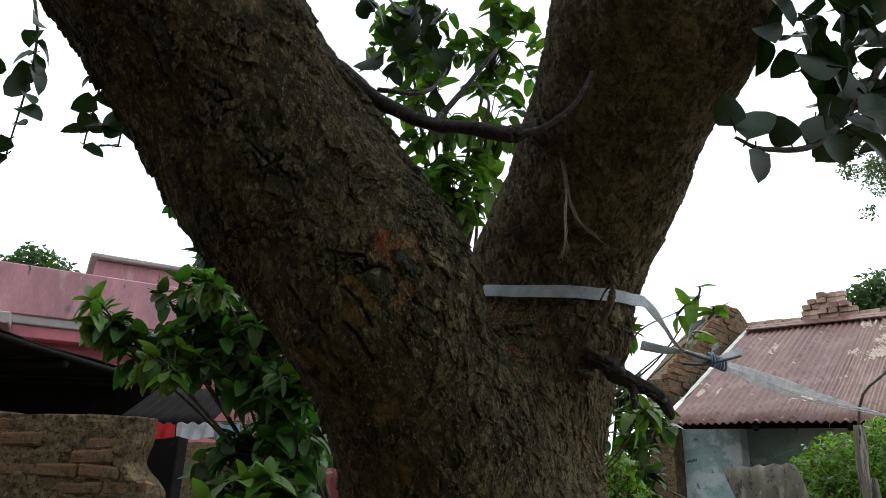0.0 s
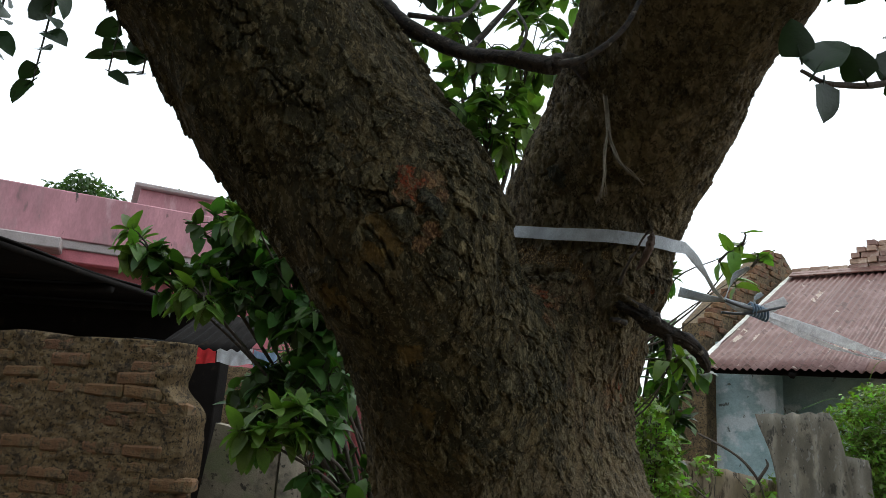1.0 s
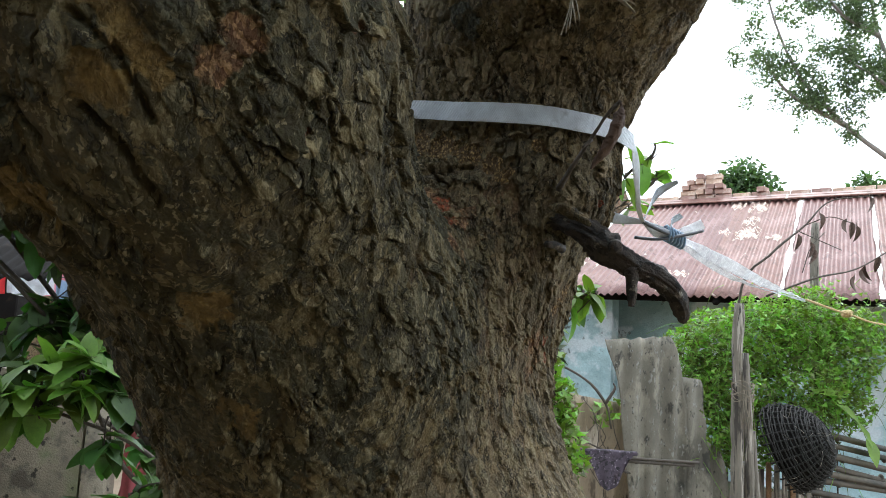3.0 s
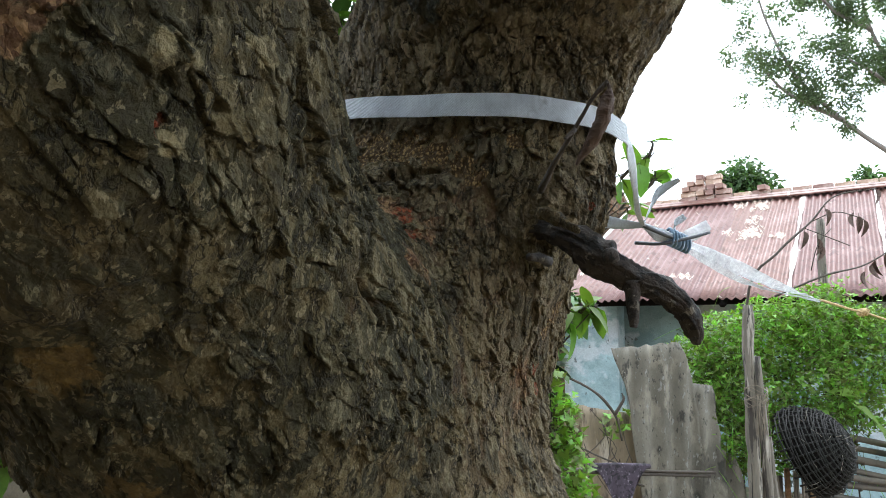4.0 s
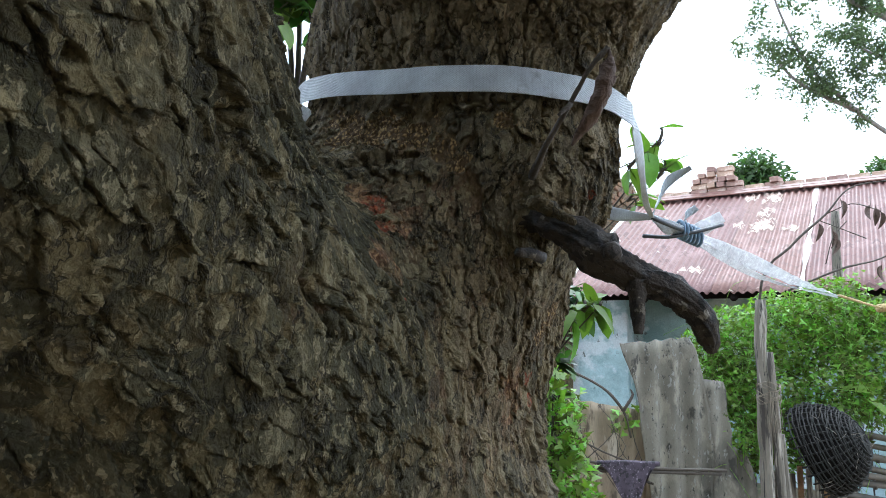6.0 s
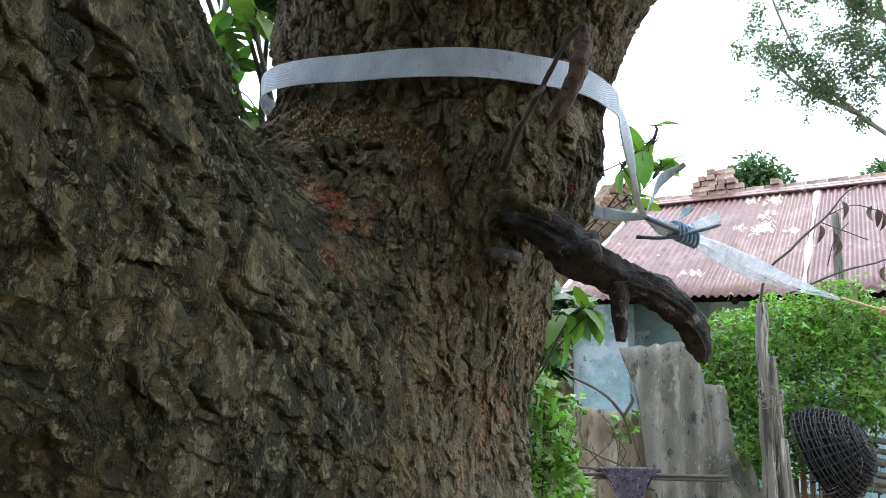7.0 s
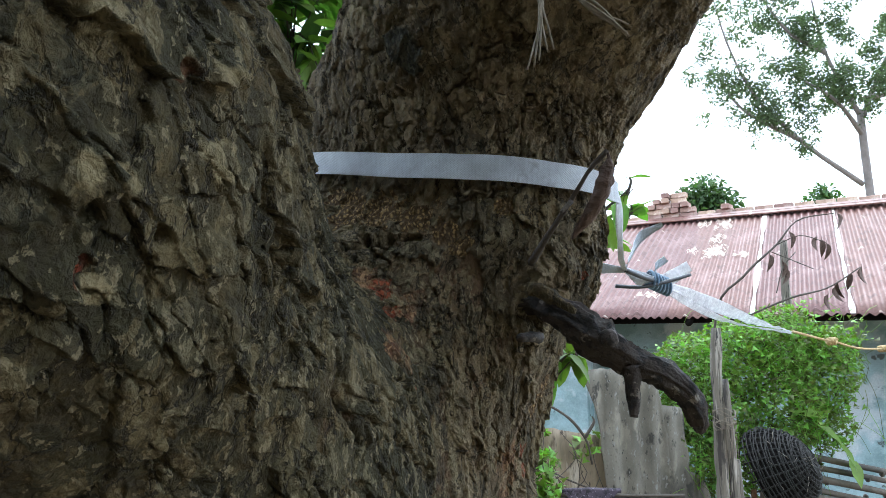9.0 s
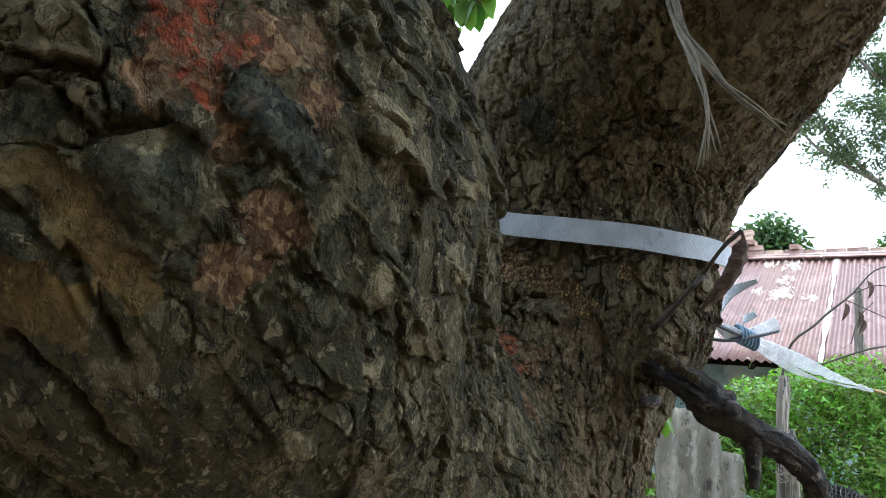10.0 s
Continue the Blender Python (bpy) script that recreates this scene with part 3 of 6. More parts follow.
def cells(p, salt=0):
    """Gap between nearest and second nearest cell, the nearest cell's random value and the way from its middle."""
    i = np.floor(p).astype(np.int64)
    f1, f2, idv, off = np.full(len(p), 9.0), np.full(len(p), 9.0), np.zeros(len(p)), np.zeros((len(p), 3))
    for dx in (-1, 0, 1):
        for dy in (-1, 0, 1):
            for dz in (-1, 0, 1):
                c = i + (dx, dy, dz)
                q = np.stack([lattice(c[:, 0], c[:, 1], c[:, 2], salt + k) for k in range(3)], 1)
                v = p - c - q
                d = np.einsum("ij,ij->i", v, v)
                nearer = d < f1
                f2 = np.where(nearer, f1, np.minimum(f2, d))
                idv = np.where(nearer, (q[:, 0] * 7.31 + q[:, 1] * 3.17) % 1.0, idv)
                off[nearer] = v[nearer]
                f1 = np.where(nearer, d, f1)
    return np.sqrt(f2) - np.sqrt(f1), idv, off


def smooth_step(v, lo, hi):
    t = np.clip((v - lo) / (hi - lo), 0, 1)
    return t * t * (3 - 2 * t)


# Marks on the bark: centre, radius. Bared rust-red and pink inner bark, ochre and granular tan patches, dark and pale plates.
RUST = [((-0.017, 0.941, 1.820), 0.010), ((-0.011, 0.942, 1.812), 0.009), ((-0.006, 0.943, 1.804), 0.006), ((-0.002, 0.946, 1.822), 0.009), ((-0.016, 0.942, 1.830), 0.010), ((0.043, 0.992, 1.729), 0.004), ((0.156, 1.287, 1.748), 0.007), ((0.161, 1.280, 1.735), 0.006), ((0.153, 1.293, 1.757), 0.009), ((0.327, 1.322, 1.769), 0.005), ((0.171, 1.244, 1.677), 0.003), ((0.289, 1.370, 1.612), 0.007), ((0.293, 1.383, 1.593), 0.006)]
BARED = [((-0.018, 0.940, 1.808), 0.012), ((0.007, 0.950, 1.826), 0.013), ((0.016, 0.956, 1.832), 0.011), ((0.004, 0.947, 1.797), 0.010), ((0.001, 0.946, 1.787), 0.007), ((0.025, 0.957, 1.809), 0.010), ((0.015, 0.955, 1.768), 0.011), ((0.003, 0.956, 1.749), 0.011), ((0.070, 0.997, 1.795), 0.005), ((0.141, 1.291, 1.762), 0.012), ((0.173, 1.290, 1.738), 0.014), ((0.16, 1.25, 1.70), 0.02), ((0.27, 1.35, 1.60), 0.02)]
OCHRE = [((-0.051, 0.938, 1.773), 0.008), ((-0.044, 0.940, 1.765), 0.009), ((-0.036, 0.944, 1.754), 0.009), ((-0.026, 0.948, 1.745), 0.009), ((-0.020, 0.953, 1.738), 0.006), ((-0.052, 0.950, 1.735), 0.014), ((-0.044, 0.955, 1.727), 0.008), ((-0.116, 1.004, 1.688), 0.015), ((-0.102, 1.009, 1.678), 0.013), ((-0.018, 1.064, 1.626), 0.018), ((-0.010, 1.138, 1.545), 0.018)]
TAN = [((0.122, 1.357, 1.829), 0.020), ((0.151, 1.337, 1.825), 0.019), ((0.178, 1.320, 1.822), 0.016), ((0.204, 1.303, 1.802), 0.013), ((0.214, 1.300, 1.787), 0.010), ((0.252, 1.292, 1.821), 0.009), ((0.314, 1.377, 1.667), 0.013), ((0.303, 1.368, 1.653), 0.010), ((0.108, 1.383, 1.847), 0.013)]
SLATE = [((0.007, 0.947, 1.805), 0.010), ((0.014, 0.951, 1.796), 0.010), ((0.022, 0.955, 1.788), 0.008), ((0.165, 1.310, 1.961), 0.018), ((0.173, 1.307, 1.950), 0.014)]
DARK = [((-0.025, 0.941, 1.775), 0.011), ((-0.014, 0.944, 1.770), 0.015), ((-0.007, 0.947, 1.764), 0.011), ((0.032, 0.975, 1.742), 0.009), ((-0.056, 0.936, 1.788), 0.010), ((0.046, 0.972, 1.784), 0.010), ((-0.046, 1.165, 1.537), 0.03)]
PALE = [((0.042, 0.969, 1.814), 0.006), ((0.047, 0.972, 1.805), 0.007), ((0.052, 0.976, 1.794), 0.006), ((0.081, 1.012, 1.799), 0.007), ((0.078, 1.015, 1.769), 0.009), ((0.046, 0.980, 1.756), 0.008), ((0.054, 0.989, 1.754), 0.006), ((-0.023, 0.939, 1.785), 0.007), ((0.046, 0.999, 1.724), 0.005), ((0.131, 1.336, 2.019), 0.022), ((0.278, 1.213, 1.990), 0.013)]
WARM = [((0.225, 1.263, 1.650), 0.09), ((0.150, 1.200, 1.670), 0.06), ((0.263, 1.278, 1.566), 0.05), ((0.190, 1.290, 1.740), 0.06), ((0.30, 1.36, 1.60), 0.05)]
# Knobs that stand out, pits, and long cracks.
LUMP = [((-0.025, 0.940, 1.777), 0.014), ((-0.014, 0.944, 1.770), 0.019), ((0.050, 0.984, 1.757), 0.010), ((0.078, 1.015, 1.769), 0.010), ((0.032, 0.975, 1.742), 0.010), ((0.045, 0.971, 1.806), 0.008), ((0.052, 0.976, 1.794), 0.007), ((0.081, 1.011, 1.800), 0.008), ((0.038, 0.992, 1.724), 0.009), ((0.014, 0.951, 1.796), 0.012), ((0.074, 1.024, 1.739), 0.009), ((0.078, 1.049, 1.712), 0.010), ((0.094, 1.054, 1.752), 0.008), ((-0.007, 1.029, 1.657), 0.015), ((0.035, 1.074, 1.635), 0.013), ((0.100, 1.142, 1.593), 0.014)]
PIT = [((0.046, 0.975, 1.831), 0.005), ((0.096, 1.066, 1.738), 0.006), ((0.047, 0.987, 1.744), 0.004), ((0.153, 1.317, 1.794), 0.008), ((0.138, 1.324, 1.798), 0.006)]
CRACK = [[(-0.046, 0.937, 1.784), (-0.026, 0.939, 1.787), (-0.017, 0.940, 1.793)], [(-0.060, 0.940, 1.766), (-0.039, 0.949, 1.741), (-0.024, 0.962, 1.719)], [(-0.062, 0.957, 1.722), (-0.041, 0.969, 1.705), (-0.031, 0.994, 1.681)], [(-0.142, 0.961, 1.769), (-0.101, 0.966, 1.722), (-0.066, 1.004, 1.672), (-0.047, 1.028, 1.652)], [(-0.136, 1.003, 1.703), (-0.088, 1.048, 1.647), (-0.017, 1.054, 1.634)], [(0.112, 1.30, 1.82), (0.130, 1.19, 1.74), (0.126, 1.15, 1.70), (0.120, 1.139, 1.678), (0.131, 1.159, 1.651)], [(0.108, 1.319, 1.789), (0.153, 1.318, 1.796), (0.179, 1.311, 1.798)]]
STUB_FOOT = (0.30, 1.31, 1.74)


def line_distance(p, line):
    out = np.full(len(p), 9.0)
    for a, b in zip(line, line[1:]):
        a, ab = np.array(a), np.array(b) - np.array(a)
        h = np.clip((p - a) @ ab / (ab @ ab), 0, 1)
        out = np.minimum(out, np.linalg.norm(p - a - h[:, None] * ab, axis=1))
    return out


def flaps(P, axis, stretch, size, w, wander, salt, share, rag):
    """Plates that lie on the bark, grown in at the top and loose at the lower edge: where, how far lifted, own random value."""
    q = P - np.outer(P @ axis, axis) * stretch
    gap, idv, off = cells(q * size + w * wander, salt)
    there = smooth_step(idv + share, 0.5, 0.53)
    rim = smooth_step(gap + rag, 0.02, 0.06) - 0.5 * (1 - smooth_step(gap + rag, -0.01, 0.02))
    along = off @ axis
    loose = 0.5 + 0.5 * smooth_step(-along, -0.4, 0.35) + 0.35 * smooth_step(-along, 0.1, 0.4) * (1 - smooth_step(gap, 0.1, 0.3))
    return there * rim, loose, (idv * 13.7) % 1.0


def bark_relief(p, leaning):
    """Height of the bark over the wood, in metres, the plates' own tone, how much outer bark is left and the way the plates droop. leaning: share of the left limb."""
    warp = np.stack([cloud_noise(p * 45, 3, 40 + k) for k in range(3)], 1)
    rag = cloud_noise(p * 190, 2, 44) * 0.05
    h, tone, lift, peel = np.zeros(len(p)), np.zeros(len(p)), np.zeros(len(p)), np.zeros(p.shape)
    for axis, share, salt in ((np.array((-0.40, -0.50, 0.77)), leaning, 3), (np.array((0.12, -0.15, 0.98)), 1 - leaning, 60)):
        k = np.flatnonzero(share > 0.001)
        axis = axis / np.linalg.norm(axis)
        P, w, rg = p[k], warp[k], rag[k]
        grain = cloud_noise(P * 260, 2, salt + 90, 0.6)
        ridge = cloud_noise((P - np.outer(P @ axis, axis) * 0.7) * 70 + w * 0.15, 3, salt + 30, 0.55)
        split = np.abs(cloud_noise((P - np.outer(P @ axis, axis) * 0.82) * 14 + w * 0.1, 2, salt + 50))
        crowd = cloud_noise(P * 9, 2, salt + 52)
        fissure = (1 - smooth_step(split, 0.0, 0.04)) * smooth_step(crowd, -0.1, 0.2)
        if salt == 3:
            # thick flaps in crowds, more of them on the flank towards the fork
            crowd = 0.55 * crowd + 0.2 * smooth_step(P[:, 0], 0.0, 0.06) + 0.06
            big, loose, own = flaps(P, axis, 0.42, 31, w, 0.2, salt, crowd, rg * 1.3)
            mid, loose2, own2 = flaps(P, axis, 0.5, 82, w, 0.28, salt + 5, 0.18 + 0.5 * crowd, rg * 1.5)
            bare = 1 - 0.9 * np.maximum(spots_at(P, RUST + BARED[:10] + OCHRE + DARK + LUMP[:2], rg * 8), spots_at(P, SLATE, rg * 8))
            big, mid = big * bare, mid * (0.35 + 0.65 * bare)
            one = big * loose * (0.0022 + 0.0042 * own) + mid * loose2 * (0.0013 + 0.0026 * own2) * (0.6 + 0.4 * big)
            one += np.maximum(ridge, -0.2) * 0.0013 + grain * 0.00045 - fissure * 0.008
            out, mark = np.maximum(big, 0.45 * mid), np.where(big > 0.3, own, own2)
        else:
            upper = smooth_step(P[:, 2] + 0.12 * (P[:, 0] - 0.2), 1.85, 1.875)
            plain = spots_at(P, TAN, rg * 10)
            big, loose, own = flaps(P, axis, 0.5, 36, w, 0.25, salt, -0.05 + 0.5 * crowd, rg)
            mid, loose2, own2 = flaps(P, axis, 0.62, 105, w, 0.45, salt + 5, 0.12 + 0.4 * crowd, rg * 2)
            low = big * loose * (0.002 + 0.0045 * own) + mid * loose2 * (0.0012 + 0.0026 * own2) + np.maximum(ridge, -0.3) * 0.0016
            low = low * (1 - 0.85 * plain) + plain * 0.0012 * cloud_noise(P * 330, 1, 21)
            # blocky plates above the strap
            gap, idv, off = cells((P - np.outer(P @ axis, axis) * 0.12) * 52 + w * 0.5, salt + 9)
            block = (idv - 0.5) * 0.0026 + (off[:, 0] * np.sin(idv * 40) + off[:, 2] * np.cos(idv * 40)) * 0.0022 - (1 - smooth_step(gap + rg, 0.0, 0.06)) * 0.003 * smooth_step(crowd, -0.5, 0.2) + mid * loose2 * 0.0017 + big * loose * 0.0016 + ridge * 0.0008
            away = np.linalg.norm((P - np.array(STUB_FOOT)) * (1, 1, 0.8), axis=1)
            swirl = np.sin(away * 480 + w[:, 0] * 2.0) * 0.0014 * np.exp(-((away - 0.036) / 0.02) ** 2) + 0.006 * np.exp(-(away / 0.035) ** 2)
            one = low * (1 - upper) + upper * block + swirl + grain * 0.0004 - fissure * (0.003 + 0.004 * upper)
            out = np.where(upper > 0.5, smooth_step(gap, 0.0, 0.1) * (0.4 + 0.5 * idv), np.maximum(big, 0.4 * mid) * (1 - plain))
            mark = np.where(upper > 0.5, idv, np.where(big > 0.3, own, own2))
            loose = loose * (1 - upper)
        h[k] += share[k] * one
        peel[k] -= (share[k] * (big * loose * 0.002 + mid * loose2 * 0.0008))[:, None] * axis
        lift[k] += share[k] * out
        tone[k] += share[k] * mark
    h += 0.005 * cloud_noise(p * 9, 2, 5) + 0.0014 * cloud_noise(p * 30, 2, 81)
    ragged = warp[:, 0] + rag * 6
    for c, r in LUMP:
        h += (0.0015 + 0.26 * r) * (1 - smooth_step(np.linalg.norm(p - np.array(c), axis=1) + ragged * r * 0.3, r * 0.35, r * 1.15))
    for c, r in PIT:
        h -= 1.3 * r * (1 - smooth_step(np.linalg.norm(p - np.array(c), axis=1) + ragged * r * 0.25, r * 0.3, r * 1.1))
    for line in CRACK:
        h -= 0.008 * (1 - smooth_step(line_distance(p + warp * 0.0035, line), 0.0006, 0.0042))
    return h - 0.003, tone, lift, peel


def spots_at(p, places, ragged):
    out = np.zeros(len(p))
    for c, r in places:
        out = np.maximum(out, 1 - smooth_step(np.linalg.norm(p - np.array(c), axis=1) + ragged * r * 0.45, r * 0.9, r * 1.12))
    return out


def trunk_mesh():
    verts, tris = net((-0.95, 0.35, -0.05), (0.85, 1.85, 2.8), 0.012)
    for _ in range(4):
        d, way = trunk_field(verts, ways=True)
        verts = verts - way * (d * 0.8)[:, None]
    for level in range(4):
        mid = verts[tris].mean(1)
        ta, tb, tc = verts[tris[:, 0]], verts[tris[:, 1]], verts[tris[:, 2]]
        nrm = np.cross(tb - ta, tc - ta)
        nrm /= np.maximum(np.linalg.norm(nrm, axis=1, keepdims=True), 1e-12)
        seen = (nrm[:, 1] < (0.45, 0.4, 0.2, 0.05)[level]) & (mid[:, 2] > (0.9, 1.2, 1.4, 1.56)[level]) & (mid[:, 2] < (2.7, 2.35, 2.1, 1.93)[level])
        if level == 3:
            seen &= (mid[:, 0] > -0.1) & (nrm[:, 1] < -0.15)
        count = len(verts)
        verts, tris = refine(verts, tris, seen)
        d, way = trunk_field(verts[count:], ways=True)
        verts[count:] -= way * d[:, None]
    nrm = trunk_field(verts, ways=True)[1]
    dl = trunk_distance(verts, [(5, 6), (6, 7), (7, 8), (8, 9)])
    dr = trunk_distance(verts, [(10, 11), (11, 12), (12, 13), (13, 14), (2, 3), (3, 4)])
    leaning = smooth_step(dr - dl, -0.05, 0.05)
    h, tone, lift, peel = bark_relief(verts, leaning)
    ragged = cloud_noise(verts * 70, 4, 77, 0.7)
    slate = spots_at(verts, SLATE, ragged)
    h += 0.0035 * slate
    moved_ = verts + nrm * h[:, None] + (peel - nrm * np.einsum("ij,ij->i", peel, nrm)[:, None])
    me = bpy.data.meshes.new("trunk")
    me.vertices.add(len(verts))
    me.vertices.foreach_set("co", moved_.astype(np.float32).ravel())
    me.loops.add(len(tris) * 3)
    me.loops.foreach_set("vertex_index", tris.astype(np.int32).ravel())
    me.polygons.add(len(tris))
    me.polygons.foreach_set("loop_start", np.arange(0, len(tris) * 3, 3, dtype=np.int32))
    me.polygons.foreach_set("use_smooth", [True] * len(tris))
    me.update(calc_edges=True)
    marks = [("plate", tone), ("moss_and_shade", leaning * smooth_step(verts[:, 2], 1.45, 1.62)), ("lift", lift), ("slate", slate), ("warm", spots_at(verts, WARM, ragged * 0.8)), ("tan_and_light", (1 - leaning) * (0.75 + 0.25 * smooth_step(verts[:, 2], 1.85, 1.89)))]
    marks += [(name, spots_at(verts, places, ragged)) for name, places in (("rust", RUST), ("pink", BARED), ("ochre", OCHRE), ("tan", TAN), ("dark", DARK), ("pale", PALE))]
    for name, data in marks:
        a = me.attributes.new(name, "FLOAT", "POINT")
        a.data.foreach_set("value", data.astype(np.float32))
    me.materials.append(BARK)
    me.validate()
    return me


tree = thing("tree", (0.07, 1.43, 0), "old forked tree with thick scaly brown-grey bark", "tree")
part("trunk", trunk_mesh(), tree)

# ---- the tin-roofed house ----
HN, HU, HE = Vector((0.616, 0.788, 0)), Vector((0.788, -0.616, 0)), Vector((4.227, 6.03, 0))
EAVE, RIDGE, DEEP = 2.03, 3.66, 3.3
SLOPE = math.hypot(DEEP, RIDGE - EAVE)


def house_pose(s, d, z=0.0):
    """A pose with x along the eaves, y into the house."""
    return Matrix.Translation(HE + HU * s + HN * d + Vector((0, 0, z))) @ pose(0, 0, 0, 0, 0, math.degrees(math.atan2(HU.y, HU.x)))


def house():
    h = thing("house", HE + HN * 2, "low house with blue limewashed walls and rusty corrugated roof", "house")
    tilt = math.degrees(math.atan2(RIDGE - EAVE, DEEP))
    bounds = [-2.95, -2.15, -1.35, -0.55, 0.25, 1.05, 1.85, 2.65, 3.45, 4.25]
    for i, (a, b) in enumerate(zip(bounds, bounds[1:])):
        me = mesh_of("roof_sheet", *corrugated(b - a + 0.05, SLOPE, 0.08, 0.014, 10, 0.006, i), ROOF)
        m = house_pose(a, 0, EAVE + 0.006 * (i % 2)) @ pose(0, 0, 0, tilt - 90, 0, 0)
        part("roof_sheet", me, h, at=m)
        part("back_roof_sheet", me, h, at=house_pose(b + 0.05, 2 * DEEP, EAVE) @ pose(0, 0, 0, 0, 0, 180) @ pose(0, 0, 0, tilt - 90, 0, 0))
    for s, wid in ((-0.53, 0.035), (0.27, 0.03), (-2.93, 0.05)):
        vs, fs = [], []
        for j in range(25):
            v = j / 24
            w = wid * (0.6 + 0.6 * noise.noise(Vector((v * 11, s, 0))))
            for x in (-w, w):
                vs.append((x, -0.016, v * SLOPE))
        for j in range(24):
            fs.append((2 * j, 2 * j + 1, 2 * j + 3, 2 * j + 2))
        m = house_pose(s, 0, EAVE) @ pose(0, 0, 0, tilt - 90, 0, 0)
        part("lime_seam", mesh_of("lime_seam", *join([(vs, fs)]), LIME), h, "white lime streak on a sheet joint", at=m)
    for k, (s, v, wide, tall) in enumerate(((-1.3, 3.3, 0.2, 0.42), (-1.02, 3.2, 0.26, 0.62), (-1.04, 2.0, 0.3, 0.55), (-0.74, 1.85, 0.18, 0.3), (-1.3, 2.1, 0.16, 0.34), (-2.8, 1.0, 0.1, 0.5), (-2.6, 0.95, 0.08, 0.35), (-1.05, 2.55, 0.2, 0.42), (-1.6, 0.62, 0.3, 0.22), (-2.3, 2.5, 0.1, 0.4))):
        vs, fs = [], []
        for i in range(int(wide / 0.01)):
            for j in range(int(tall / 0.025)):
                x, z = (i + 0.5) * 0.01 - wide / 2, (j + 0.5) * 0.025 - tall / 2
                worn = noise.noise(Vector((x * 14 + k * 7, z * 7, k))) + 0.7 * noise.noise(Vector((x * 50, z * 22, k)))
                if (2 * x / wide) ** 2 + (2 * z / tall) ** 2 + 1.7 * worn < 0.7:
                    n = len(vs)
                    for dx, dz in ((-0.005, -0.0125), (0.005, -0.0125), (0.005, 0.0125), (-0.005, 0.0125)):
                        xs = (s + x + dx + 2.95) % 0.8
                        dent = 0.012 * noise.noise(Vector((xs * 1.5, (v + z + dz) * 1.5, int((s + x + 2.95) / 0.8))))
                        vs.append((x + dx, 0.014 * math.sin(2 * math.pi * xs / 0.08) + dent - 0.0085, z + dz))
                    fs.append((n, n + 1, n + 2, n + 3))
        part("lime_patch", mesh_of("lime_patch", vs, fs, PEEL), h, "pale peeled paint on the sheet", at=house_pose(s, 0, EAVE) @ pose(0, 0, 0, tilt - 90, 0, 0) @ Matrix.Translation((0, 0, v)))["kind"] = "stuff"
    # walls
    def wall(name, w, d, z, m, mat=BLUEWALL):
        return part(name, mesh_of(name, *box(w, d, z, 0.01), mat, False), h, at=m)
    wall("front_wall", 0.7, 0.25, 2.42, house_pose(-2.78, 1.1))
    wall("front_wall", 0.6, 0.25, 2.42, house_pose(3.9, 1.1))
    wall("veranda_wall", 6.7, 0.2, 2.6, house_pose(0.75, 1.6))
    # Rafters and eave beam, coloured near-black for the deep shade under the eaves.
    for k in range(9):
        part("rafter", mesh_of("rafter", *tube([HE + HU * (-2.8 + 0.85 * k) + HN * 0.05 + Vector((0, 0, EAVE - 0.05)), HE + HU * (-2.8 + 0.85 * k) + HN * DEEP + Vector((0, 0, RIDGE - 0.06))], 0.035, 7, 0.1, k), BLACKTIN_SHADE), h)
    part("eave_beam", mesh_of("eave_beam", *box(7.2, 0.07, 0.09, 0.01), BLACKTIN_SHADE, False), h, at=house_pose(0.65, 0.25, EAVE - 0.04))
    wall("rear_wall", 6.9, 0.25, 2.42, house_pose(0.75, 2 * DEEP - 1.1))
    for s in (-3.04, 4.12):
        vs = [(0, 0, 0), (4.5, 0, 0), (4.5, 0, 2.4), (2.25, 0, 3.5), (0, 0, 2.4)]
        v2 = [(x, 0.25, z) for x, y, z in vs]
        fs = [(0, 1, 2, 3, 4), (9, 8, 7, 6, 5)] + [(i, i + 5, (i + 1) % 5 + 5, (i + 1) % 5) for i in range(5)]
        part("gable_wall", mesh_of("gable_wall", vs + v2, fs, BLUEWALL, False), h, at=house_pose(s + 0.125, 1.05) @ pose(0, 0, 0, 0, 0, 90))
    # ridge: mortared bricks end to end, two battens below them
    base = box(0.235, 0.12, 0.07, 0.006, 0.006)
    me = mesh_of("ridge_brick", *base, NEWBRICK, False)
    for i in range(28):
        s = -2.8 + i * 0.25
        part("ridge_brick", me, h, at=house_pose(s, DEEP, RIDGE + 0.012 + 0.006 * math.sin(i * 2.1)) @ pose(0, 0, 0, 0, 0, 3 * math.sin(i * 1.7)))
    for d, z in ((-0.14, -0.045), (-0.22, -0.09)):
        part("ridge_flashing", mesh_of("ridge_flashing", *box(7.1, 0.1, 0.02, 0.004), ROOF, False), h, at=house_pose(0.65, DEEP + d, RIDGE + z + 0.03) @ pose(0, 0, 0, tilt, 0, 0))
    return h


the_house = house()


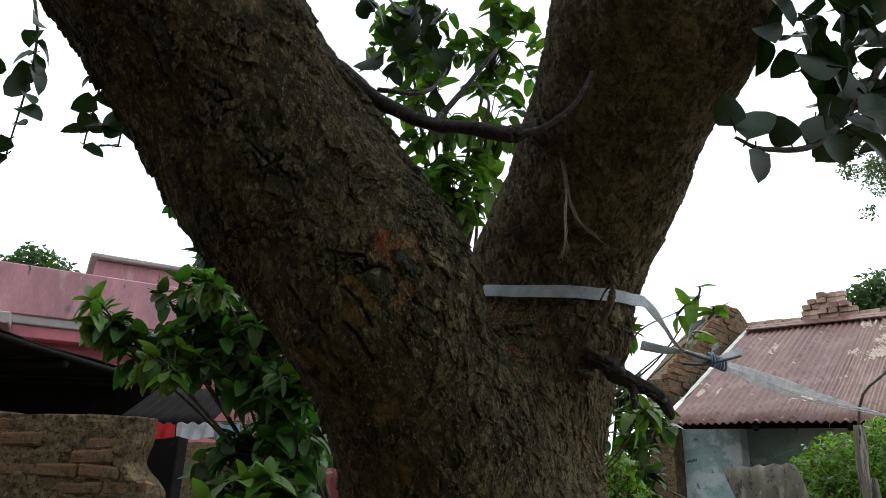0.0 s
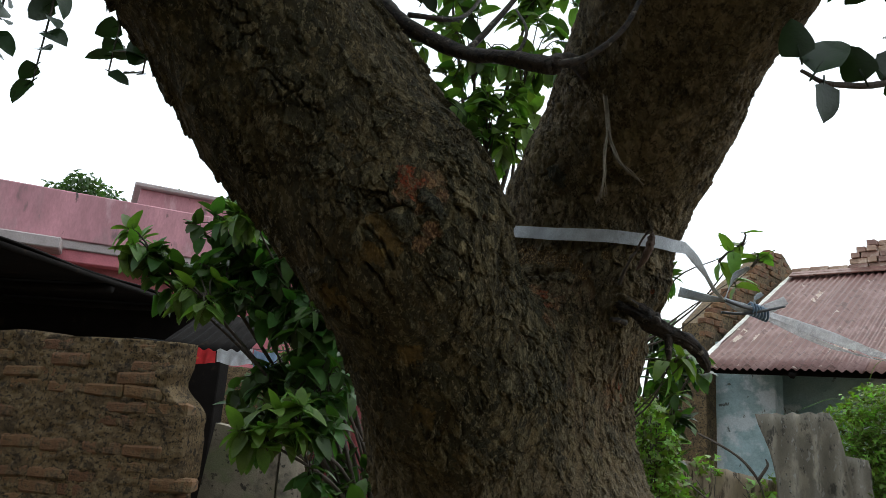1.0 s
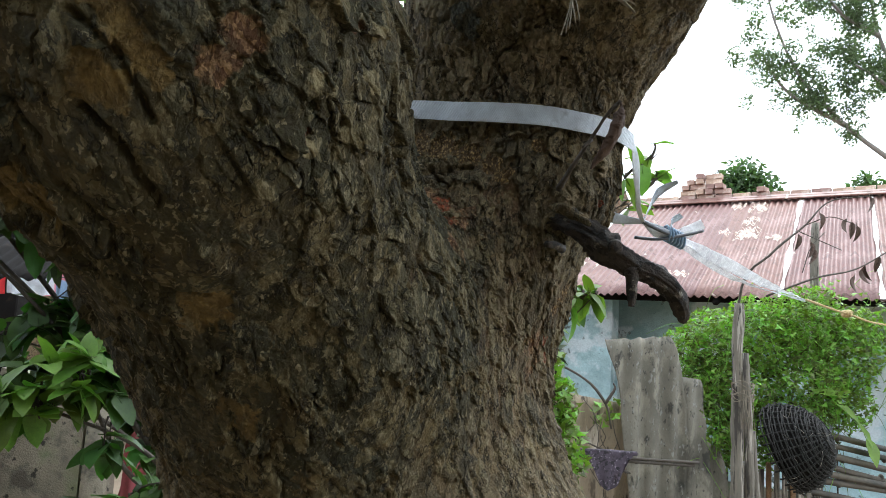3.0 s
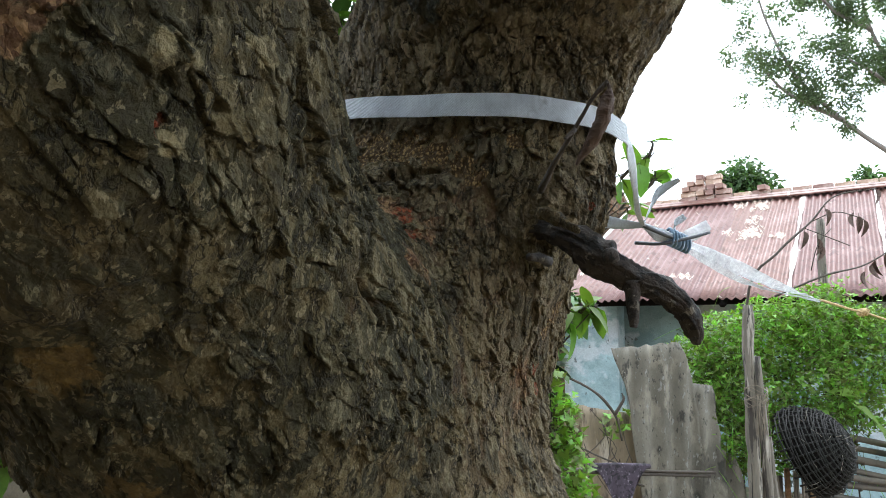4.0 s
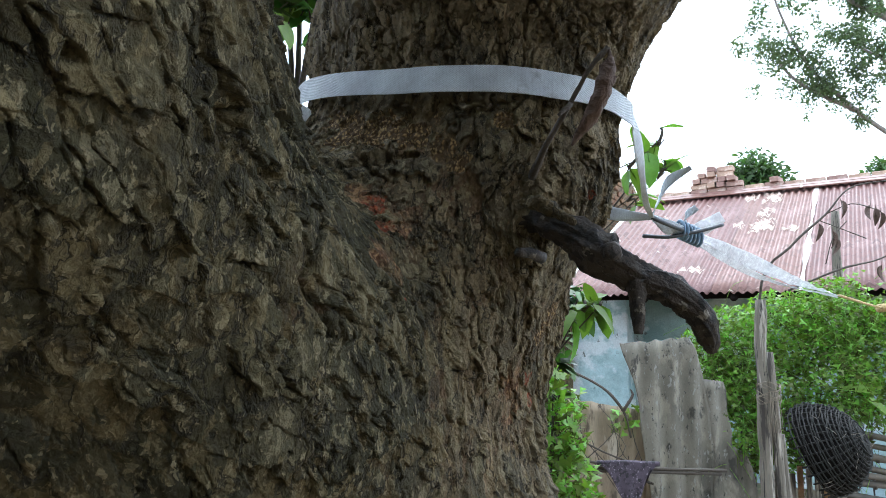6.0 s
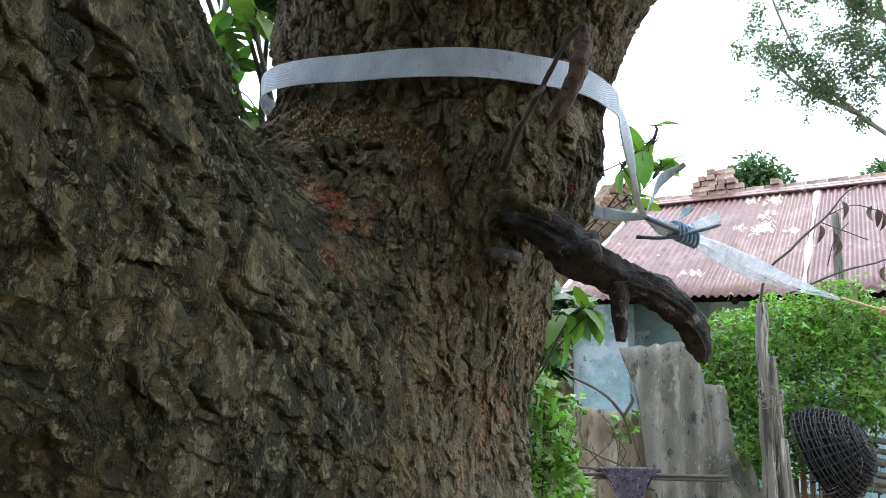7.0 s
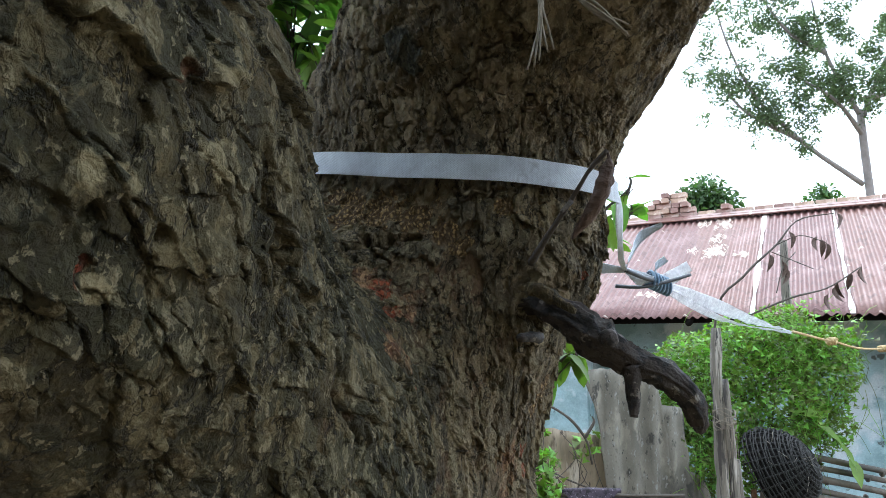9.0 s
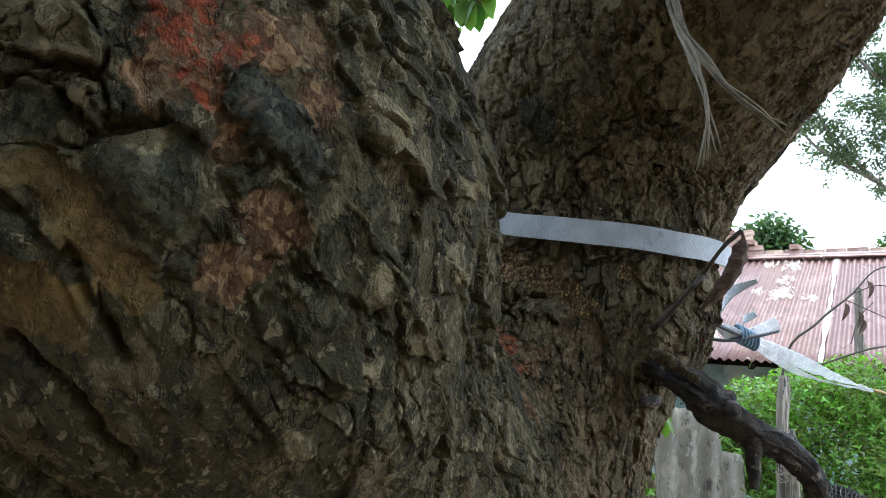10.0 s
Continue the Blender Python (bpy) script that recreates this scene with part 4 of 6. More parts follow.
def brick_pile():
    pile = thing("brick_pile", HE + HU * -1.95 + HN * DEEP + Vector((0, 0, RIDGE + 0.08)), "stack of pale red bricks on the roof ridge", "bricks")
    me = mesh_of("brick", *box(0.22, 0.11, 0.075, 0.006, 0.005), NEWBRICK, False)
    z, k = RIDGE + 0.088, 0
    for row, (a, b) in enumerate([(-2.22, -1.62), (-2.2, -1.62), (-2.12, -1.66), (-1.98, -1.78)]):
        s = a + 0.06
        while s < b:
            turned = (k * 7 + row) % 3 > 0
            w = 0.115 if turned else 0.225
            part("brick", me, pile, at=house_pose(s + w / 2, DEEP + 0.02 * math.sin(k * 3.3), z) @ pose(0, 0, 0, 0, 0, (90 if turned else 0) + 4 * math.sin(k * 5.1)))
            s += w + 0.012
            k += 1
        z += 0.079
    lone = thing("loose_brick", HE + HU * -1.03 + HN * DEEP + Vector((0, 0, RIDGE + 0.08)), "single red brick standing on the roof ridge", "brick")
    part("brick", me, lone, at=house_pose(-1.03, DEEP, RIDGE + 0.08) @ pose(0, 0, 0, 0, 0, 80) )


brick_pile()


def rubble_wall():
    """The broken brick gable that stands above the roof's left edge."""
    w = thing("gable_parapet", HE + HU * -3.3 + HN * 2.6, "broken grey brick wall beside the tin roof", "wall")
    line = [(0.7, 0), (0.7, 2.62), (1.1, 2.86), (1.5, 3.12), (2.0, 3.4), (2.5, 3.62), (3.0, 3.98), (3.5, 4.02), (4.0, 3.8), (4.0, 0)]
    vs = [(-0.15, d, z) for d, z in line] + [(0.15, d, z) for d, z in line]
    n = len(line)
    fs = [tuple(range(n)), tuple(range(2 * n - 1, n - 1, -1))] + [(i, i + n, (i + 1) % n + n, (i + 1) % n) for i in range(n)]
    part("core", mesh_of("core", vs, fs, MORTAR, False), w, at=house_pose(-3.27, 0))
    rnd = random.Random(5)
    me = mesh_of("brick", *box(0.23, 0.11, 0.07, 0.008, 0.012), BRICK, False)
    for row in range(19):
        z = 2.45 + row * 0.082
        for i in range(13):
            d = 0.8 + i * 0.245 + 0.12 * (row % 2)
            top = np.interp(d, [q[0] for q in line[1:-1]], [q[1] for q in line[1:-1]])
            if top - 0.85 < z < top - 0.02 and rnd.random() > 0.12:
                part("brick", me, w, at=house_pose(-3.16 + rnd.uniform(-0.02, 0.02), d, z) @ pose(0, 0, 0, rnd.uniform(-3, 3), rnd.uniform(-4, 4), rnd.uniform(-6, 6) + 90))


rubble_wall()


# ---- the yard fence ----
def sheet_between(name, left, right, y, pitch, amp, mat, label, lean=0.0, seed=0):
    """A standing corrugated sheet between two ragged side lines, given as (x, z) from the ground up."""
    t = thing(name, ((left[0][0] + right[0][0]) / 2, y, 0), label, "fence sheet")
    lz, rz = [p[1] for p in left], [p[1] for p in right]

    def outline(u, v):
        zl, zr = v * lz[-1], v * rz[-1]
        xl = np.interp(zl, lz, [p[0] for p in left]) + 0.012 * noise.noise(Vector((zl * 9, seed, 0)))
        xr = np.interp(zr, rz, [p[0] for p in right]) + 0.012 * noise.noise(Vector((zr * 9, seed, 5)))
        z = zl + (zr - zl) * u
        if v == 1:
            z += 0.014 * noise.noise(Vector((u * 9, seed, 2)))
        return xl + (xr - xl) * u, z
    vf = corrugated(max(p[0] for p in right) - min(p[0] for p in left), 1, pitch, amp, 22, 0, seed, outline, 0.006)
    vs = [(x, v + lean * z, z) for x, v, z in vf[0]]
    part("sheet", mesh_of("sheet", vs, vf[1], mat), t, at=Matrix.Translation((0, y, 0)))
    return t


sheet_between("fence_sheet", [(1.82, 0), (1.767, 0.54), (1.70, 1.2), (1.584, 1.58)], [(2.1, 0), (2.16, 0.9), (2.134, 1.3), (2.09, 1.5), (2.02, 1.62)], 4.8, 0.13, 0.022, CEMENT, "weathered grey fibre-cement sheet with a jagged edge", seed=1)
sheet_between("fence_sheet", [(2.08, 0), (2.09, 1.0), (2.12, 1.36)], [(2.36, 0), (2.35, 0.55), (2.29, 0.96), (2.275, 1.2), (2.262, 1.345)], 4.83, 0.13, 0.016, CEMENT, "narrow grey fibre-cement sheet with a torn top", seed=2)
sheet_between("fence_sheet", [(2.28, 0), (2.29, 0.95)], [(2.48, 0), (2.47, 0.7), (2.40, 0.9)], 4.87, 0.13, 0.014, CEMENT, "low broken grey fibre-cement sheet", seed=3)
sheet_between("fence_sheet", [(1.08, 0), (1.1, 1.25)], [(1.84, 0), (1.83, 0.5), (1.76, 1.155)], 4.95, 0.146, 0.02, CEMENT_TAN, "tan stained fibre-cement sheet with vines over its top", seed=4)


def fence_post():
    p = thing("fence_post", (2.22, 4.3, 0), "split grey timber post bound with string", "post")
    part("post", mesh_of("post", *tube(spline([(2.235, 4.3, 0), (2.215, 4.3, 0.6), (2.21, 4.3, 1.2), (2.22, 4.3, 1.84)], 26), [0.048, 0.043, 0.037, 0.03, 0.027], 14, 0.45, 3), WOOD), p)
    part("slab", mesh_of("slab", *tube(spline([(2.275, 4.27, 0), (2.262, 4.27, 0.9), (2.24, 4.27, 1.55)], 18), [0.03, 0.026, 0.018], 10, 0.5, 8), WOOD), p, "paler split slab")
    part("slab", mesh_of("slab", *tube(spline([(2.36, 4.33, 0), (2.34, 4.32, 0.6), (2.31, 4.31, 1.1)], 14), [0.035, 0.028, 0.015], 8, 0.4, 12), WOOD), p)
    rnd = random.Random(4)
    loops = []
    for k in range(9):
        z = 1.28 + 0.1 * rnd.random()
        loops.append(tube([(2.235 + 0.062 * math.cos(a), 4.29 + 0.062 * math.sin(a), z + 0.02 * math.sin(a * 2 + k)) for a in np.linspace(0, 2 * math.pi, 14)], 0.0022, 4))
    for k in range(8):
        x = 2.2 + 0.06 * rnd.random()
        loops.append(tube(spline([(x, 4.235, 1.34), (x + 0.01 * rnd.uniform(-1, 1), 4.228, 1.25), (x + 0.03 * rnd.uniform(-1, 1), 4.235, 1.12)], 6), 0.002, 3))
    part("string", mesh_of("string", *join(loops), FIBRE), p, "pale tied string")["kind"] = "stuff"


fence_post()


def pipe():
    t = thing("water_pipe", (2.3, 4.2, 0), "white plastic water pipe with an elbow", "pipe")
    part("riser", mesh_of("riser", *tube([(2.235, 4.2, 0), (2.235, 4.2, 0.69)], 0.02, 12), PVC), t)
    part("elbow", mesh_of("elbow", *tube(spline([(2.235, 4.2, 0.67), (2.24, 4.2, 0.705), (2.28, 4.2, 0.71)], 8), 0.03, 12), PVC), t)
    part("arm", mesh_of("arm", *tube([(2.27, 4.2, 0.71), (2.42, 4.22, 0.725)], 0.018, 12), PVC), t)


pipe()


def basket():
    b = thing("basket", (2.76, 4.6, 0.72), "old dark woven cane basket hung on the fence", "basket")
    m = Matrix.Translation((2.72, 4.64, 0.95)) @ pose(0, 0, 0, 66, 0, 42)
    R_ = 0.265
    rings = []
    for k in range(24):
        a = k / 23 * math.pi * 0.5
        r, z = R_ * math.cos(a) + 0.012, R_ * 1.05 * math.sin(a)
        rings.append(tube([(r * math.cos(q) * (1 + 0.025 * math.sin(15 * q + k * math.pi) + 0.02 * math.sin(3 * q + k)), r * math.sin(q) * (1 + 0.025 * math.sin(15 * q + k * math.pi) + 0.02 * math.sin(3 * q + k)), z + 0.006 * math.sin(2 * q + 1.7 * k)) for q in np.linspace(0, 2 * math.pi, 50)], 0.0042, 5))
    part("weave", mesh_of("weave", *join(rings), WICKER), b, at=m)
    for k in range(30):
        q = k / 30 * 2 * math.pi
        part("rib", mesh_of("rib", *tube([(R_ * math.cos(a) * math.cos(q), R_ * math.cos(a) * math.sin(q), R_ * 1.05 * math.sin(a)) for a in np.linspace(-0.12, 1.5, 12)], 0.0055, 5), WICKER), b, at=m)
    # Added near-black inner shell, painting the shade between the canes.
    vs, fs = [], []
    for j in range(9):
        a = j / 8 * math.pi / 2
        for k in range(24):
            q = k / 24 * 2 * math.pi
            vs.append((0.97 * R_ * math.cos(a) * math.cos(q), 0.97 * R_ * math.cos(a) * math.sin(q), 1.02 * R_ * math.sin(a)))
    for j in range(8):
        for k in range(24):
            fs.append((j * 24 + k, j * 24 + (k + 1) % 24, (j + 1) * 24 + (k + 1) % 24, (j + 1) * 24 + k))
    part("lining", mesh_of("lining", vs, fs, BLACKTIN_SHADE), b, at=m)
    rnd = random.Random(3)
    for k in range(34):
        a, q = rnd.uniform(0.1, 1.3), rnd.uniform(0, 6.3)
        p = m @ Vector((1.05 * R_ * math.cos(a) * math.cos(q), 1.05 * R_ * math.cos(a) * math.sin(q), 1.08 * R_ * math.sin(a)))
        d = Vector((rnd.uniform(-1, 1), rnd.uniform(-0.4, 0.2), rnd.uniform(-1, 1))) * 0.05
        part("broken_cane", mesh_of("broken_cane", *tube([p - d, p + d * 0.3 + Vector((0, -0.01, 0)), p + d], 0.0016, 4), WOOD), b)


basket()


def pole_fence():
    rnd = random.Random(11)
    first = None
    for k in range(11):
        z = 1.06 - k * 0.068
        a = Vector((2.95 + 0.03 * rnd.uniform(-1, 1), 4.93 + 0.03 * (k % 2), z))
        b = Vector((4.6, 4.8 + 0.03 * (k % 2), z - 0.36 + 0.05 * rnd.uniform(-1, 1) + 0.02 * k))
        t = thing("bamboo_pole", a, "dark weathered bamboo pole laid along the fence", "pole", "stacked fence poles")
        part("cane", mesh_of("cane", *tube(spline([a, (a + b) / 2 + Vector((0, 0, 0.02 * rnd.uniform(-1, 1))), b], 22), [0.02 + 0.006 * rnd.random(), 0.016], 8, 0.12, k), BAMBOO), t)
        for q in (0.2, 0.45, 0.7):
            p = a.lerp(b, q + 0.05 * rnd.uniform(-1, 1))
            d = (b - a).normalized()
            part("node", mesh_of("node", *tube([p - d * 0.006, p + d * 0.006], 0.0225, 8), BAMBOO), t)
    for x in (3.0, 3.9, 4.5):
        t = thing("pole_stake", (x, 4.99, 0), "dark upright stake behind stacked poles", "stake", "fence stakes")
        part("stake", mesh_of("stake", *tube(spline([(x, 4.99, 0), (x + 0.01, 4.99, 0.5), (x, 4.99, 1.08 - 0.3 * (x > 3.5))], 8), 0.025, 8, 0.2, x), WOOD), t)
    t = thing("slat_fence", (2.75, 4.75, 0), "short fence of thin split wooden slats", "fence")
    part("rail", mesh_of("rail", *tube([(2.48, 4.77, 0.6), (3.0, 4.77, 0.58)], 0.012, 7), WOOD), t)
    for k in range(9):
        x = 2.52 + 0.055 * k
        part("slat", mesh_of("slat", *moved(box(0.035, 0.012, 0.78 + 0.06 * rnd.random(), 0.003, 0.004, k), Matrix.Translation((x, 4.75, 0))), WOOD if k % 3 else BRICK, False), t)


pole_fence()


def cloth_rod():
    r = thing("clothes_rod", (1.5, 4.4, 0.9), "pair of thin dark rods reaching out from the fence", "rod")
    for dz, dx in ((0, 0), (-0.018, 0.03)):
        part("rod", mesh_of("rod", *tube(spline([(0.85 + dx, 4.38, 0.925 + dz), (1.5, 4.4, 0.905 + dz), (2.04 - dx, 4.42, 0.885 + dz)], 12), 0.009, 7, 0.15, dz * 99), TWIG), r)
    c = thing("hung_cloth", (1.45, 4.39, 0.9), "small patterned purple cloth hung over the rod", "cloth")
    vs, fs = [], []
    cols, rows = 18, 14
    for j in range(rows + 1):
        for i in range(cols + 1):
            u, v = i / cols, j / rows
            x = 1.3 + 0.33 * u + (0.5 - u) * 0.12 * v
            drop = 0.05 + 0.16 * math.sin(math.pi * min(1, u * 1.0)) ** 0.8
            z = 0.935 - v * drop
            y = 4.365 - 0.01 * v + 0.012 * math.sin(u * 21 + v * 2) * v
            vs.append((x, y, z))
    for j in range(rows):
        for i in range(cols):
            a = j * (cols + 1) + i
            fs.append((a, a + 1, a + cols + 2, a + cols + 1))
    part("cloth", mesh_of("cloth", vs, fs, CLOTH), c)
    part("hem", mesh_of("hem", *tube([(1.29, 4.38, 0.937), (1.46, 4.38, 0.938), (1.64, 4.385, 0.93)], 0.014, 8, 0.1), CLOTH), c)


cloth_rod()

# ---- the left side: brick shed, pink house, slabs ----
def brick_wall():
    w = thing("shed_wall", (-3.1, 3.8, 0), "crumbling brick wall with worn mud mortar", "wall")
    x0, x1, top = -4.6, -1.85, 1.74
    # the mud-filled face, uneven and nearly flush with the bricks
    cols, rows, vs, fs = 250, 160, [], []
    for j in range(rows + 1):
        for i in range(cols + 1):
            x, z = x0 + (x1 - 0.03 - x0) * i / cols, top * j / rows
            ragged = 0.09 * max(0, noise.noise(Vector((z * 5, 2, 0)))) * smooth_one((x - x1 + 0.5) / 0.5)
            y = 3.712 - 0.016 * noise.noise(Vector((x * 5, z * 5, 0))) - 0.018 * noise.noise(Vector((x * 17, z * 17, 3))) - 0.012 * noise.noise(Vector((x * 38, z * 45, 3))) - 0.007 * noise.noise(Vector((x * 90, z * 90, 5)))
            vs.append((x - ragged + 0.13 * (1 - smooth_one((z - 1.3) / 0.2)) * smooth_one((x - x1 + 0.5) / 0.5), y, z + (0.03 * noise.noise(Vector((x * 3, 0, 0))) if j == rows else 0)))
    n = len(vs)
    for j in range(rows):
        for i in range(cols):
            q = j * (cols + 1) + i
            fs.append((q, q + 1, q + cols + 2, q + cols + 1))
    rim = [i for i in range(cols + 1)] + [j * (cols + 1) + cols for j in range(1, rows + 1)] + [rows * (cols + 1) + i for i in range(cols - 1, -1, -1)] + [j * (cols + 1) for j in range(rows - 1, 0, -1)]
    vs += [(vs[i][0], 3.95, vs[i][2]) for i in rim]
    m = len(rim)
    fs += [(rim[k], n + k, n + (k + 1) % m, rim[(k + 1) % m]) for k in range(m)] + [tuple(n + k for k in range(m))]
    part("core", mesh_of("core", vs, fs, MORTAR), w)
    rnd = random.Random(8)
    kinds = [mesh_of("brick", *box(0.238, 0.11, 0.07, 0.012, 0.02, k), BRICK, False) for k in range(7)]
    row, z, count = 0, 0.3, 0
    while z < top - 0.06:
        x = x0 + 1.0 + (0.125 if row % 2 else 0) + 0.04 * math.sin(row * 2.2)
        jag = 0.12 * noise.noise(Vector((row * 0.45, 3, 0))) - (0.14 if z < 1.4 else 0.0)
        while x < x1 - jag - 0.14:
            if rnd.random() > 0.16:
                out = rnd.uniform(-0.024, 0.002) + (0.014 if rnd.random() < 0.08 else 0)
                part("brick", kinds[rnd.randrange(7)], w, at=Matrix.Translation((x + 0.12, 3.755 - out, z)) @ pose(0, 0, 0, rnd.uniform(-2, 2), rnd.uniform(-2, 2), rnd.uniform(-3, 3)))
            x += 0.248 + rnd.uniform(-0.01, 0.01)
        row += 1
        z += 0.079
    return w


def smooth_one(t):
    t = min(1.0, max(0.0, t))
    return t * t * (3 - 2 * t)


def shed():
    # Roof underside and inner walls are near-black to paint in the dark interior.
    s = thing("shed_roof", (-4.5, 4.9, 0), "flat sheet roof over the brick shed, coloured black for shade", "roof")
    edge = [(-2.92, 3.3), (-3.1, 4.4), (-3.38, 6.5)]
    vs, fs, n = [], [], 40
    for side in (0, 1):
        for j in range(n + 1):
            y = 3.3 + 3.2 * j / n
            xr = np.interp(y, [e[1] for e in edge], [e[0] for e in edge])
            for x in (xr, -7.5):
                vs.append((x, y, 2.25 + 0.009 * math.sin(y * 82) + 0.012 * side))
    k = 2 * (n + 1)
    for j in range(n):
        fs += [(2 * j, 2 * j + 2, 2 * j + 3, 2 * j + 1), (k + 2 * j, k + 2 * j + 1, k + 2 * j + 3, k + 2 * j + 2), (2 * j, k + 2 * j, k + 2 * j + 2, 2 * j + 2), (2 * j + 1, 2 * j + 3, k + 2 * j + 3, k + 2 * j + 1)]
    fs += [(0, 1, k + 1, k), (2 * n, k + 2 * n, k + 2 * n + 1, 2 * n + 1)]
    part("sheet", mesh_of("sheet", vs, fs, BLACKTIN_SHADE), s)
    part("verge_board", mesh_of("verge_board", *tube([(-2.94, 3.32, 2.225), (-3.12, 4.4, 2.225), (-3.4, 6.48, 2.225)], 0.025, 6), BLACKTIN_SHADE), s)
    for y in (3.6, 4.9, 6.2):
        part("rafter", mesh_of("rafter", *tube([(-7.4, y, 2.18), (-3.2, y, 2.18)], 0.04, 8, 0.1), BLACKTIN_SHADE), s)
    w = thing("shed_back_wall", (-4.9, 6.45, 0), "rear walls of the shed, coloured black for interior shade", "wall")
    part("wall", mesh_of("wall", *box(4.6, 0.2, 2.2, 0.01), BLACKTIN_SHADE, False), w, at=Matrix.Translation((-5.25, 6.5, 0)))
    part("wall", mesh_of("wall", *box(0.2, 3.1, 2.2, 0.01), BLACKTIN_SHADE, False), w, at=Matrix.Translation((-7.4, 4.9, 0)))
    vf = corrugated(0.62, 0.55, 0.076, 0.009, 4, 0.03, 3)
    part("low_sheet", mesh_of("low_sheet", *vf, BLACKTIN_SHADE), s, "black corrugated sheet end", at=Matrix.Translation((-2.3, 4.2, 1.735)) @ pose(0, 0, 0, -62, 0, 0))


shed()

PN, PU, PE = Vector((-0.588, 0.809, 0)), Vector((0.809, 0.588, 0)), Vector((0.02, 0.14, 0))


def pink_pose(s, d, z=0.0):
    return Matrix.Translation(PE + PU * s + PN * d + Vector((0, 0, z))) @ pose(0, 0, 0, 0, 0, math.degrees(math.atan2(PU.y, PU.x)))


def pink_house():
    h = thing("pink_house", PE + PN * 12, "pink flat-roofed concrete house with stained parapet", "house")

    def block(name, w, d, z, m, mat, label=""):
        return part(name, mesh_of(name, *box(w, d, z, 0.015), mat, False), h, label, at=m)
    block("wall", 14.0, 0.25, 3.2, pink_pose(-3.5, 11.4), PINKSHADE)
    block("side_wall", 0.25, 7.0, 3.2, pink_pose(3.4, 14.9), PINKSHADE)
    block("roof_slab", 14.6, 7.6, 0.14, pink_pose(-3.5, 14.6, 3.2), GREYTRIM)
    block("parapet", 14.6, 0.18, 0.72, pink_pose(-3.5, 10.85, 3.33), PINK, "pink parapet streaked with black mould")
    block("parapet", 0.18, 7.2, 0.6, pink_pose(3.75, 14.6, 3.33), PINK)
    block("beam", 14.6, 0.3, 0.3, pink_pose(-3.5, 11.0, 3.02), PINKSHADE)
    for s in (-4.6, -1.55):
        block("ledge", 2.1, 0.75, 0.16, pink_pose(s, 10.6, 3.1), GREYTRIM, "grey projecting window ledge")
    block("stair_head", 3.0, 2.6, 1.25, pink_pose(1.9, 13.2, 3.33), PINK)
    block("stair_head_roof", 3.2, 2.9, 0.07, pink_pose(1.9, 13.2, 4.58), GREYTRIM)


pink_house()


def washing():
    for name, mat, label, x0, x1, drop, z in (("red_cloth", REDCLOTH, "bright red patterned cloth on a line", -2.6, -2.3, 0.13, 1.79), ("white_cloth", WHITECLOTH, "white cloth hung on a line", -2.29, -2.0, 0.12, 1.79), ("blue_cloth", BLUECLOTH, "pale blue cloth hung on a line", -1.99, -1.8, 0.13, 1.78)):
        t = thing(name, (x0, 5.0, z), label, "cloth", "washing on the line")
        vs, fs = [], []
        for j in range(9):
            for i in range(17):
                u, v = i / 16, j / 8
                vs.append((x0 + (x1 - x0) * u, 5.0 + 0.02 * math.sin(u * 19 + v) * v, z - 0.02 * math.sin(math.pi * u) - v * drop * (1 + 0.1 * noise.noise(Vector((u * 4, x0, 0))))))
        for j in range(8):
            for i in range(16):
                a = j * 17 + i
                fs.append((a, a + 1, a + 18, a + 17))
        part("cloth", mesh_of("cloth", vs, fs, mat), t)
    line = thing("washing_line", (-2.0, 5.0, 1.73), "thin dark washing line behind the shed", "line")
    part("line", mesh_of("line", *tube(spline([(-3.0, 5.0, 1.81), (-2.1, 5.0, 1.785), (-0.6, 5.05, 1.81)], 12), 0.004, 5), WIRE), line)


washing()


def left_fence():
    c = thing("concrete_slab", (-1.62, 4.2, 0), "stained grey concrete slab standing upright", "slab")
    vs = [(-1.95, 4.16, 0), (-1.36, 4.16, 0), (-1.37, 4.16, 1.16), (-1.6, 4.16, 1.25), (-1.8, 4.16, 1.28)]
    v2 = [(x, 4.24, z) for x, y, z in vs]
    part("slab", mesh_of("slab", vs + v2, [(0, 1, 2, 3, 4), (9, 8, 7, 6, 5)] + [(i, i + 5, (i + 1) % 5 + 5, (i + 1) % 5) for i in range(5)], CONCRETE, False), c)
    p = thing("concrete_post", (-1.29, 4.2, 0), "pale square concrete post with chipped holes", "post")
    part("post", mesh_of("post", *box(0.13, 0.12, 1.25, 0.01, 0.01), CONCRETE), p, at=Matrix.Translation((-1.29, 4.2, 0)))
    sheet_between("red_gate", [(-1.22, 0), (-1.2, 1.5)], [(-0.45, 0), (-0.45, 1.5)], 4.3, 0.076, 0.01, REDTIN, "dark red corrugated iron gate sheet", seed=7)


left_fence()


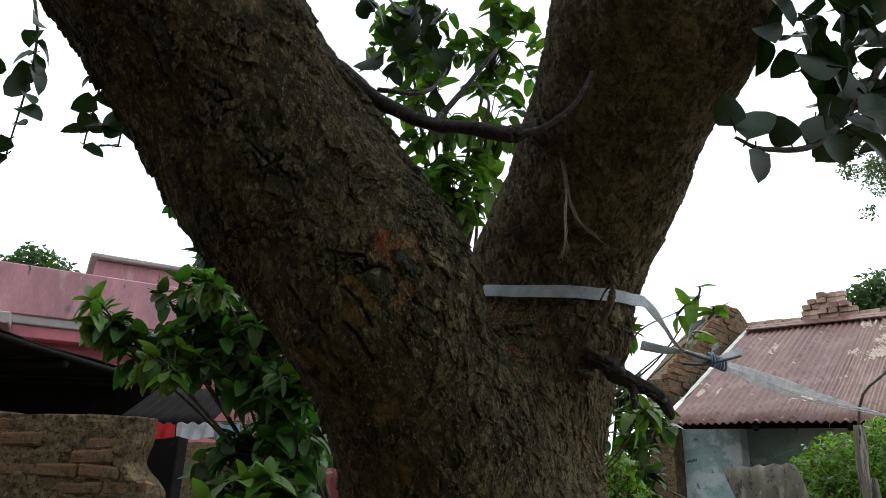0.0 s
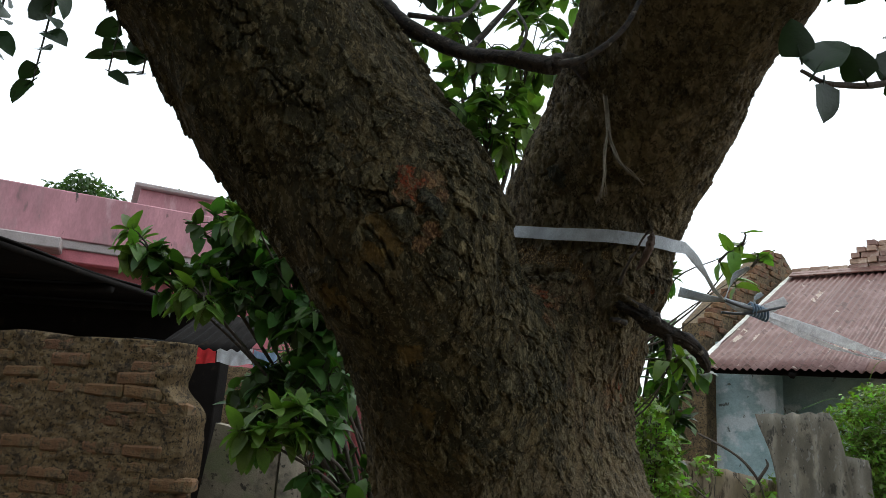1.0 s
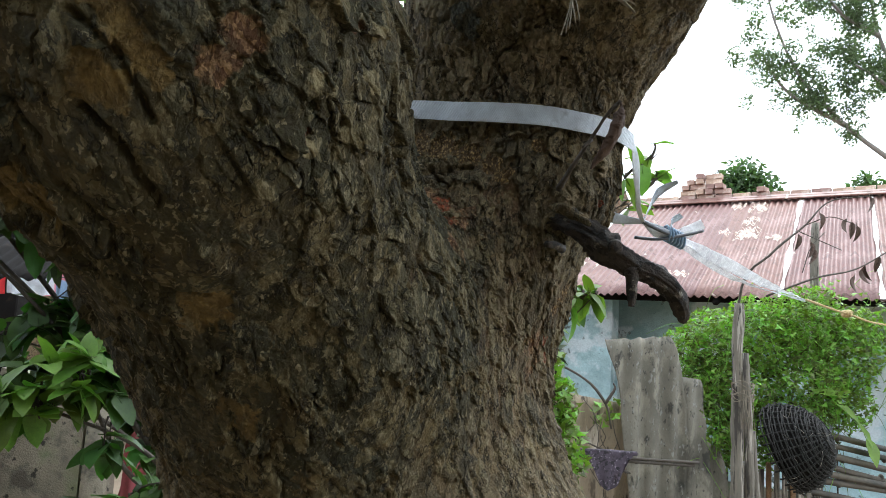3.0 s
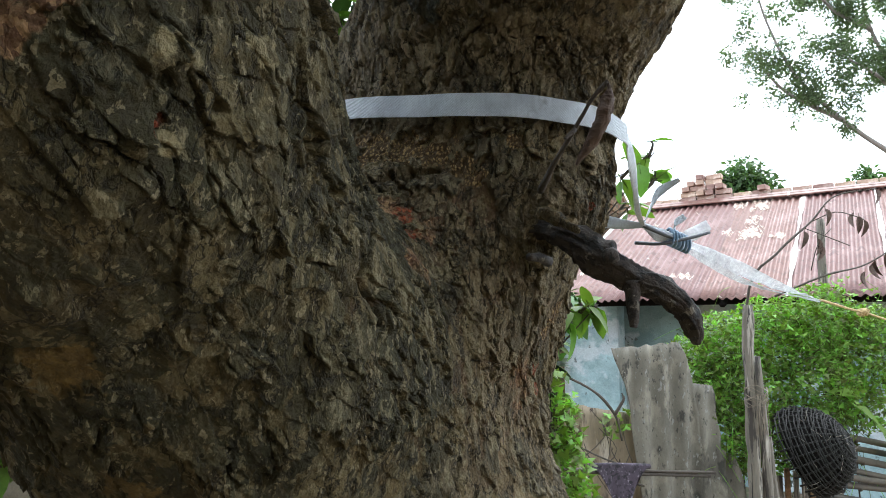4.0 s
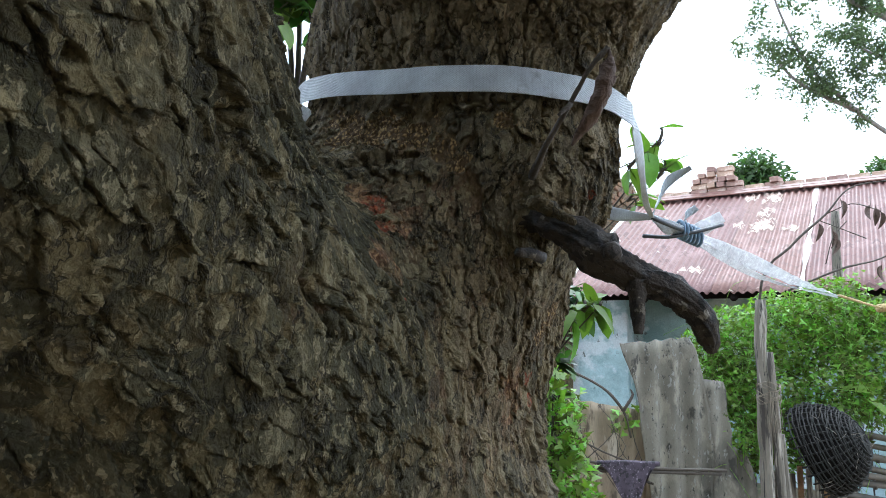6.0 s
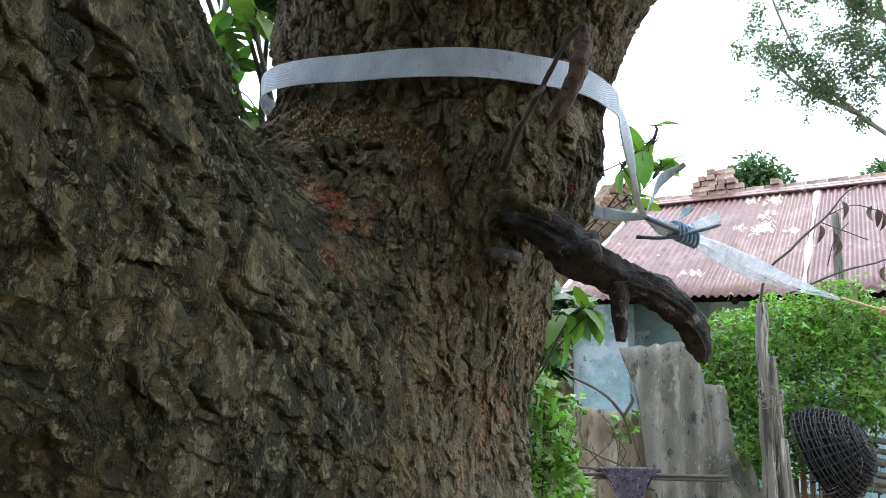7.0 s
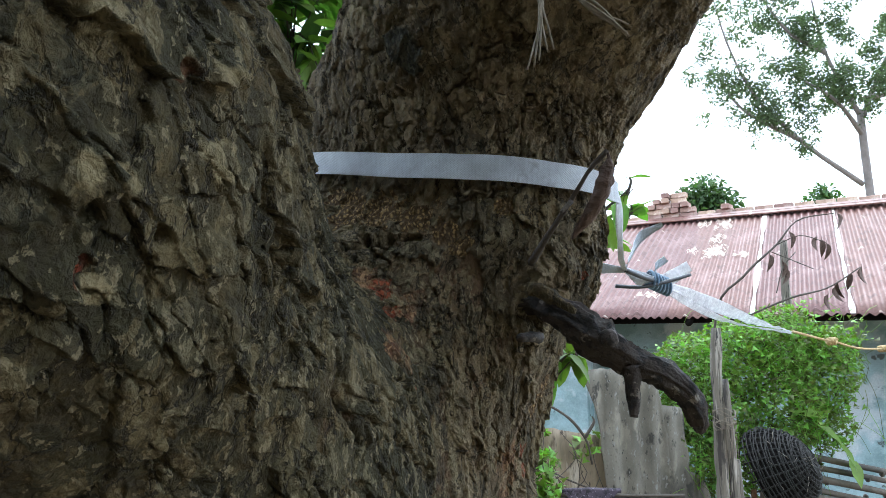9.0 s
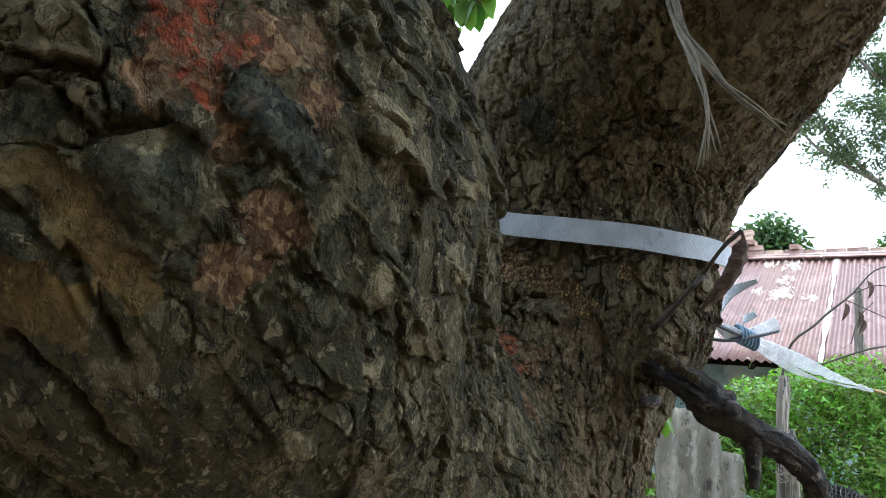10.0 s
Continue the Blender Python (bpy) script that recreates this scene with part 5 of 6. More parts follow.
# ---- strap, knot and rope ----
def strap():
    s = thing("white_strap", (0.24, 1.35, 1.8), "white woven plastic strap tied round the tree limb", "strap")
    path, half = [], 0.0108
    for k, a in enumerate(np.linspace(math.radians(150), math.radians(338), 64)):
        u = k / 63
        d = np.array((math.cos(a), math.sin(a), 0.0))
        lo, hi = 0.02, 0.35
        o = np.array((0.24, 1.485, np.interp(u, (0.0, 0.25, 0.4, 0.5, 0.6, 0.72, 0.85, 1.0), (1.905, 1.888, 1.871, 1.860, 1.852, 1.847, 1.850, 1.866))))
        for _ in range(26):
            m = (lo + hi) / 2
            if trunk_distance((o + d * m)[None])[0] < 0.010:
                lo = m
            else:
                hi = m
        path.append(Vector(o + d * lo))
    # pulled straight over the hollows
    flat = [p.copy() for p in path]
    for _ in range(8):
        flat = [flat[0]] + [(flat[i - 1] + flat[i + 1]) / 2 if ((flat[i - 1] + flat[i + 1]) / 2 - Vector((0.24, 1.485, flat[i].z))).length > (flat[i] - Vector((0.24, 1.485, flat[i].z))).length else flat[i] for i in range(1, len(flat) - 1)] + [flat[-1]]
    vs, fs = [], []
    for i, p in enumerate(flat):
        out = (p - Vector((0.24, 1.485, p.z))).normalized() * 0.0012
        for off, h_ in ((out, half), (out, -half), (Vector(), -half), (Vector(), half)):
            vs.append(p + off + Vector((0, 0, h_)))
    for i in range(len(flat) - 1):
        for k in range(4):
            q = (k + 1) % 4
            fs.append((i * 4 + k, i * 4 + q, (i + 1) * 4 + q, (i + 1) * 4 + k))
    part("band", mesh_of("band", vs, fs, TAPE, False), s)

    def ribbon(name, pts, widths, way, mat, label="", n=24, roll=0.0, crumple=0.0):
        line = spline(pts, n)
        vs, fs = [], []
        for i, p in enumerate(line):
            u = i / (n - 1)
            w = np.interp(u, np.linspace(0, 1, len(widths)), widths) / 2
            ang = roll * u
            t = (line[min(i + 1, n - 1)] - line[max(i - 1, 0)]).normalized()
            side = Vector(way)
            side = (side - t * side.dot(t)).normalized()
            nrm = t.cross(side)
            ax = side * math.cos(ang) + nrm * math.sin(ang)
            for k in range(5):
                f = (k - 2) / 2
                fold = crumple * noise.noise(Vector((u * 14, f * 2, len(name)))) 
                vs.append(p + ax * (w * f) + t.cross(ax) * (fold + 0.0008))
            for k in range(4, -1, -1):
                f = (k - 2) / 2
                fold = crumple * noise.noise(Vector((u * 14, f * 2, len(name))))
                vs.append(p + ax * (w * f) + t.cross(ax) * fold)
        for i in range(n - 1):
            for k in range(10):
                q = (k + 1) % 10
                fs.append((i * 10 + k, i * 10 + q, (i + 1) * 10 + q, (i + 1) * 10 + k))
        part(name, mesh_of(name, vs, fs, mat), s, label)
    end = flat[-1]
    up = (0, 0, 1)
    ab = KNOTB - KNOTA
    ribbon("tail", [end, Vector((0.441, 1.499, 1.862)), Vector((0.485, 1.60, 1.852)), Vector((0.525, 1.69, 1.838)), KNOTA], [0.0216, 0.018, 0.008, 0.009, 0.008], up, TAPE, "twisted strap end", 30, 1.9)
    ribbon("tail", [KNOTA, KNOTA.lerp(KNOTB, 0.5) + Vector((0, 0, -0.006)), KNOTB], [0.010, 0.026, 0.014], up, TAPE, "", 16, 1.2, 0.003)
    ribbon("tail", [KNOTA + Vector((-0.09, 0.05, 0.022)), KNOTA + Vector((-0.04, 0.02, 0.006)), KNOTA], [0.024, 0.02, 0.009], up, TAPE, "", 14, 0.5, 0.002)
    ribbon("loose_end", [KNOTA, KNOTA + Vector((0.006, -0.01, 0.02)), KNOTA + Vector((0.014, -0.035, 0.05)), Vector((0.605, 1.713, 1.898))], [0.01, 0.018, 0.017, 0.007], (0.6, 0, 1), TAPE, "", 20, 1.0, 0.002)
    ribbon("loose_end", [KNOTB, KNOTB + Vector((0.035, 0.01, 0.008)), KNOTB + Vector((0.075, 0.02, 0.03))], [0.01, 0.026, 0.02], (0.2, 0.5, 1), FILM, "", 14, 0.4, 0.004)
    ribbon("loose_end", [KNOTB, KNOTB + Vector((-0.01, -0.02, 0.02)), KNOTB + Vector((0.005, -0.03, 0.035))], [0.01, 0.016, 0.012], (0.6, 0.2, 1), TAPE, "", 12, 0.4, 0.003)
    ribbon("film_strip", [KNOTB, KNOTB.lerp(ROPEA, 0.3) + Vector((0, 0, -0.006)), KNOTB.lerp(ROPEA, 0.65) + Vector((0, 0, -0.010)), ROPEA], [0.014, 0.030, 0.026, 0.010], (0, 0.3, 1), FILM, "clear twisted plastic film strip", 48, 2.2, 0.008)
    ribbon("film_strip", [KNOTB + Vector((0, 0.006, -0.008)), KNOTB.lerp(ROPEA, 0.4) + Vector((0, 0.008, -0.03)), ROPEA + Vector((0, 0.002, -0.004))], [0.012, 0.016, 0.008], (0, 0.3, 1), FILM, "", 36, 3.0, 0.004)
    for k in range(6):
        c = KNOTB + Vector((-0.02 + 0.008 * k, -0.01 + 0.004 * k, -0.002 * k))
        part("binding", mesh_of("binding", *tube([c + Vector((0.006 * math.sin(a * 0.5), 0.013 * math.cos(a), 0.015 * math.sin(a))) for a in np.linspace(0, 2 * math.pi, 14)], 0.003, 5), BLUEWIRE), s, "blue cord binding")
    part("wire", mesh_of("wire", *tube(spline([KNOTB + Vector((-0.085, -0.02, -0.014)), KNOTB + Vector((-0.035, -0.02, -0.014)), KNOTB + Vector((0.025, -0.012, 0.0)), KNOTB + Vector((0.065, 0.0, 0.012))], 18), 0.0034, 6), WIRE), s, "dark stiff wire end")
    part("wire", mesh_of("wire", *tube(spline([KNOTA, KNOTA.lerp(KNOTB, 0.5) + Vector((0, -0.014, -0.006)), KNOTB], 12), 0.0038, 6), WIRE), s)
    rope = thing("yellow_rope", ROPEA, "thin yellowish rope stretched from the film strip", "rope")
    strands = []
    for k in range(3):
        pts = []
        for i, p in enumerate(spline([ROPEA, ROPEB, ROPEC, ROPED], 160)):
            a = i * 0.7 + k * 2.094
            pts.append(p + Vector((0, math.cos(a), math.sin(a))) * 0.0019)
        strands.append(tube(pts, 0.0025, 5))
    part("strands", mesh_of("strands", *join(strands), ROPE), rope)
    for p in (ROPEB, ROPEC):
        vs, fs = tube([p + Vector((0.014 * q, 0.008 * math.cos(9 * q), 0.008 * math.sin(9 * q))) for q in np.linspace(-1, 1, 16)], 0.008, 6)
        part("knot", mesh_of("knot", vs, fs, ROPE), rope)


KNOTA, KNOTB = Vector((0.569, 1.778, 1.833)), Vector((0.665, 1.864, 1.827))
ROPEA, ROPEB, ROPEC, ROPED = Vector((1.451, 2.588, 1.765)), Vector((1.80, 2.86, 1.742)), Vector((2.3, 3.2, 1.72)), Vector((4.3, 4.75, 1.8))
strap()


# ---- the broken branch and small dead things on the tree ----
def grained(points, radii, sides, seed, deep=0.26):
    """A dead limb with long ridges and splits along its grain."""
    vs, fs = tube(points, radii, sides, 0.2, seed)
    n = len(points)
    for i in range(n):
        for k in range(sides):
            a = 2 * math.pi * k / sides + 0.02 * i
            cut = noise.noise(Vector((math.cos(a) * 6.0 + seed, math.sin(a) * 6.0, i * 0.08)))
            split = -max(0.0, 0.12 - abs(cut)) * 3.0
            v = vs[i * sides + k]
            vs[i * sides + k] = points[i] + (v - points[i]) * (1 + deep * (cut + split))
    return vs, fs


def stub():
    b = part("broken_branch", mesh_of("broken_branch", *join([
        grained(spline([(0.272, 1.318, 1.747), (0.286, 1.292, 1.738), (0.306, 1.276, 1.724), (0.323, 1.268, 1.708), (0.345, 1.262, 1.694), (0.368, 1.258, 1.684), (0.386, 1.255, 1.668), (0.397, 1.262, 1.650), (0.402, 1.267, 1.640)], 70), [0.012, 0.011, 0.0125, 0.0165, 0.0125, 0.0112, 0.0102, 0.0092, 0.0072, 0.0035], 44, 5),
        grained(spline([(0.343, 1.258, 1.69), (0.343, 1.256, 1.668), (0.342, 1.256, 1.652)], 16), [0.0085, 0.0056, 0.0046, 0.003], 24, 9, 0.3),
        tube(spline([(0.323, 1.262, 1.710), (0.323, 1.253, 1.711), (0.323, 1.2465, 1.711)], 6), [0.009, 0.008, 0.004], 12, 0.2, 2)]), DEADWOOD), tree, "dark broken branch stub with a side snag")
    part("side_snag", mesh_of("side_snag", *tube(spline([(0.285, 1.31, 1.712), (0.272, 1.285, 1.712), (0.258, 1.27, 1.711)], 8), [0.005, 0.0042, 0.0034], 8, 0.2, 2), DEADWOOD), b)
    part("bark_scab", mesh_of("bark_scab", *tube(spline([(0.262, 1.283, 1.752), (0.278, 1.266, 1.745), (0.296, 1.25, 1.73)], 18), [0.002, 0.006, 0.005, 0.002], 10, 0.7, 21), BARK), b)
    part("dead_twig", mesh_of("dead_twig", *join([
        tube(spline([(0.272, 1.285, 1.772), (0.276, 1.25, 1.788), (0.288, 1.230, 1.812), (0.298, 1.217, 1.832), (0.309, 1.210, 1.845)], 30), [0.0035, 0.002, 0.0016, 0.002], 7, 0.35, 4),
        tube(spline([(0.288, 1.230, 1.811), (0.281, 1.226, 1.804), (0.278, 1.224, 1.801)], 6), [0.0022, 0.0012], 5)]), TWIG), tree, "thin dead twig")
    line = spline([(0.309, 1.210, 1.844), (0.3105, 1.211, 1.838), (0.309, 1.213, 1.828), (0.306, 1.219, 1.814), (0.301, 1.228, 1.801), (0.295, 1.236, 1.791), (0.291, 1.239, 1.784)], 46)
    vs, fs = tube(line, [0.0012, 0.0012, 0.0046, 0.006, 0.0062, 0.0054, 0.004, 0.0022, 0.0008], 14, 0.34, 14)
    part("curled_leaf", mesh_of("curled_leaf", vs, fs, DRY), tree, "curled brown dead leaf")
    fib = []
    rnd = random.Random(6)
    for k in range(11):
        j = Vector((rnd.uniform(-1, 1), rnd.uniform(-1, 1), rnd.uniform(-1, 1))) * 0.0035
        if k < 5:
            pts = [(0.232, 1.185, 2.05), (0.236, 1.17, 1.99), (0.228, 1.12, 1.93), (0.226, 1.095, 1.89), (0.221 + 0.003 * (k - 2), 1.083, 1.843 + 0.003 * k)]
        else:
            pts = [(0.236, 1.185, 2.05), (0.238, 1.16, 1.975), (0.246, 1.13, 1.93), (0.262, 1.115, 1.90), (0.280, 1.107, 1.874 + 0.0008 * k)]
        fib.append(tube([p + j * (0.3 + 0.7 * math.sin(i * 0.6 + k)) for i, p in enumerate(spline(pts, 18))], [0.0009, 0.0014, 0.0010, 0.0005], 5))
    part("bast_fibre", mesh_of("bast_fibre", *join(fib), FIBRE), tree, "pale torn strips of hanging bast")


stub()


# ---- foliage ----
def leaf_set(name, mat, length, width, n=5, **kw):
    return [mesh_of(name, *leaf_shape(length * (0.8 + 0.1 * k), width * (0.85 + 0.08 * k), seed=k, curl=0.15 + 0.12 * k, **kw), mat) for k in range(n)]


def leafy(owner, kinds, clumps, count, rnd, droop=0.3, twigs=True, wood=TWIG, root=None, spread=1.0):
    """Leaves as parts of owner, in clumps (centre, radius), on thin twigs."""
    total = sum(r ** 2 for _, r in clumps)
    for c, r in clumps:
        c = Vector(c)
        n = max(1, round(count * r ** 2 / total))
        tips = []
        while len(tips) < max(2, n // 6):
            v = Vector([rnd.uniform(-1, 1) for _ in range(3)])
            if v.length < 1:
                tips.append(c + v * r * 0.8)
        if twigs:
            base = root if root is not None else c - Vector((0, 0, r))
            tw = [tube(spline([c + (Vector(base) - c).normalized() * r * 0.5, c.lerp(q, 0.45) + Vector((0, 0, 0.1 * r)), q], 7), [0.004, 0.0018], 4) for q in tips]
            part("twig", mesh_of("twig", *join(tw), wood), owner)
        for k in range(n):
            q = tips[k % len(tips)]
            along = (q - c).normalized() if (q - c).length > 1e-4 else Vector((0, 0, 1))
            a = rnd.uniform(0, 2 * math.pi)
            side = along.orthogonal().normalized()
            side = Matrix.Rotation(a, 3, along) @ side
            d = (along * rnd.uniform(-0.1, 0.7) + side * spread + Vector((0, 0, -droop * rnd.random()))).normalized()
            part("leaf", kinds[rnd.randrange(len(kinds))], owner, at=Matrix.Translation(q - along * rnd.uniform(0, 0.5) * r * 0.6) @ aim(d, rnd.uniform(-0.5, 0.5)))


def leaf_cloud(places, size, rnd, lobed=False, flat=0.3):
    """Many small leaves as one mesh: places are (point, radius) to scatter from."""
    vs, fs = [], []
    for p in places:
        d = Vector((rnd.uniform(-1, 1), rnd.uniform(-1, 1), rnd.uniform(-0.9, 0.5))).normalized()
        n = Vector((rnd.uniform(-1, 1), rnd.uniform(-1, 1), rnd.uniform(0.2, 1.4))).normalized()
        n = (n - d * n.dot(d)).normalized()
        w = d.cross(n)
        L = size * rnd.uniform(0.6, 1.25)
        k = len(vs)
        if lobed:
            vs.append(p)
            m = 9
            for i in range(m):
                a = (i / (m - 1) - 0.5) * 5.2
                r = L * 0.6 * (0.72 + 0.34 * math.cos(a * 3.4)) * (1.15 - 0.1 * abs(a))
                vs.append(p + d * (math.cos(a) * r) + w * (math.sin(a) * r) - n * (flat * r * abs(math.sin(a)) * 0.5))
            for i in range(m - 1):
                fs.append((k, k + 1 + i, k + 2 + i))
        else:
            W = L * 0.24
            vs.extend([p, p + d * L * 0.4 + w * W + n * W * flat, p + d * L - n * L * 0.12, p + d * L * 0.4 - w * W + n * W * flat, p + d * L * 0.45])
            fs.extend([(k, k + 4, k + 1), (k + 1, k + 4, k + 2), (k, k + 3, k + 4), (k + 4, k + 3, k + 2)])
    return vs, fs


def in_clumps(clumps, count, rnd, shell=0.0):
    total = sum(r ** 3 for _, r in clumps)
    out = []
    for c, r in clumps:
        for _ in range(max(1, int(count * r ** 3 / total))):
            while True:
                v = Vector([rnd.uniform(-1, 1) for _ in range(3)])
                if shell < v.length < 1:
                    break
            out.append(Vector(c) + v * r)
    return out


rnd = random.Random(21)
bush_leaves = leaf_set("leaf", LEAF, 0.088, 0.05, blunt=1.0)
bush_young = leaf_set("leaf", LEAFBRIGHT, 0.085, 0.044, blunt=0.9)


def shrub(name, label, clumps, kinds, count, root, stem_r=0.014, category="bush", droop=0.35, spread=1.0, wood=TWIG):
    t = thing(name, (root[0], root[1], 0), label, category)
    leafy(t, kinds, clumps, count, rnd, droop, root=root, spread=spread, wood=wood)
    part("stem", mesh_of("stem", *tube(spline([(root[0] + 0.05, root[1] + 0.1, 0), (root[0] - 0.03, root[1] + 0.05, root[2] * 0.55), root], 14), [stem_r * 1.3, stem_r], 7, 0.2, 1), wood), t)
    for k, (c, r) in enumerate(clumps):
        mid = Vector(root).lerp(Vector(c), 0.5) + Vector((0.05 * math.sin(k * 2.3), 0.05, 0.08 * math.cos(k * 1.7)))
        part("branch", mesh_of("branch", *tube(spline([root, mid, c], 12), [stem_r * 0.7, stem_r * 0.25], 6, 0.2, k), wood), t)
    return t


bush = shrub("bush", "leafy green bush behind the tree with glossy oval leaves",
             [((-1.27, 2.5, 1.93), 0.17), ((-1.02, 2.5, 2.1), 0.2), ((-1.05, 2.6, 2.33), 0.14), ((-1.16, 2.6, 2.55), 0.12), ((-0.8, 2.5, 1.95), 0.24), ((-0.66, 2.5, 1.68), 0.22), ((-0.98, 2.4, 1.9), 0.15), ((-0.56, 2.35, 1.38), 0.17), ((-0.74, 2.3, 1.43), 0.1), ((-0.92, 2.7, 2.0), 0.2)],
             bush_leaves, 760, (-0.45, 2.85, 1.0))
bush_two = shrub("bush", "younger bright green shoots of a leafy bush",
                 [((-1.32, 2.42, 2.04), 0.12), ((-1.0, 2.3, 1.85), 0.13), ((-0.6, 2.25, 1.47), 0.13), ((-0.68, 2.2, 1.4), 0.1), ((-0.85, 2.3, 2.12), 0.12)],
                 bush_young, 240, (-0.45, 2.8, 1.0))
bush_three = shrub("bush", "dense dark inner leaves of a tall bush",
                   [((-0.9, 2.85, 1.95), 0.26), ((-0.7, 2.85, 1.6), 0.24), ((-1.1, 2.85, 2.0), 0.16), ((-0.66, 2.8, 1.36), 0.16), ((-1.0, 2.8, 2.25), 0.2), ((-0.5, 2.7, 1.2), 0.16)],
                   bush_leaves, 640, (-0.4, 2.95, 1.0))
bush_four = shrub("bush", "low leafy shoots crowding round the bush's foot",
                  [((-0.62, 2.6, 1.5), 0.2), ((-0.7, 2.5, 1.85), 0.22), ((-0.6, 2.45, 1.6), 0.18), ((-0.82, 2.55, 1.52), 0.17), ((-0.5, 2.3, 1.15), 0.16), ((-0.75, 2.6, 2.1), 0.16), ((-1.12, 2.6, 1.96), 0.16)],
                  bush_leaves, 600, (-0.42, 2.9, 0.95))
young_tree = shrub("young_tree", "slender young tree with long pointed leaves behind the fork",
                   [((-0.5, 2.6, 2.95), 0.22), ((-0.26, 2.5, 2.62), 0.24), ((-0.05, 2.5, 2.55), 0.24), ((0.08, 2.55, 2.85), 0.24), ((-0.15, 2.6, 2.95), 0.28), ((-0.3, 2.6, 2.35), 0.22), ((-0.28, 2.6, 3.3), 0.3), ((0.1, 2.6, 3.3), 0.3), ((-0.06, 2.5, 2.58), 0.14), ((0.05, 2.5, 2.62), 0.14), ((-0.15, 2.5, 2.6), 0.14), ((-0.12, 2.2, 2.32), 0.07), ((0.12, 2.3, 2.52), 0.08)],
                   bush_young + bush_young + bush_leaves, 840, (-0.15, 2.7, 1.9), 0.02, "young tree")
sapling = shrub("sapling", "bright green sapling with long drooping leaves beside the trunk",
                [((0.47, 1.8, 1.692), 0.02), ((0.45, 1.8, 1.675), 0.022), ((0.495, 1.8, 1.70), 0.015)],
                leaf_set("leaf", LEAFBRIGHT, 0.058, 0.027, blunt=0.9), 18, (0.30, 1.85, 1.5), 0.005, "sapling", 0.8)
bush_five = shrub("bush", "tall leafy bush close behind the trunk beside the house",
                  [((0.5, 2.8, 2.05), 0.12), ((0.52, 2.8, 1.9), 0.13), ((0.54, 2.8, 1.78), 0.13), ((0.62, 2.8, 2.08), 0.1), ((0.66, 2.8, 1.8), 0.1), ((0.74, 2.8, 1.74), 0.08), ((0.68, 2.8, 1.64), 0.1), ((0.66, 2.8, 1.5), 0.1), ((0.55, 2.8, 1.6), 0.15), ((0.6, 2.8, 1.45), 0.15), ((0.6, 2.85, 1.25), 0.15), ((0.58, 2.8, 1.05), 0.15)],
                  leaf_set("leaf", LEAF, 0.075, 0.036) + leaf_set("leaf", LEAFBRIGHT, 0.07, 0.034), 420, (0.45, 2.9, 1.0))
bush_six = shrub("bush", "inner growth of the bush beside the house, leaves darkened for shade",
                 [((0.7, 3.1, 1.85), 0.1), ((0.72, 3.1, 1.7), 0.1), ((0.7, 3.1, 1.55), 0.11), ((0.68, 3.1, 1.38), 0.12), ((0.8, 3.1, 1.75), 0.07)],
                 leaf_set("leaf", LEAFSHADE, 0.085, 0.042) + leaf_set("leaf", LEAF, 0.08, 0.04), 230, (0.6, 3.15, 1.0))
creeper = thing("creeper", (0.48, 1.95, 0), "thin trailing creeper with small leaves behind the trunk", "creeper")
part("leaves", mesh_of("leaves", *leaf_cloud(in_clumps([((0.43, 1.95, 1.56), 0.05), ((0.45, 1.95, 1.48), 0.065), ((0.46, 1.95, 1.38), 0.075), ((0.47, 2.0, 1.26), 0.08), ((0.46, 2.0, 1.15), 0.08), ((0.47, 1.95, 1.03), 0.09), ((0.45, 1.95, 0.9), 0.09)], 4200, rnd), 0.019, rnd, True), VINE), creeper)
creeper.children[0]["kind"] = "stuff"
for _ in range(10):
    part("stem", mesh_of("stem", *tube(spline([(0.44 + 0.05 * rnd.uniform(-1, 1), 1.95, 0.3), (0.44 + 0.05 * rnd.uniform(-1, 1), 1.95, 1.0), (0.44 + 0.03 * rnd.uniform(-1, 1), 1.95, 1.56)], 14), 0.0016, 4), TWIG), creeper)
broad = shrub("broad_leaved_plant", "plant with broad curled bright leaves beyond the strap knot",
              [((0.63, 2.0, 1.985), 0.04), ((0.69, 2.0, 2.03), 0.035), ((0.8, 2.25, 2.03), 0.05), ((0.74, 2.3, 1.98), 0.04)],
              leaf_set("leaf", LEAFBRIGHT, 0.066, 0.034, blunt=0.9), 17, (0.45, 2.3, 1.75), 0.005, "plant", 0.9)


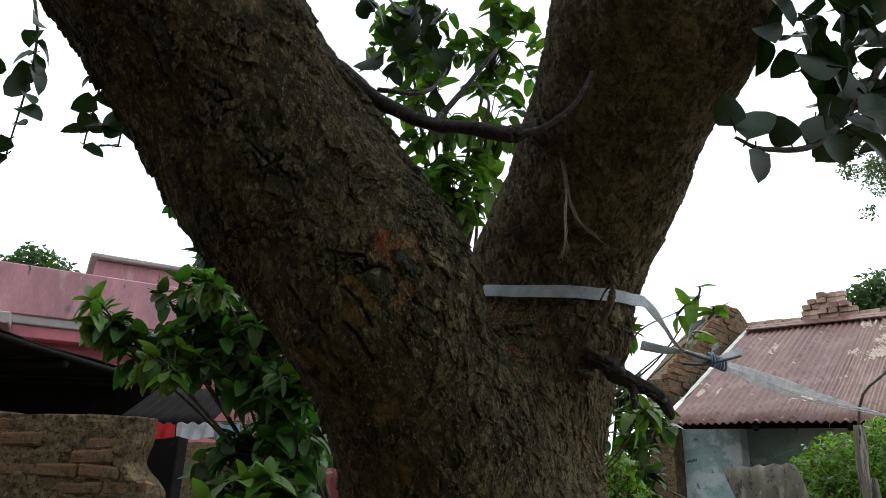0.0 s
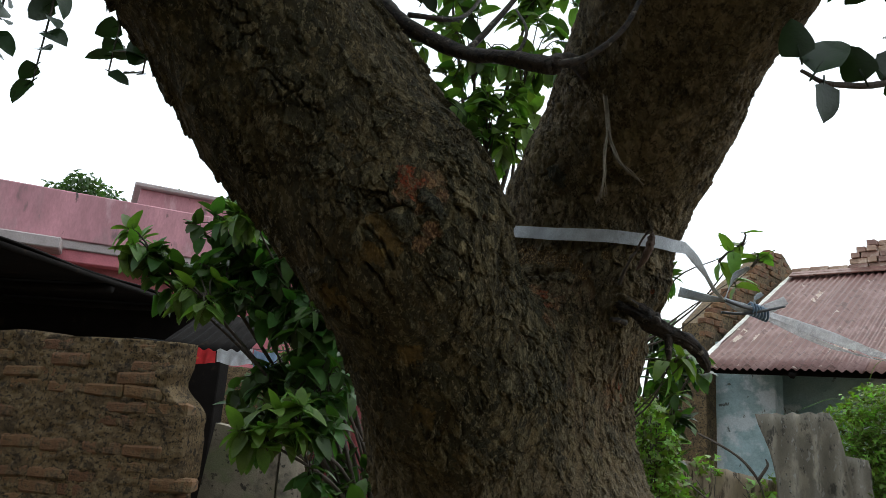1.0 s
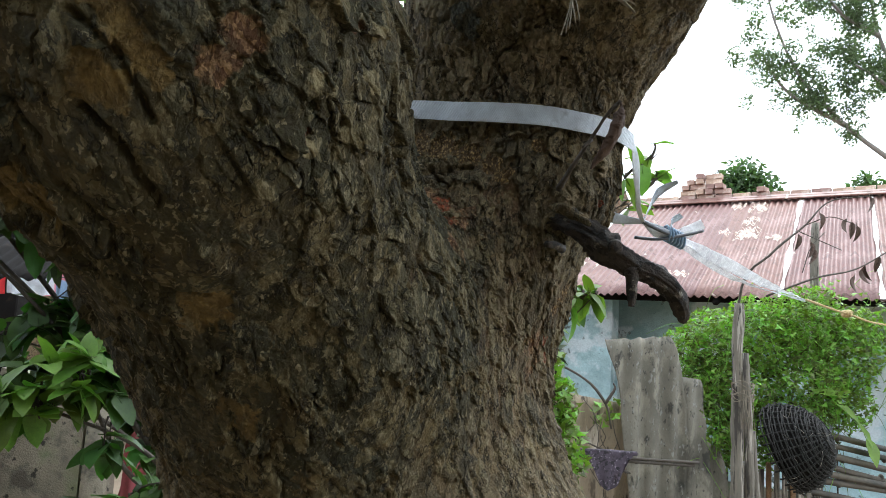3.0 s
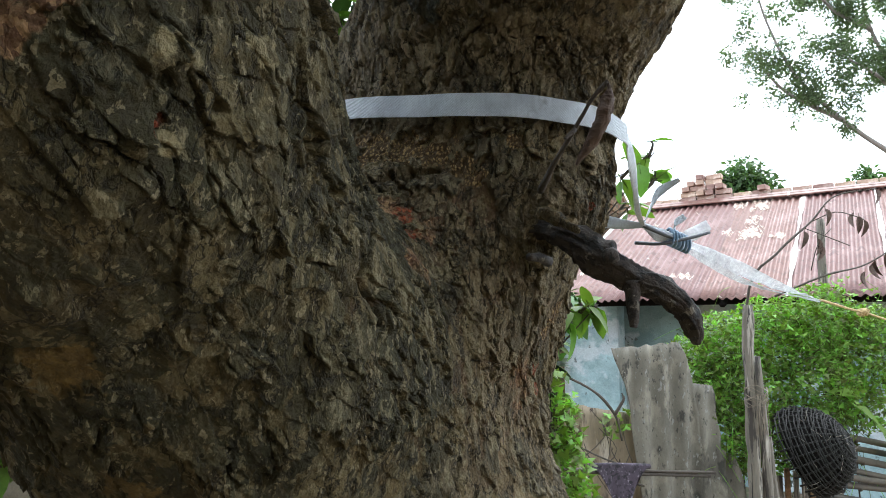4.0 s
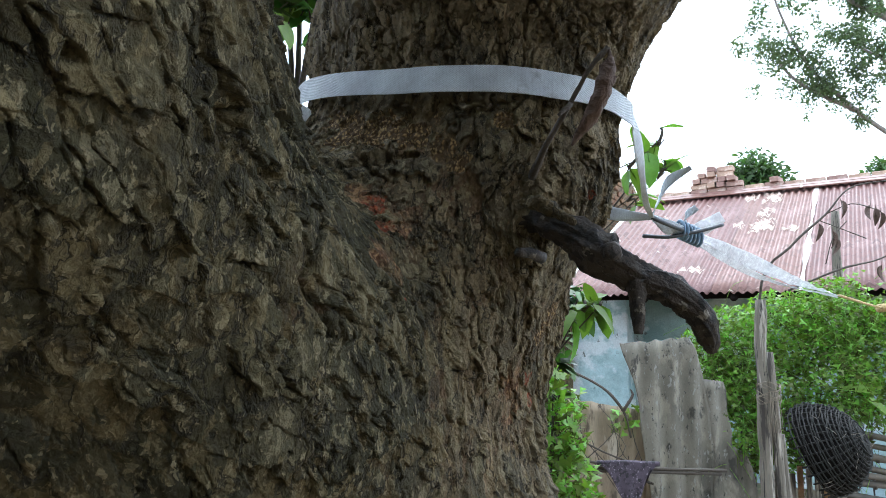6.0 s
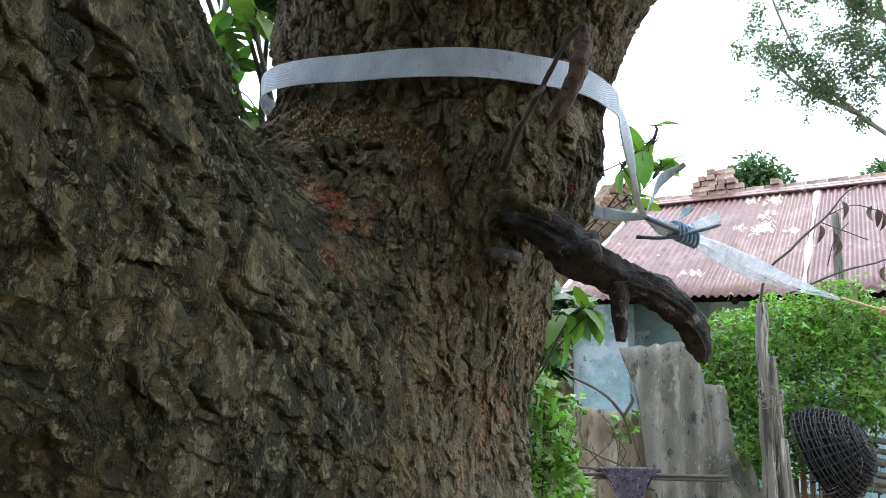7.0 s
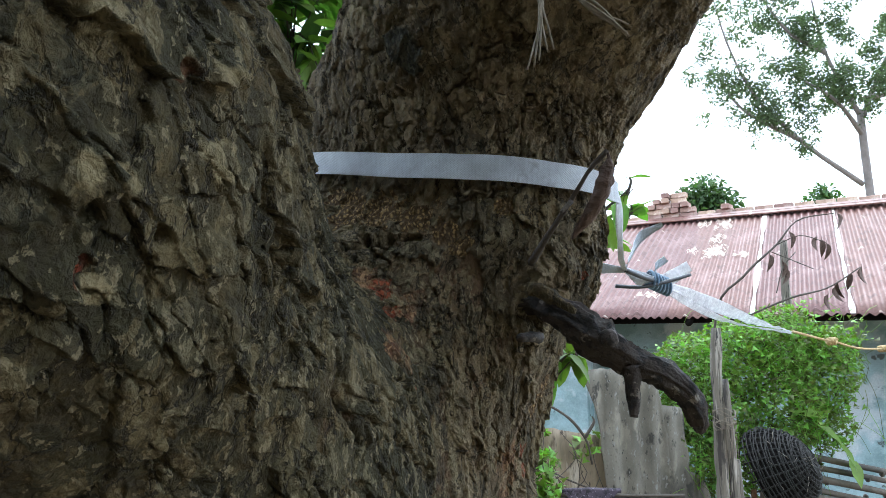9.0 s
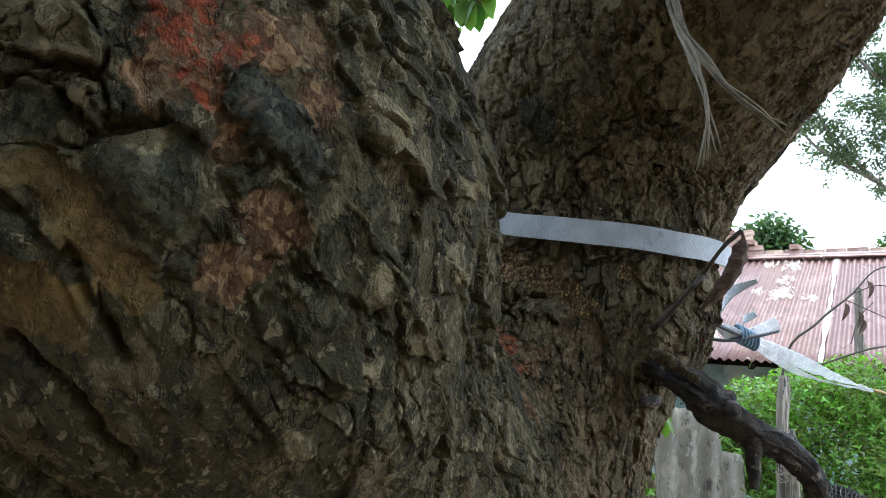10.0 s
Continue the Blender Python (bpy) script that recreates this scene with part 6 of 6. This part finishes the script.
# ---- the tree's own twigs and crown ----
def own_twigs():
    part("crossing_branch", mesh_of("crossing_branch", *join([
        tube(spline([(-0.26, 1.13, 2.24), (-0.15, 1.11, 2.19), (-0.07, 1.1, 2.12), (0.02, 1.08, 2.065), (0.08, 1.04, 2.035), (0.15, 1.0, 2.0)], 36), [0.017, 0.016, 0.013, 0.011, 0.010, 0.012], 9, 0.25, 1),
        tube(spline([(0.148, 1.0, 2.0), (0.19, 1.0, 2.012), (0.235, 1.0, 2.05), (0.26, 1.0, 2.10)], 16), [0.006, 0.004, 0.003], 6, 0.2, 3),
        tube(spline([(0.15, 1.0, 2.0), (0.158, 1.04, 2.03), (0.185, 1.13, 2.075), (0.23, 1.32, 2.12)], 12), [0.012, 0.010, 0.008], 8, 0.3, 4),
        tube(spline([(0.02, 1.08, 2.06), (0.06, 1.15, 2.16), (0.12, 1.25, 2.32)], 12), [0.006, 0.004], 6, 0.2, 5),
        tube(spline([(-0.07, 1.1, 2.14), (0.0, 1.2, 2.2), (0.03, 1.4, 2.42)], 12), [0.005, 0.003], 6, 0.2, 6),
        tube(spline([(0.10, 1.02, 2.02), (0.112, 1.05, 2.08), (0.09, 1.15, 2.18)], 12), [0.003, 0.002], 5, 0.2, 7)]), DEADWOOD), tree, "thin dark branch bent across the fork")
    kinds = leaf_set("leaf", LEAFSHADE, 0.055, 0.04, blunt=0.9)
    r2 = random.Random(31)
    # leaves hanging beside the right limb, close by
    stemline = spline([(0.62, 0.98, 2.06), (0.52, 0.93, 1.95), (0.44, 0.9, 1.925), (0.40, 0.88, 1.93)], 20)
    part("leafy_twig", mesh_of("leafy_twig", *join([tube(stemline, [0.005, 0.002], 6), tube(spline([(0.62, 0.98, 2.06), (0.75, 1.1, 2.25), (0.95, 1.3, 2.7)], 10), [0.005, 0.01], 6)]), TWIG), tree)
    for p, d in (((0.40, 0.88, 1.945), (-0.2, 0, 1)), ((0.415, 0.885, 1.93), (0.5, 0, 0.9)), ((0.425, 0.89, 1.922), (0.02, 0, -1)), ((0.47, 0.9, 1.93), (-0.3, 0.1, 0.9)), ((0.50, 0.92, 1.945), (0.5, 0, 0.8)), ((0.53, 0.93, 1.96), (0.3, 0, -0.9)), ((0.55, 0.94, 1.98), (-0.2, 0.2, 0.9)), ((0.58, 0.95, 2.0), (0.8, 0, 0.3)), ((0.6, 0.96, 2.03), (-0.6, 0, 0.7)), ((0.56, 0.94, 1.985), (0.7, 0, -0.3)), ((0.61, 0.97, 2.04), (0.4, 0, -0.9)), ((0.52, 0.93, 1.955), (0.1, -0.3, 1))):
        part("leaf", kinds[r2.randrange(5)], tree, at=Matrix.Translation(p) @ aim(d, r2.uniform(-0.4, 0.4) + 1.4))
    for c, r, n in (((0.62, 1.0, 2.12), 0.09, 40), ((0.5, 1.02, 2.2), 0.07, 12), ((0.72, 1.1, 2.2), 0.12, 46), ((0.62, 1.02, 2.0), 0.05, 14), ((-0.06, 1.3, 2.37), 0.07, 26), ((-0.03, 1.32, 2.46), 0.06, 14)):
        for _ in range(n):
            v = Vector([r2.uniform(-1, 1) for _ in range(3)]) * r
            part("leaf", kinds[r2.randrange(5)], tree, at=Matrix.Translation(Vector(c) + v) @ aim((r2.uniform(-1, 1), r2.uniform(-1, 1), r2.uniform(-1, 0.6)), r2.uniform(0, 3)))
    # leaves hanging beside the left limb
    for a, b in (((-0.98, 1.35, 2.62), (-0.86, 1.28, 2.12)), ((-0.78, 1.32, 2.6), (-0.70, 1.28, 2.14)), ((-1.15, 1.4, 2.6), (-1.0, 1.3, 2.15)), ((-0.7, 1.3, 2.55), (-0.62, 1.27, 2.13))):
        line = spline([a, Vector(a).lerp(Vector(b), 0.5) + Vector((0.03, 0, 0.03)), b], 16)
        part("leafy_twig", mesh_of("leafy_twig", *tube(line, [0.004, 0.0015], 5), TWIG), tree)
        for i in range(5, 16):
            for side in (-1, 1):
                if r2.random() < 0.75:
                    part("leaf", kinds[r2.randrange(5)], tree, at=Matrix.Translation(line[i]) @ aim((side * r2.uniform(0.3, 1), r2.uniform(-0.5, 0.5), r2.uniform(-1, 0.2)), r2.uniform(-1, 1)))


own_twigs()


def crown():
    """Limbs and leaves above the view, added unseen to shade the trunk."""
    part("limb", mesh_of("limb", *tube(spline([(-0.6, 0.65, 2.68), (-0.9, 0.35, 3.3), (-1.2, -0.2, 4.0), (-1.3, -0.8, 4.6)], 24), [0.15, 0.12, 0.08, 0.04], 14, 0.15, 2), BARK), tree)
    part("limb", mesh_of("limb", *tube(spline([(0.55, 1.15, 2.6), (0.85, 1.1, 3.3), (1.3, 1.3, 4.2), (1.6, 1.5, 5.0)], 24), [0.165, 0.13, 0.08, 0.04], 14, 0.15, 3), BARK), tree)
    for a, b in (((-0.9, 0.35, 3.3), (-2.2, 1.2, 4.3)), ((-1.1, 0.0, 3.8), (0.2, -1.4, 4.2)), ((0.9, 1.1, 3.4), (0.6, -0.6, 4.3)), ((1.2, 1.25, 4.0), (2.4, 0.4, 4.5)), ((-0.95, 0.3, 3.4), (-2.4, -0.8, 4.0))):
        part("limb", mesh_of("limb", *tube(spline([a, Vector(a).lerp(Vector(b), 0.5) + Vector((0, 0, 0.25)), b], 14), [0.06, 0.02], 9, 0.2, a[0]), BARK), tree)
    r3 = random.Random(77)
    pts = []
    while len(pts) < 8600:
        x, y = r3.uniform(-3.6, 3.6), r3.uniform(-4.0, 3.2)
        if x * x / 12 + (y + 0.3) ** 2 / 13 > 1:
            continue
        low = max(2.75, 1.75 + 1.0 * max(0.0, math.hypot(x, y - 0.1)) if y > -0.3 else 2.7 + 0.1 * abs(x))
        z = low + r3.random() ** 1.4 * 1.5
        # Mostly left out on the right so that light reaches the right limb.
        if x > 0.1 + 0.3 * noise.noise(Vector((y, z, 0))) and y < 1.6 and r3.random() < 0.85:
            continue
        if noise.noise(Vector((x * 0.9, y * 0.9, z * 0.9))) > -0.22:
            pts.append(Vector((x, y, z)))
    ob = part("crown", mesh_of("crown", *leaf_cloud(pts, 0.16, r3), CROWN), tree, "unseen spreading crown of small dark green leaves, added for shade")
    ob["kind"] = "stuff"


crown()


# ---- climbing vine over the fence ----
def vine():
    v = thing("vine", (2.9, 5.1, 0), "mass of bright green climbing vine over the fence", "vine")
    r4 = random.Random(13)
    clumps = [((2.28, 5.12, 1.5), 0.2), ((2.5, 5.1, 1.62), 0.24), ((2.85, 5.15, 1.66), 0.3), ((3.2, 5.1, 1.76), 0.3), ((3.48, 5.1, 1.58), 0.28), ((3.1, 5.0, 1.3), 0.28), ((2.62, 5.05, 1.25), 0.26), ((3.45, 5.05, 1.2), 0.2), ((2.45, 5.05, 0.95), 0.24), ((3.62, 5.1, 1.75), 0.16), ((2.4, 5.1, 1.3), 0.22), ((2.8, 5.15, 0.95), 0.26), ((3.15, 5.15, 0.9), 0.22)]
    pts = in_clumps(clumps, 18000, r4, 0.3)
    for _ in range(170):
        c, r = clumps[r4.randrange(len(clumps))]
        a = Vector(c) + Vector((r4.uniform(-1, 1), r4.uniform(-1, -0.2), r4.uniform(0, 1))).normalized() * r
        d = Vector((r4.uniform(-1, 1), r4.uniform(-0.5, 0.1), r4.uniform(-0.2, 1))) * 0.13
        pts += [a + d * q + Vector((r4.uniform(-1, 1), r4.uniform(-1, 1), r4.uniform(-1, 1))) * 0.02 for q in (0.2, 0.5, 0.8, 1.0)]
    ob = part("leaves", mesh_of("leaves", *leaf_cloud(pts, 0.037, r4, True), VINE), v)
    ob["kind"] = "stuff"
    stems = []
    for _ in range(190):
        c, r = clumps[r4.randrange(len(clumps))]
        a = Vector(c) + Vector((r4.uniform(-1, 1) * r, -r * 0.8, r4.uniform(-0.5, 1) * r))
        b = a + Vector((r4.uniform(-0.3, 0.3), -0.03, r4.uniform(-0.5, 0.2)))
        stems.append(tube(spline([a, a.lerp(b, 0.5) + Vector((r4.uniform(-0.05, 0.05), -0.05, 0.05)), b], 9), 0.0016, 4))
    part("tendril_growth", mesh_of("tendril_growth", *join(stems), VINE), v)["kind"] = "stuff"
    part("stems", mesh_of("stems", *join([tube(spline([(2.4 + 0.12 * k, 5.15, 0), (2.4 + 0.11 * k + 0.05 * math.sin(k * 3), 5.12, 0.8), (2.4 + 0.12 * k, 5.1, 1.4)], 12), 0.006, 5) for k in range(10)]), TWIG), v)
    big = leaf_set("leaf", VINE, 0.22, 0.12, 3)
    for p, d in (((3.2, 4.78, 1.22), (0.8, -0.2, -0.5)), ((3.35, 4.8, 1.1), (0.6, -0.2, -0.8)), ((3.05, 4.8, 1.3), (0.9, -0.1, 0.1)), ((2.55, 4.85, 0.95), (-0.3, -0.2, 0.8)), ((2.5, 4.85, 1.1), (0.3, -0.2, 0.8)), ((3.45, 4.85, 1.0), (0.3, -0.3, -0.9))):
        part("leaf", big[r4.randrange(3)], v, at=Matrix.Translation(p) @ aim(d, 0.5))


vine()


def tan_vine():
    v = thing("sheet_creeper", (1.55, 4.85, 1.1), "dry stems and small green leaves trailing over the tan sheet", "creeper")
    r4 = random.Random(17)
    ob = part("leaves", mesh_of("leaves", *leaf_cloud(in_clumps([((1.3, 4.9, 1.22), 0.1), ((1.62, 4.88, 1.1), 0.09), ((1.2, 4.9, 1.0), 0.12), ((1.72, 4.88, 1.17), 0.05)], 150, r4), 0.055, r4, True), VINE), v)
    ob["kind"] = "stuff"
    stems = [tube(spline([(1.2, 4.7, 1.43), (1.42, 4.68, 1.32), (1.55, 4.68, 1.18), (1.6, 4.7, 1.02)], 16), [0.007, 0.009, 0.006], 6, 0.3, 1),
             tube(spline([(1.55, 4.68, 1.18), (1.6, 4.66, 1.27), (1.59, 4.66, 1.31)], 8), [0.011, 0.004], 6, 0.3, 2),
             tube(spline([(1.1, 4.7, 0.86), (1.35, 4.72, 0.88), (1.75, 4.75, 0.74)], 10), 0.008, 6, 0.3, 3),
             tube(spline([(1.1, 4.75, 1.15), (1.4, 4.76, 0.95), (1.8, 4.76, 0.8)], 10), 0.006, 6, 0.3, 5)]
    for _ in range(14):
        a = Vector((r4.uniform(1.15, 1.75), 4.86, r4.uniform(0.9, 1.2)))
        stems.append(tube(spline([a, a + Vector((r4.uniform(-0.1, 0.1), -0.03, -0.15)), a + Vector((r4.uniform(-0.2, 0.2), -0.02, -0.35))], 8), 0.003, 4))
    for q in stems:
        part("stem", mesh_of("stem", *q, TWIG), v)


tan_vine()


def dry_shrub():
    s = thing("dead_shrub", (2.5, 4.32, 0), "bare shrub with a few shrivelled dark leaves", "shrub")
    br = [tube(spline([(2.3, 4.5, 1.0), (2.28, 4.4, 1.9), (2.42, 4.3, 2.15), (2.64, 4.3, 2.34), (2.80, 4.3, 2.5), (3.06, 4.3, 2.555)], 24), [0.009, 0.007, 0.003], 6, 0.3, 1),
          tube(spline([(2.45, 4.4, 1.9), (2.7, 4.3, 2.02), (2.96, 4.3, 2.09), (3.19, 4.3, 2.22)], 18), [0.007, 0.004], 6, 0.3, 2),
          tube(spline([(2.64, 4.3, 2.34), (2.78, 4.28, 2.40), (2.9, 4.28, 2.38), (2.96, 4.28, 2.36)], 10), 0.003, 5),
          tube(spline([(2.62, 4.3, 2.05), (2.66, 4.28, 2.2), (2.75, 4.28, 2.3)], 10), 0.003, 5),
          tube(spline([(2.6, 4.3, 2.3), (2.72, 4.28, 2.25), (2.86, 4.28, 2.2)], 10), 0.003, 5)]
    for q in br:
        part("branch", mesh_of("branch", *q, TWIG), s)
    part("stump", mesh_of("stump", *tube(spline([(3.5, 5.42, 0), (3.49, 5.42, 1.2), (3.48, 5.4, 2.1), (3.49, 5.4, 2.58)], 20), [0.036, 0.032, 0.027], 9, 0.25, 6), WOOD), s, "grey dead pole")
    kinds = [mesh_of("dry_leaf", *leaf_shape(0.11, 0.035, 1.2, 0.5, seed=k), DRY) for k in range(3)]
    r5 = random.Random(3)
    for p in ((3.06, 4.29, 2.55), (2.72, 4.28, 2.42), (2.93, 4.28, 2.38), (2.96, 4.28, 2.36), (2.58, 4.28, 2.28), (2.66, 4.28, 2.24), (3.12, 4.29, 2.18), (3.19, 4.29, 2.22), (3.0, 4.29, 2.1), (2.95, 4.29, 2.05), (2.9, 4.28, 2.4), (2.68, 4.28, 2.2), (3.02, 4.29, 2.12)):
        part("dry_leaf", kinds[r5.randrange(3)], s, at=Matrix.Translation(p) @ aim((r5.uniform(-0.3, 0.3), r5.uniform(-0.3, 0.3), -1), r5.uniform(0, 6)))


dry_shrub()


# ---- far trees ----
def far_tree(label, base, trunk_top, limbs, clumps, count, leaf, seed, trunk_r=0.25, mat=LEAFFAR):
    t = thing("tree", base, label, "tree")
    r6 = random.Random(seed)
    part("trunk", mesh_of("trunk", *tube(spline([base, Vector(base).lerp(Vector(trunk_top), 0.5) + Vector((0.1, 0, 0)), trunk_top], 14), [trunk_r, trunk_r * 0.7], 10, 0.15, seed), BARKFAR), t)
    for k, line in enumerate(limbs):
        part("limb", mesh_of("limb", *tube(spline(line, 18), [trunk_r * 0.55, trunk_r * 0.14], 7, 0.2, k), BARKFAR), t)
    ob = part("crown", mesh_of("crown", *leaf_cloud(in_clumps(clumps, count, r6), leaf, r6), mat), t)
    ob["kind"] = "stuff"
    return t


r7 = random.Random(9)
feather = []
FEATHER_LIMBS = [[(15.45, 18, 6.8), (13.6, 18, 8.0), (12.1, 18, 9.4), (11.3, 18, 11.0), (10.9, 18, 12.5)], [(13.5, 18, 8.1), (12.3, 18, 8.6), (11.5, 18, 9.1), (10.9, 18, 9.9)], [(15.6, 18, 9.0), (14.6, 18, 11.0), (14.2, 18, 13.2)], [(15.7, 18, 9.0), (16.6, 18, 10.8), (17.6, 18, 12.4)], [(14.6, 18, 11.0), (13.4, 18, 11.6), (12.6, 18, 12.6)], [(15.6, 18, 8.4), (14.4, 17.5, 9.2), (13.2, 17.5, 9.9)], [(15.8, 18, 9.6), (17.0, 18, 9.9), (18.2, 18, 10.8)]]
for line in FEATHER_LIMBS:
    pts = spline(line, 9)
    for p in pts[2:]:
        for _ in range(8):
            feather.append((p + Vector((r7.uniform(-1.0, 1.0), r7.uniform(-0.9, 0.9), r7.uniform(-0.3, 0.8))), r7.uniform(0.14, 0.34)))
far_tree("tall airy tree with pale limbs and feathery leaves", (15.6, 18, 0), (15.6, 18, 9.2), FEATHER_LIMBS, feather, 30000, 0.12, 1, 0.15, LEAFHAZE)
far_tree("rounded dark green tree beyond the roof", (14.4, 25, 0), (14.4, 25, 7.5), [[(14.4, 25, 6.5), (13.8, 25, 7.8), (13.3, 25, 8.4)]], [((14.4, 25, 8.1), 0.9), ((13.7, 25, 7.8), 0.7), ((15.2, 25, 7.7), 0.75), ((14.6, 25, 7.3), 1.0), ((13.5, 25, 7.2), 0.8), ((15.6, 25, 7.2), 0.6)], 2600, 0.3, 2)
far_tree("small distant green tree over the ridge", (19.7, 25, 0), (19.7, 25, 8.0), [], [((19.7, 25, 8.4), 0.45), ((19.3, 25, 8.1), 0.4), ((20.1, 25, 8.1), 0.45)], 500, 0.25, 3, 0.15)
far_tree("distant green tree beyond the pink house", (-15.7, 20, 0), (-15.7, 20, 7.0), [[(-15.7, 20, 6.4), (-16.4, 20, 7.3), (-16.9, 20, 7.6)]], [((-15.9, 20, 7.5), 0.7), ((-16.7, 20, 7.2), 0.6), ((-15.0, 20, 7.1), 0.65), ((-15.6, 20, 6.8), 0.8), ((-14.5, 20, 6.6), 0.5)], 1700, 0.28, 4)
far_tree("pale distant tree beyond the pink house", (-12.4, 20, 0), (-12.4, 20, 6.6), [], [((-12.3, 20, 7.0), 0.6), ((-12.9, 20, 6.6), 0.5), ((-11.8, 20, 6.6), 0.6)], 700, 0.25, 5, 0.15)


def hedge():
    h = thing("hedge", (1.0, 9.5, 0), "dense green hedge and scrub between the houses", "hedge")
    r8 = random.Random(41)
    clumps = [((-3.4 + 0.75 * k + 0.2 * math.sin(k * 2.7), 9.3 + 0.5 * math.cos(k * 1.9), 0.75 + 0.35 * (k % 3) + (0.6 if k < 5 else 0.0)), 0.85) for k in range(7)]
    part("foliage", mesh_of("foliage", *leaf_cloud(in_clumps(clumps, 4200, r8, 0.3), 0.2, r8), LEAFFAR), h)["kind"] = "stuff"
    for k, (c, r) in enumerate(clumps):
        part("stem", mesh_of("stem", *tube([(c[0], c[1], 0), (c[0] + 0.1, c[1], c[2])], [0.04, 0.02], 6, 0.2, k), BARKFAR), h)
    y = new("yard_wall", mesh_of("yard_wall", *box(9.0, 0.25, 1.7, 0.02, 0.02), MORTAR, False))
    y.location = (-1.2, 10.4, 0)
    tagged(y, "low mud wall behind the hedge", "wall", kind="structure")


hedge()


# ---- unseen walls added to close the yard behind the camera and block light ----
def rear_wall():
    w = new("wall_south", mesh_of("wall_south", *box(11, 0.3, 3.9, 0.02), MORTAR, False))
    w.location = (-2.2, -2.4, 0)
    tagged(w, "plain mud-plastered wall, unseen, added to block light", "wall", kind="structure")
    w = new("wall_west", mesh_of("wall_west", *box(0.3, 5.6, 3.2, 0.02), MORTAR, False))
    w.location = (-5.6, 0.2, 0)
    tagged(w, "plain mud-plastered side wall, unseen, added to block light", "wall", kind="structure")


rear_wall()
brick_wall()
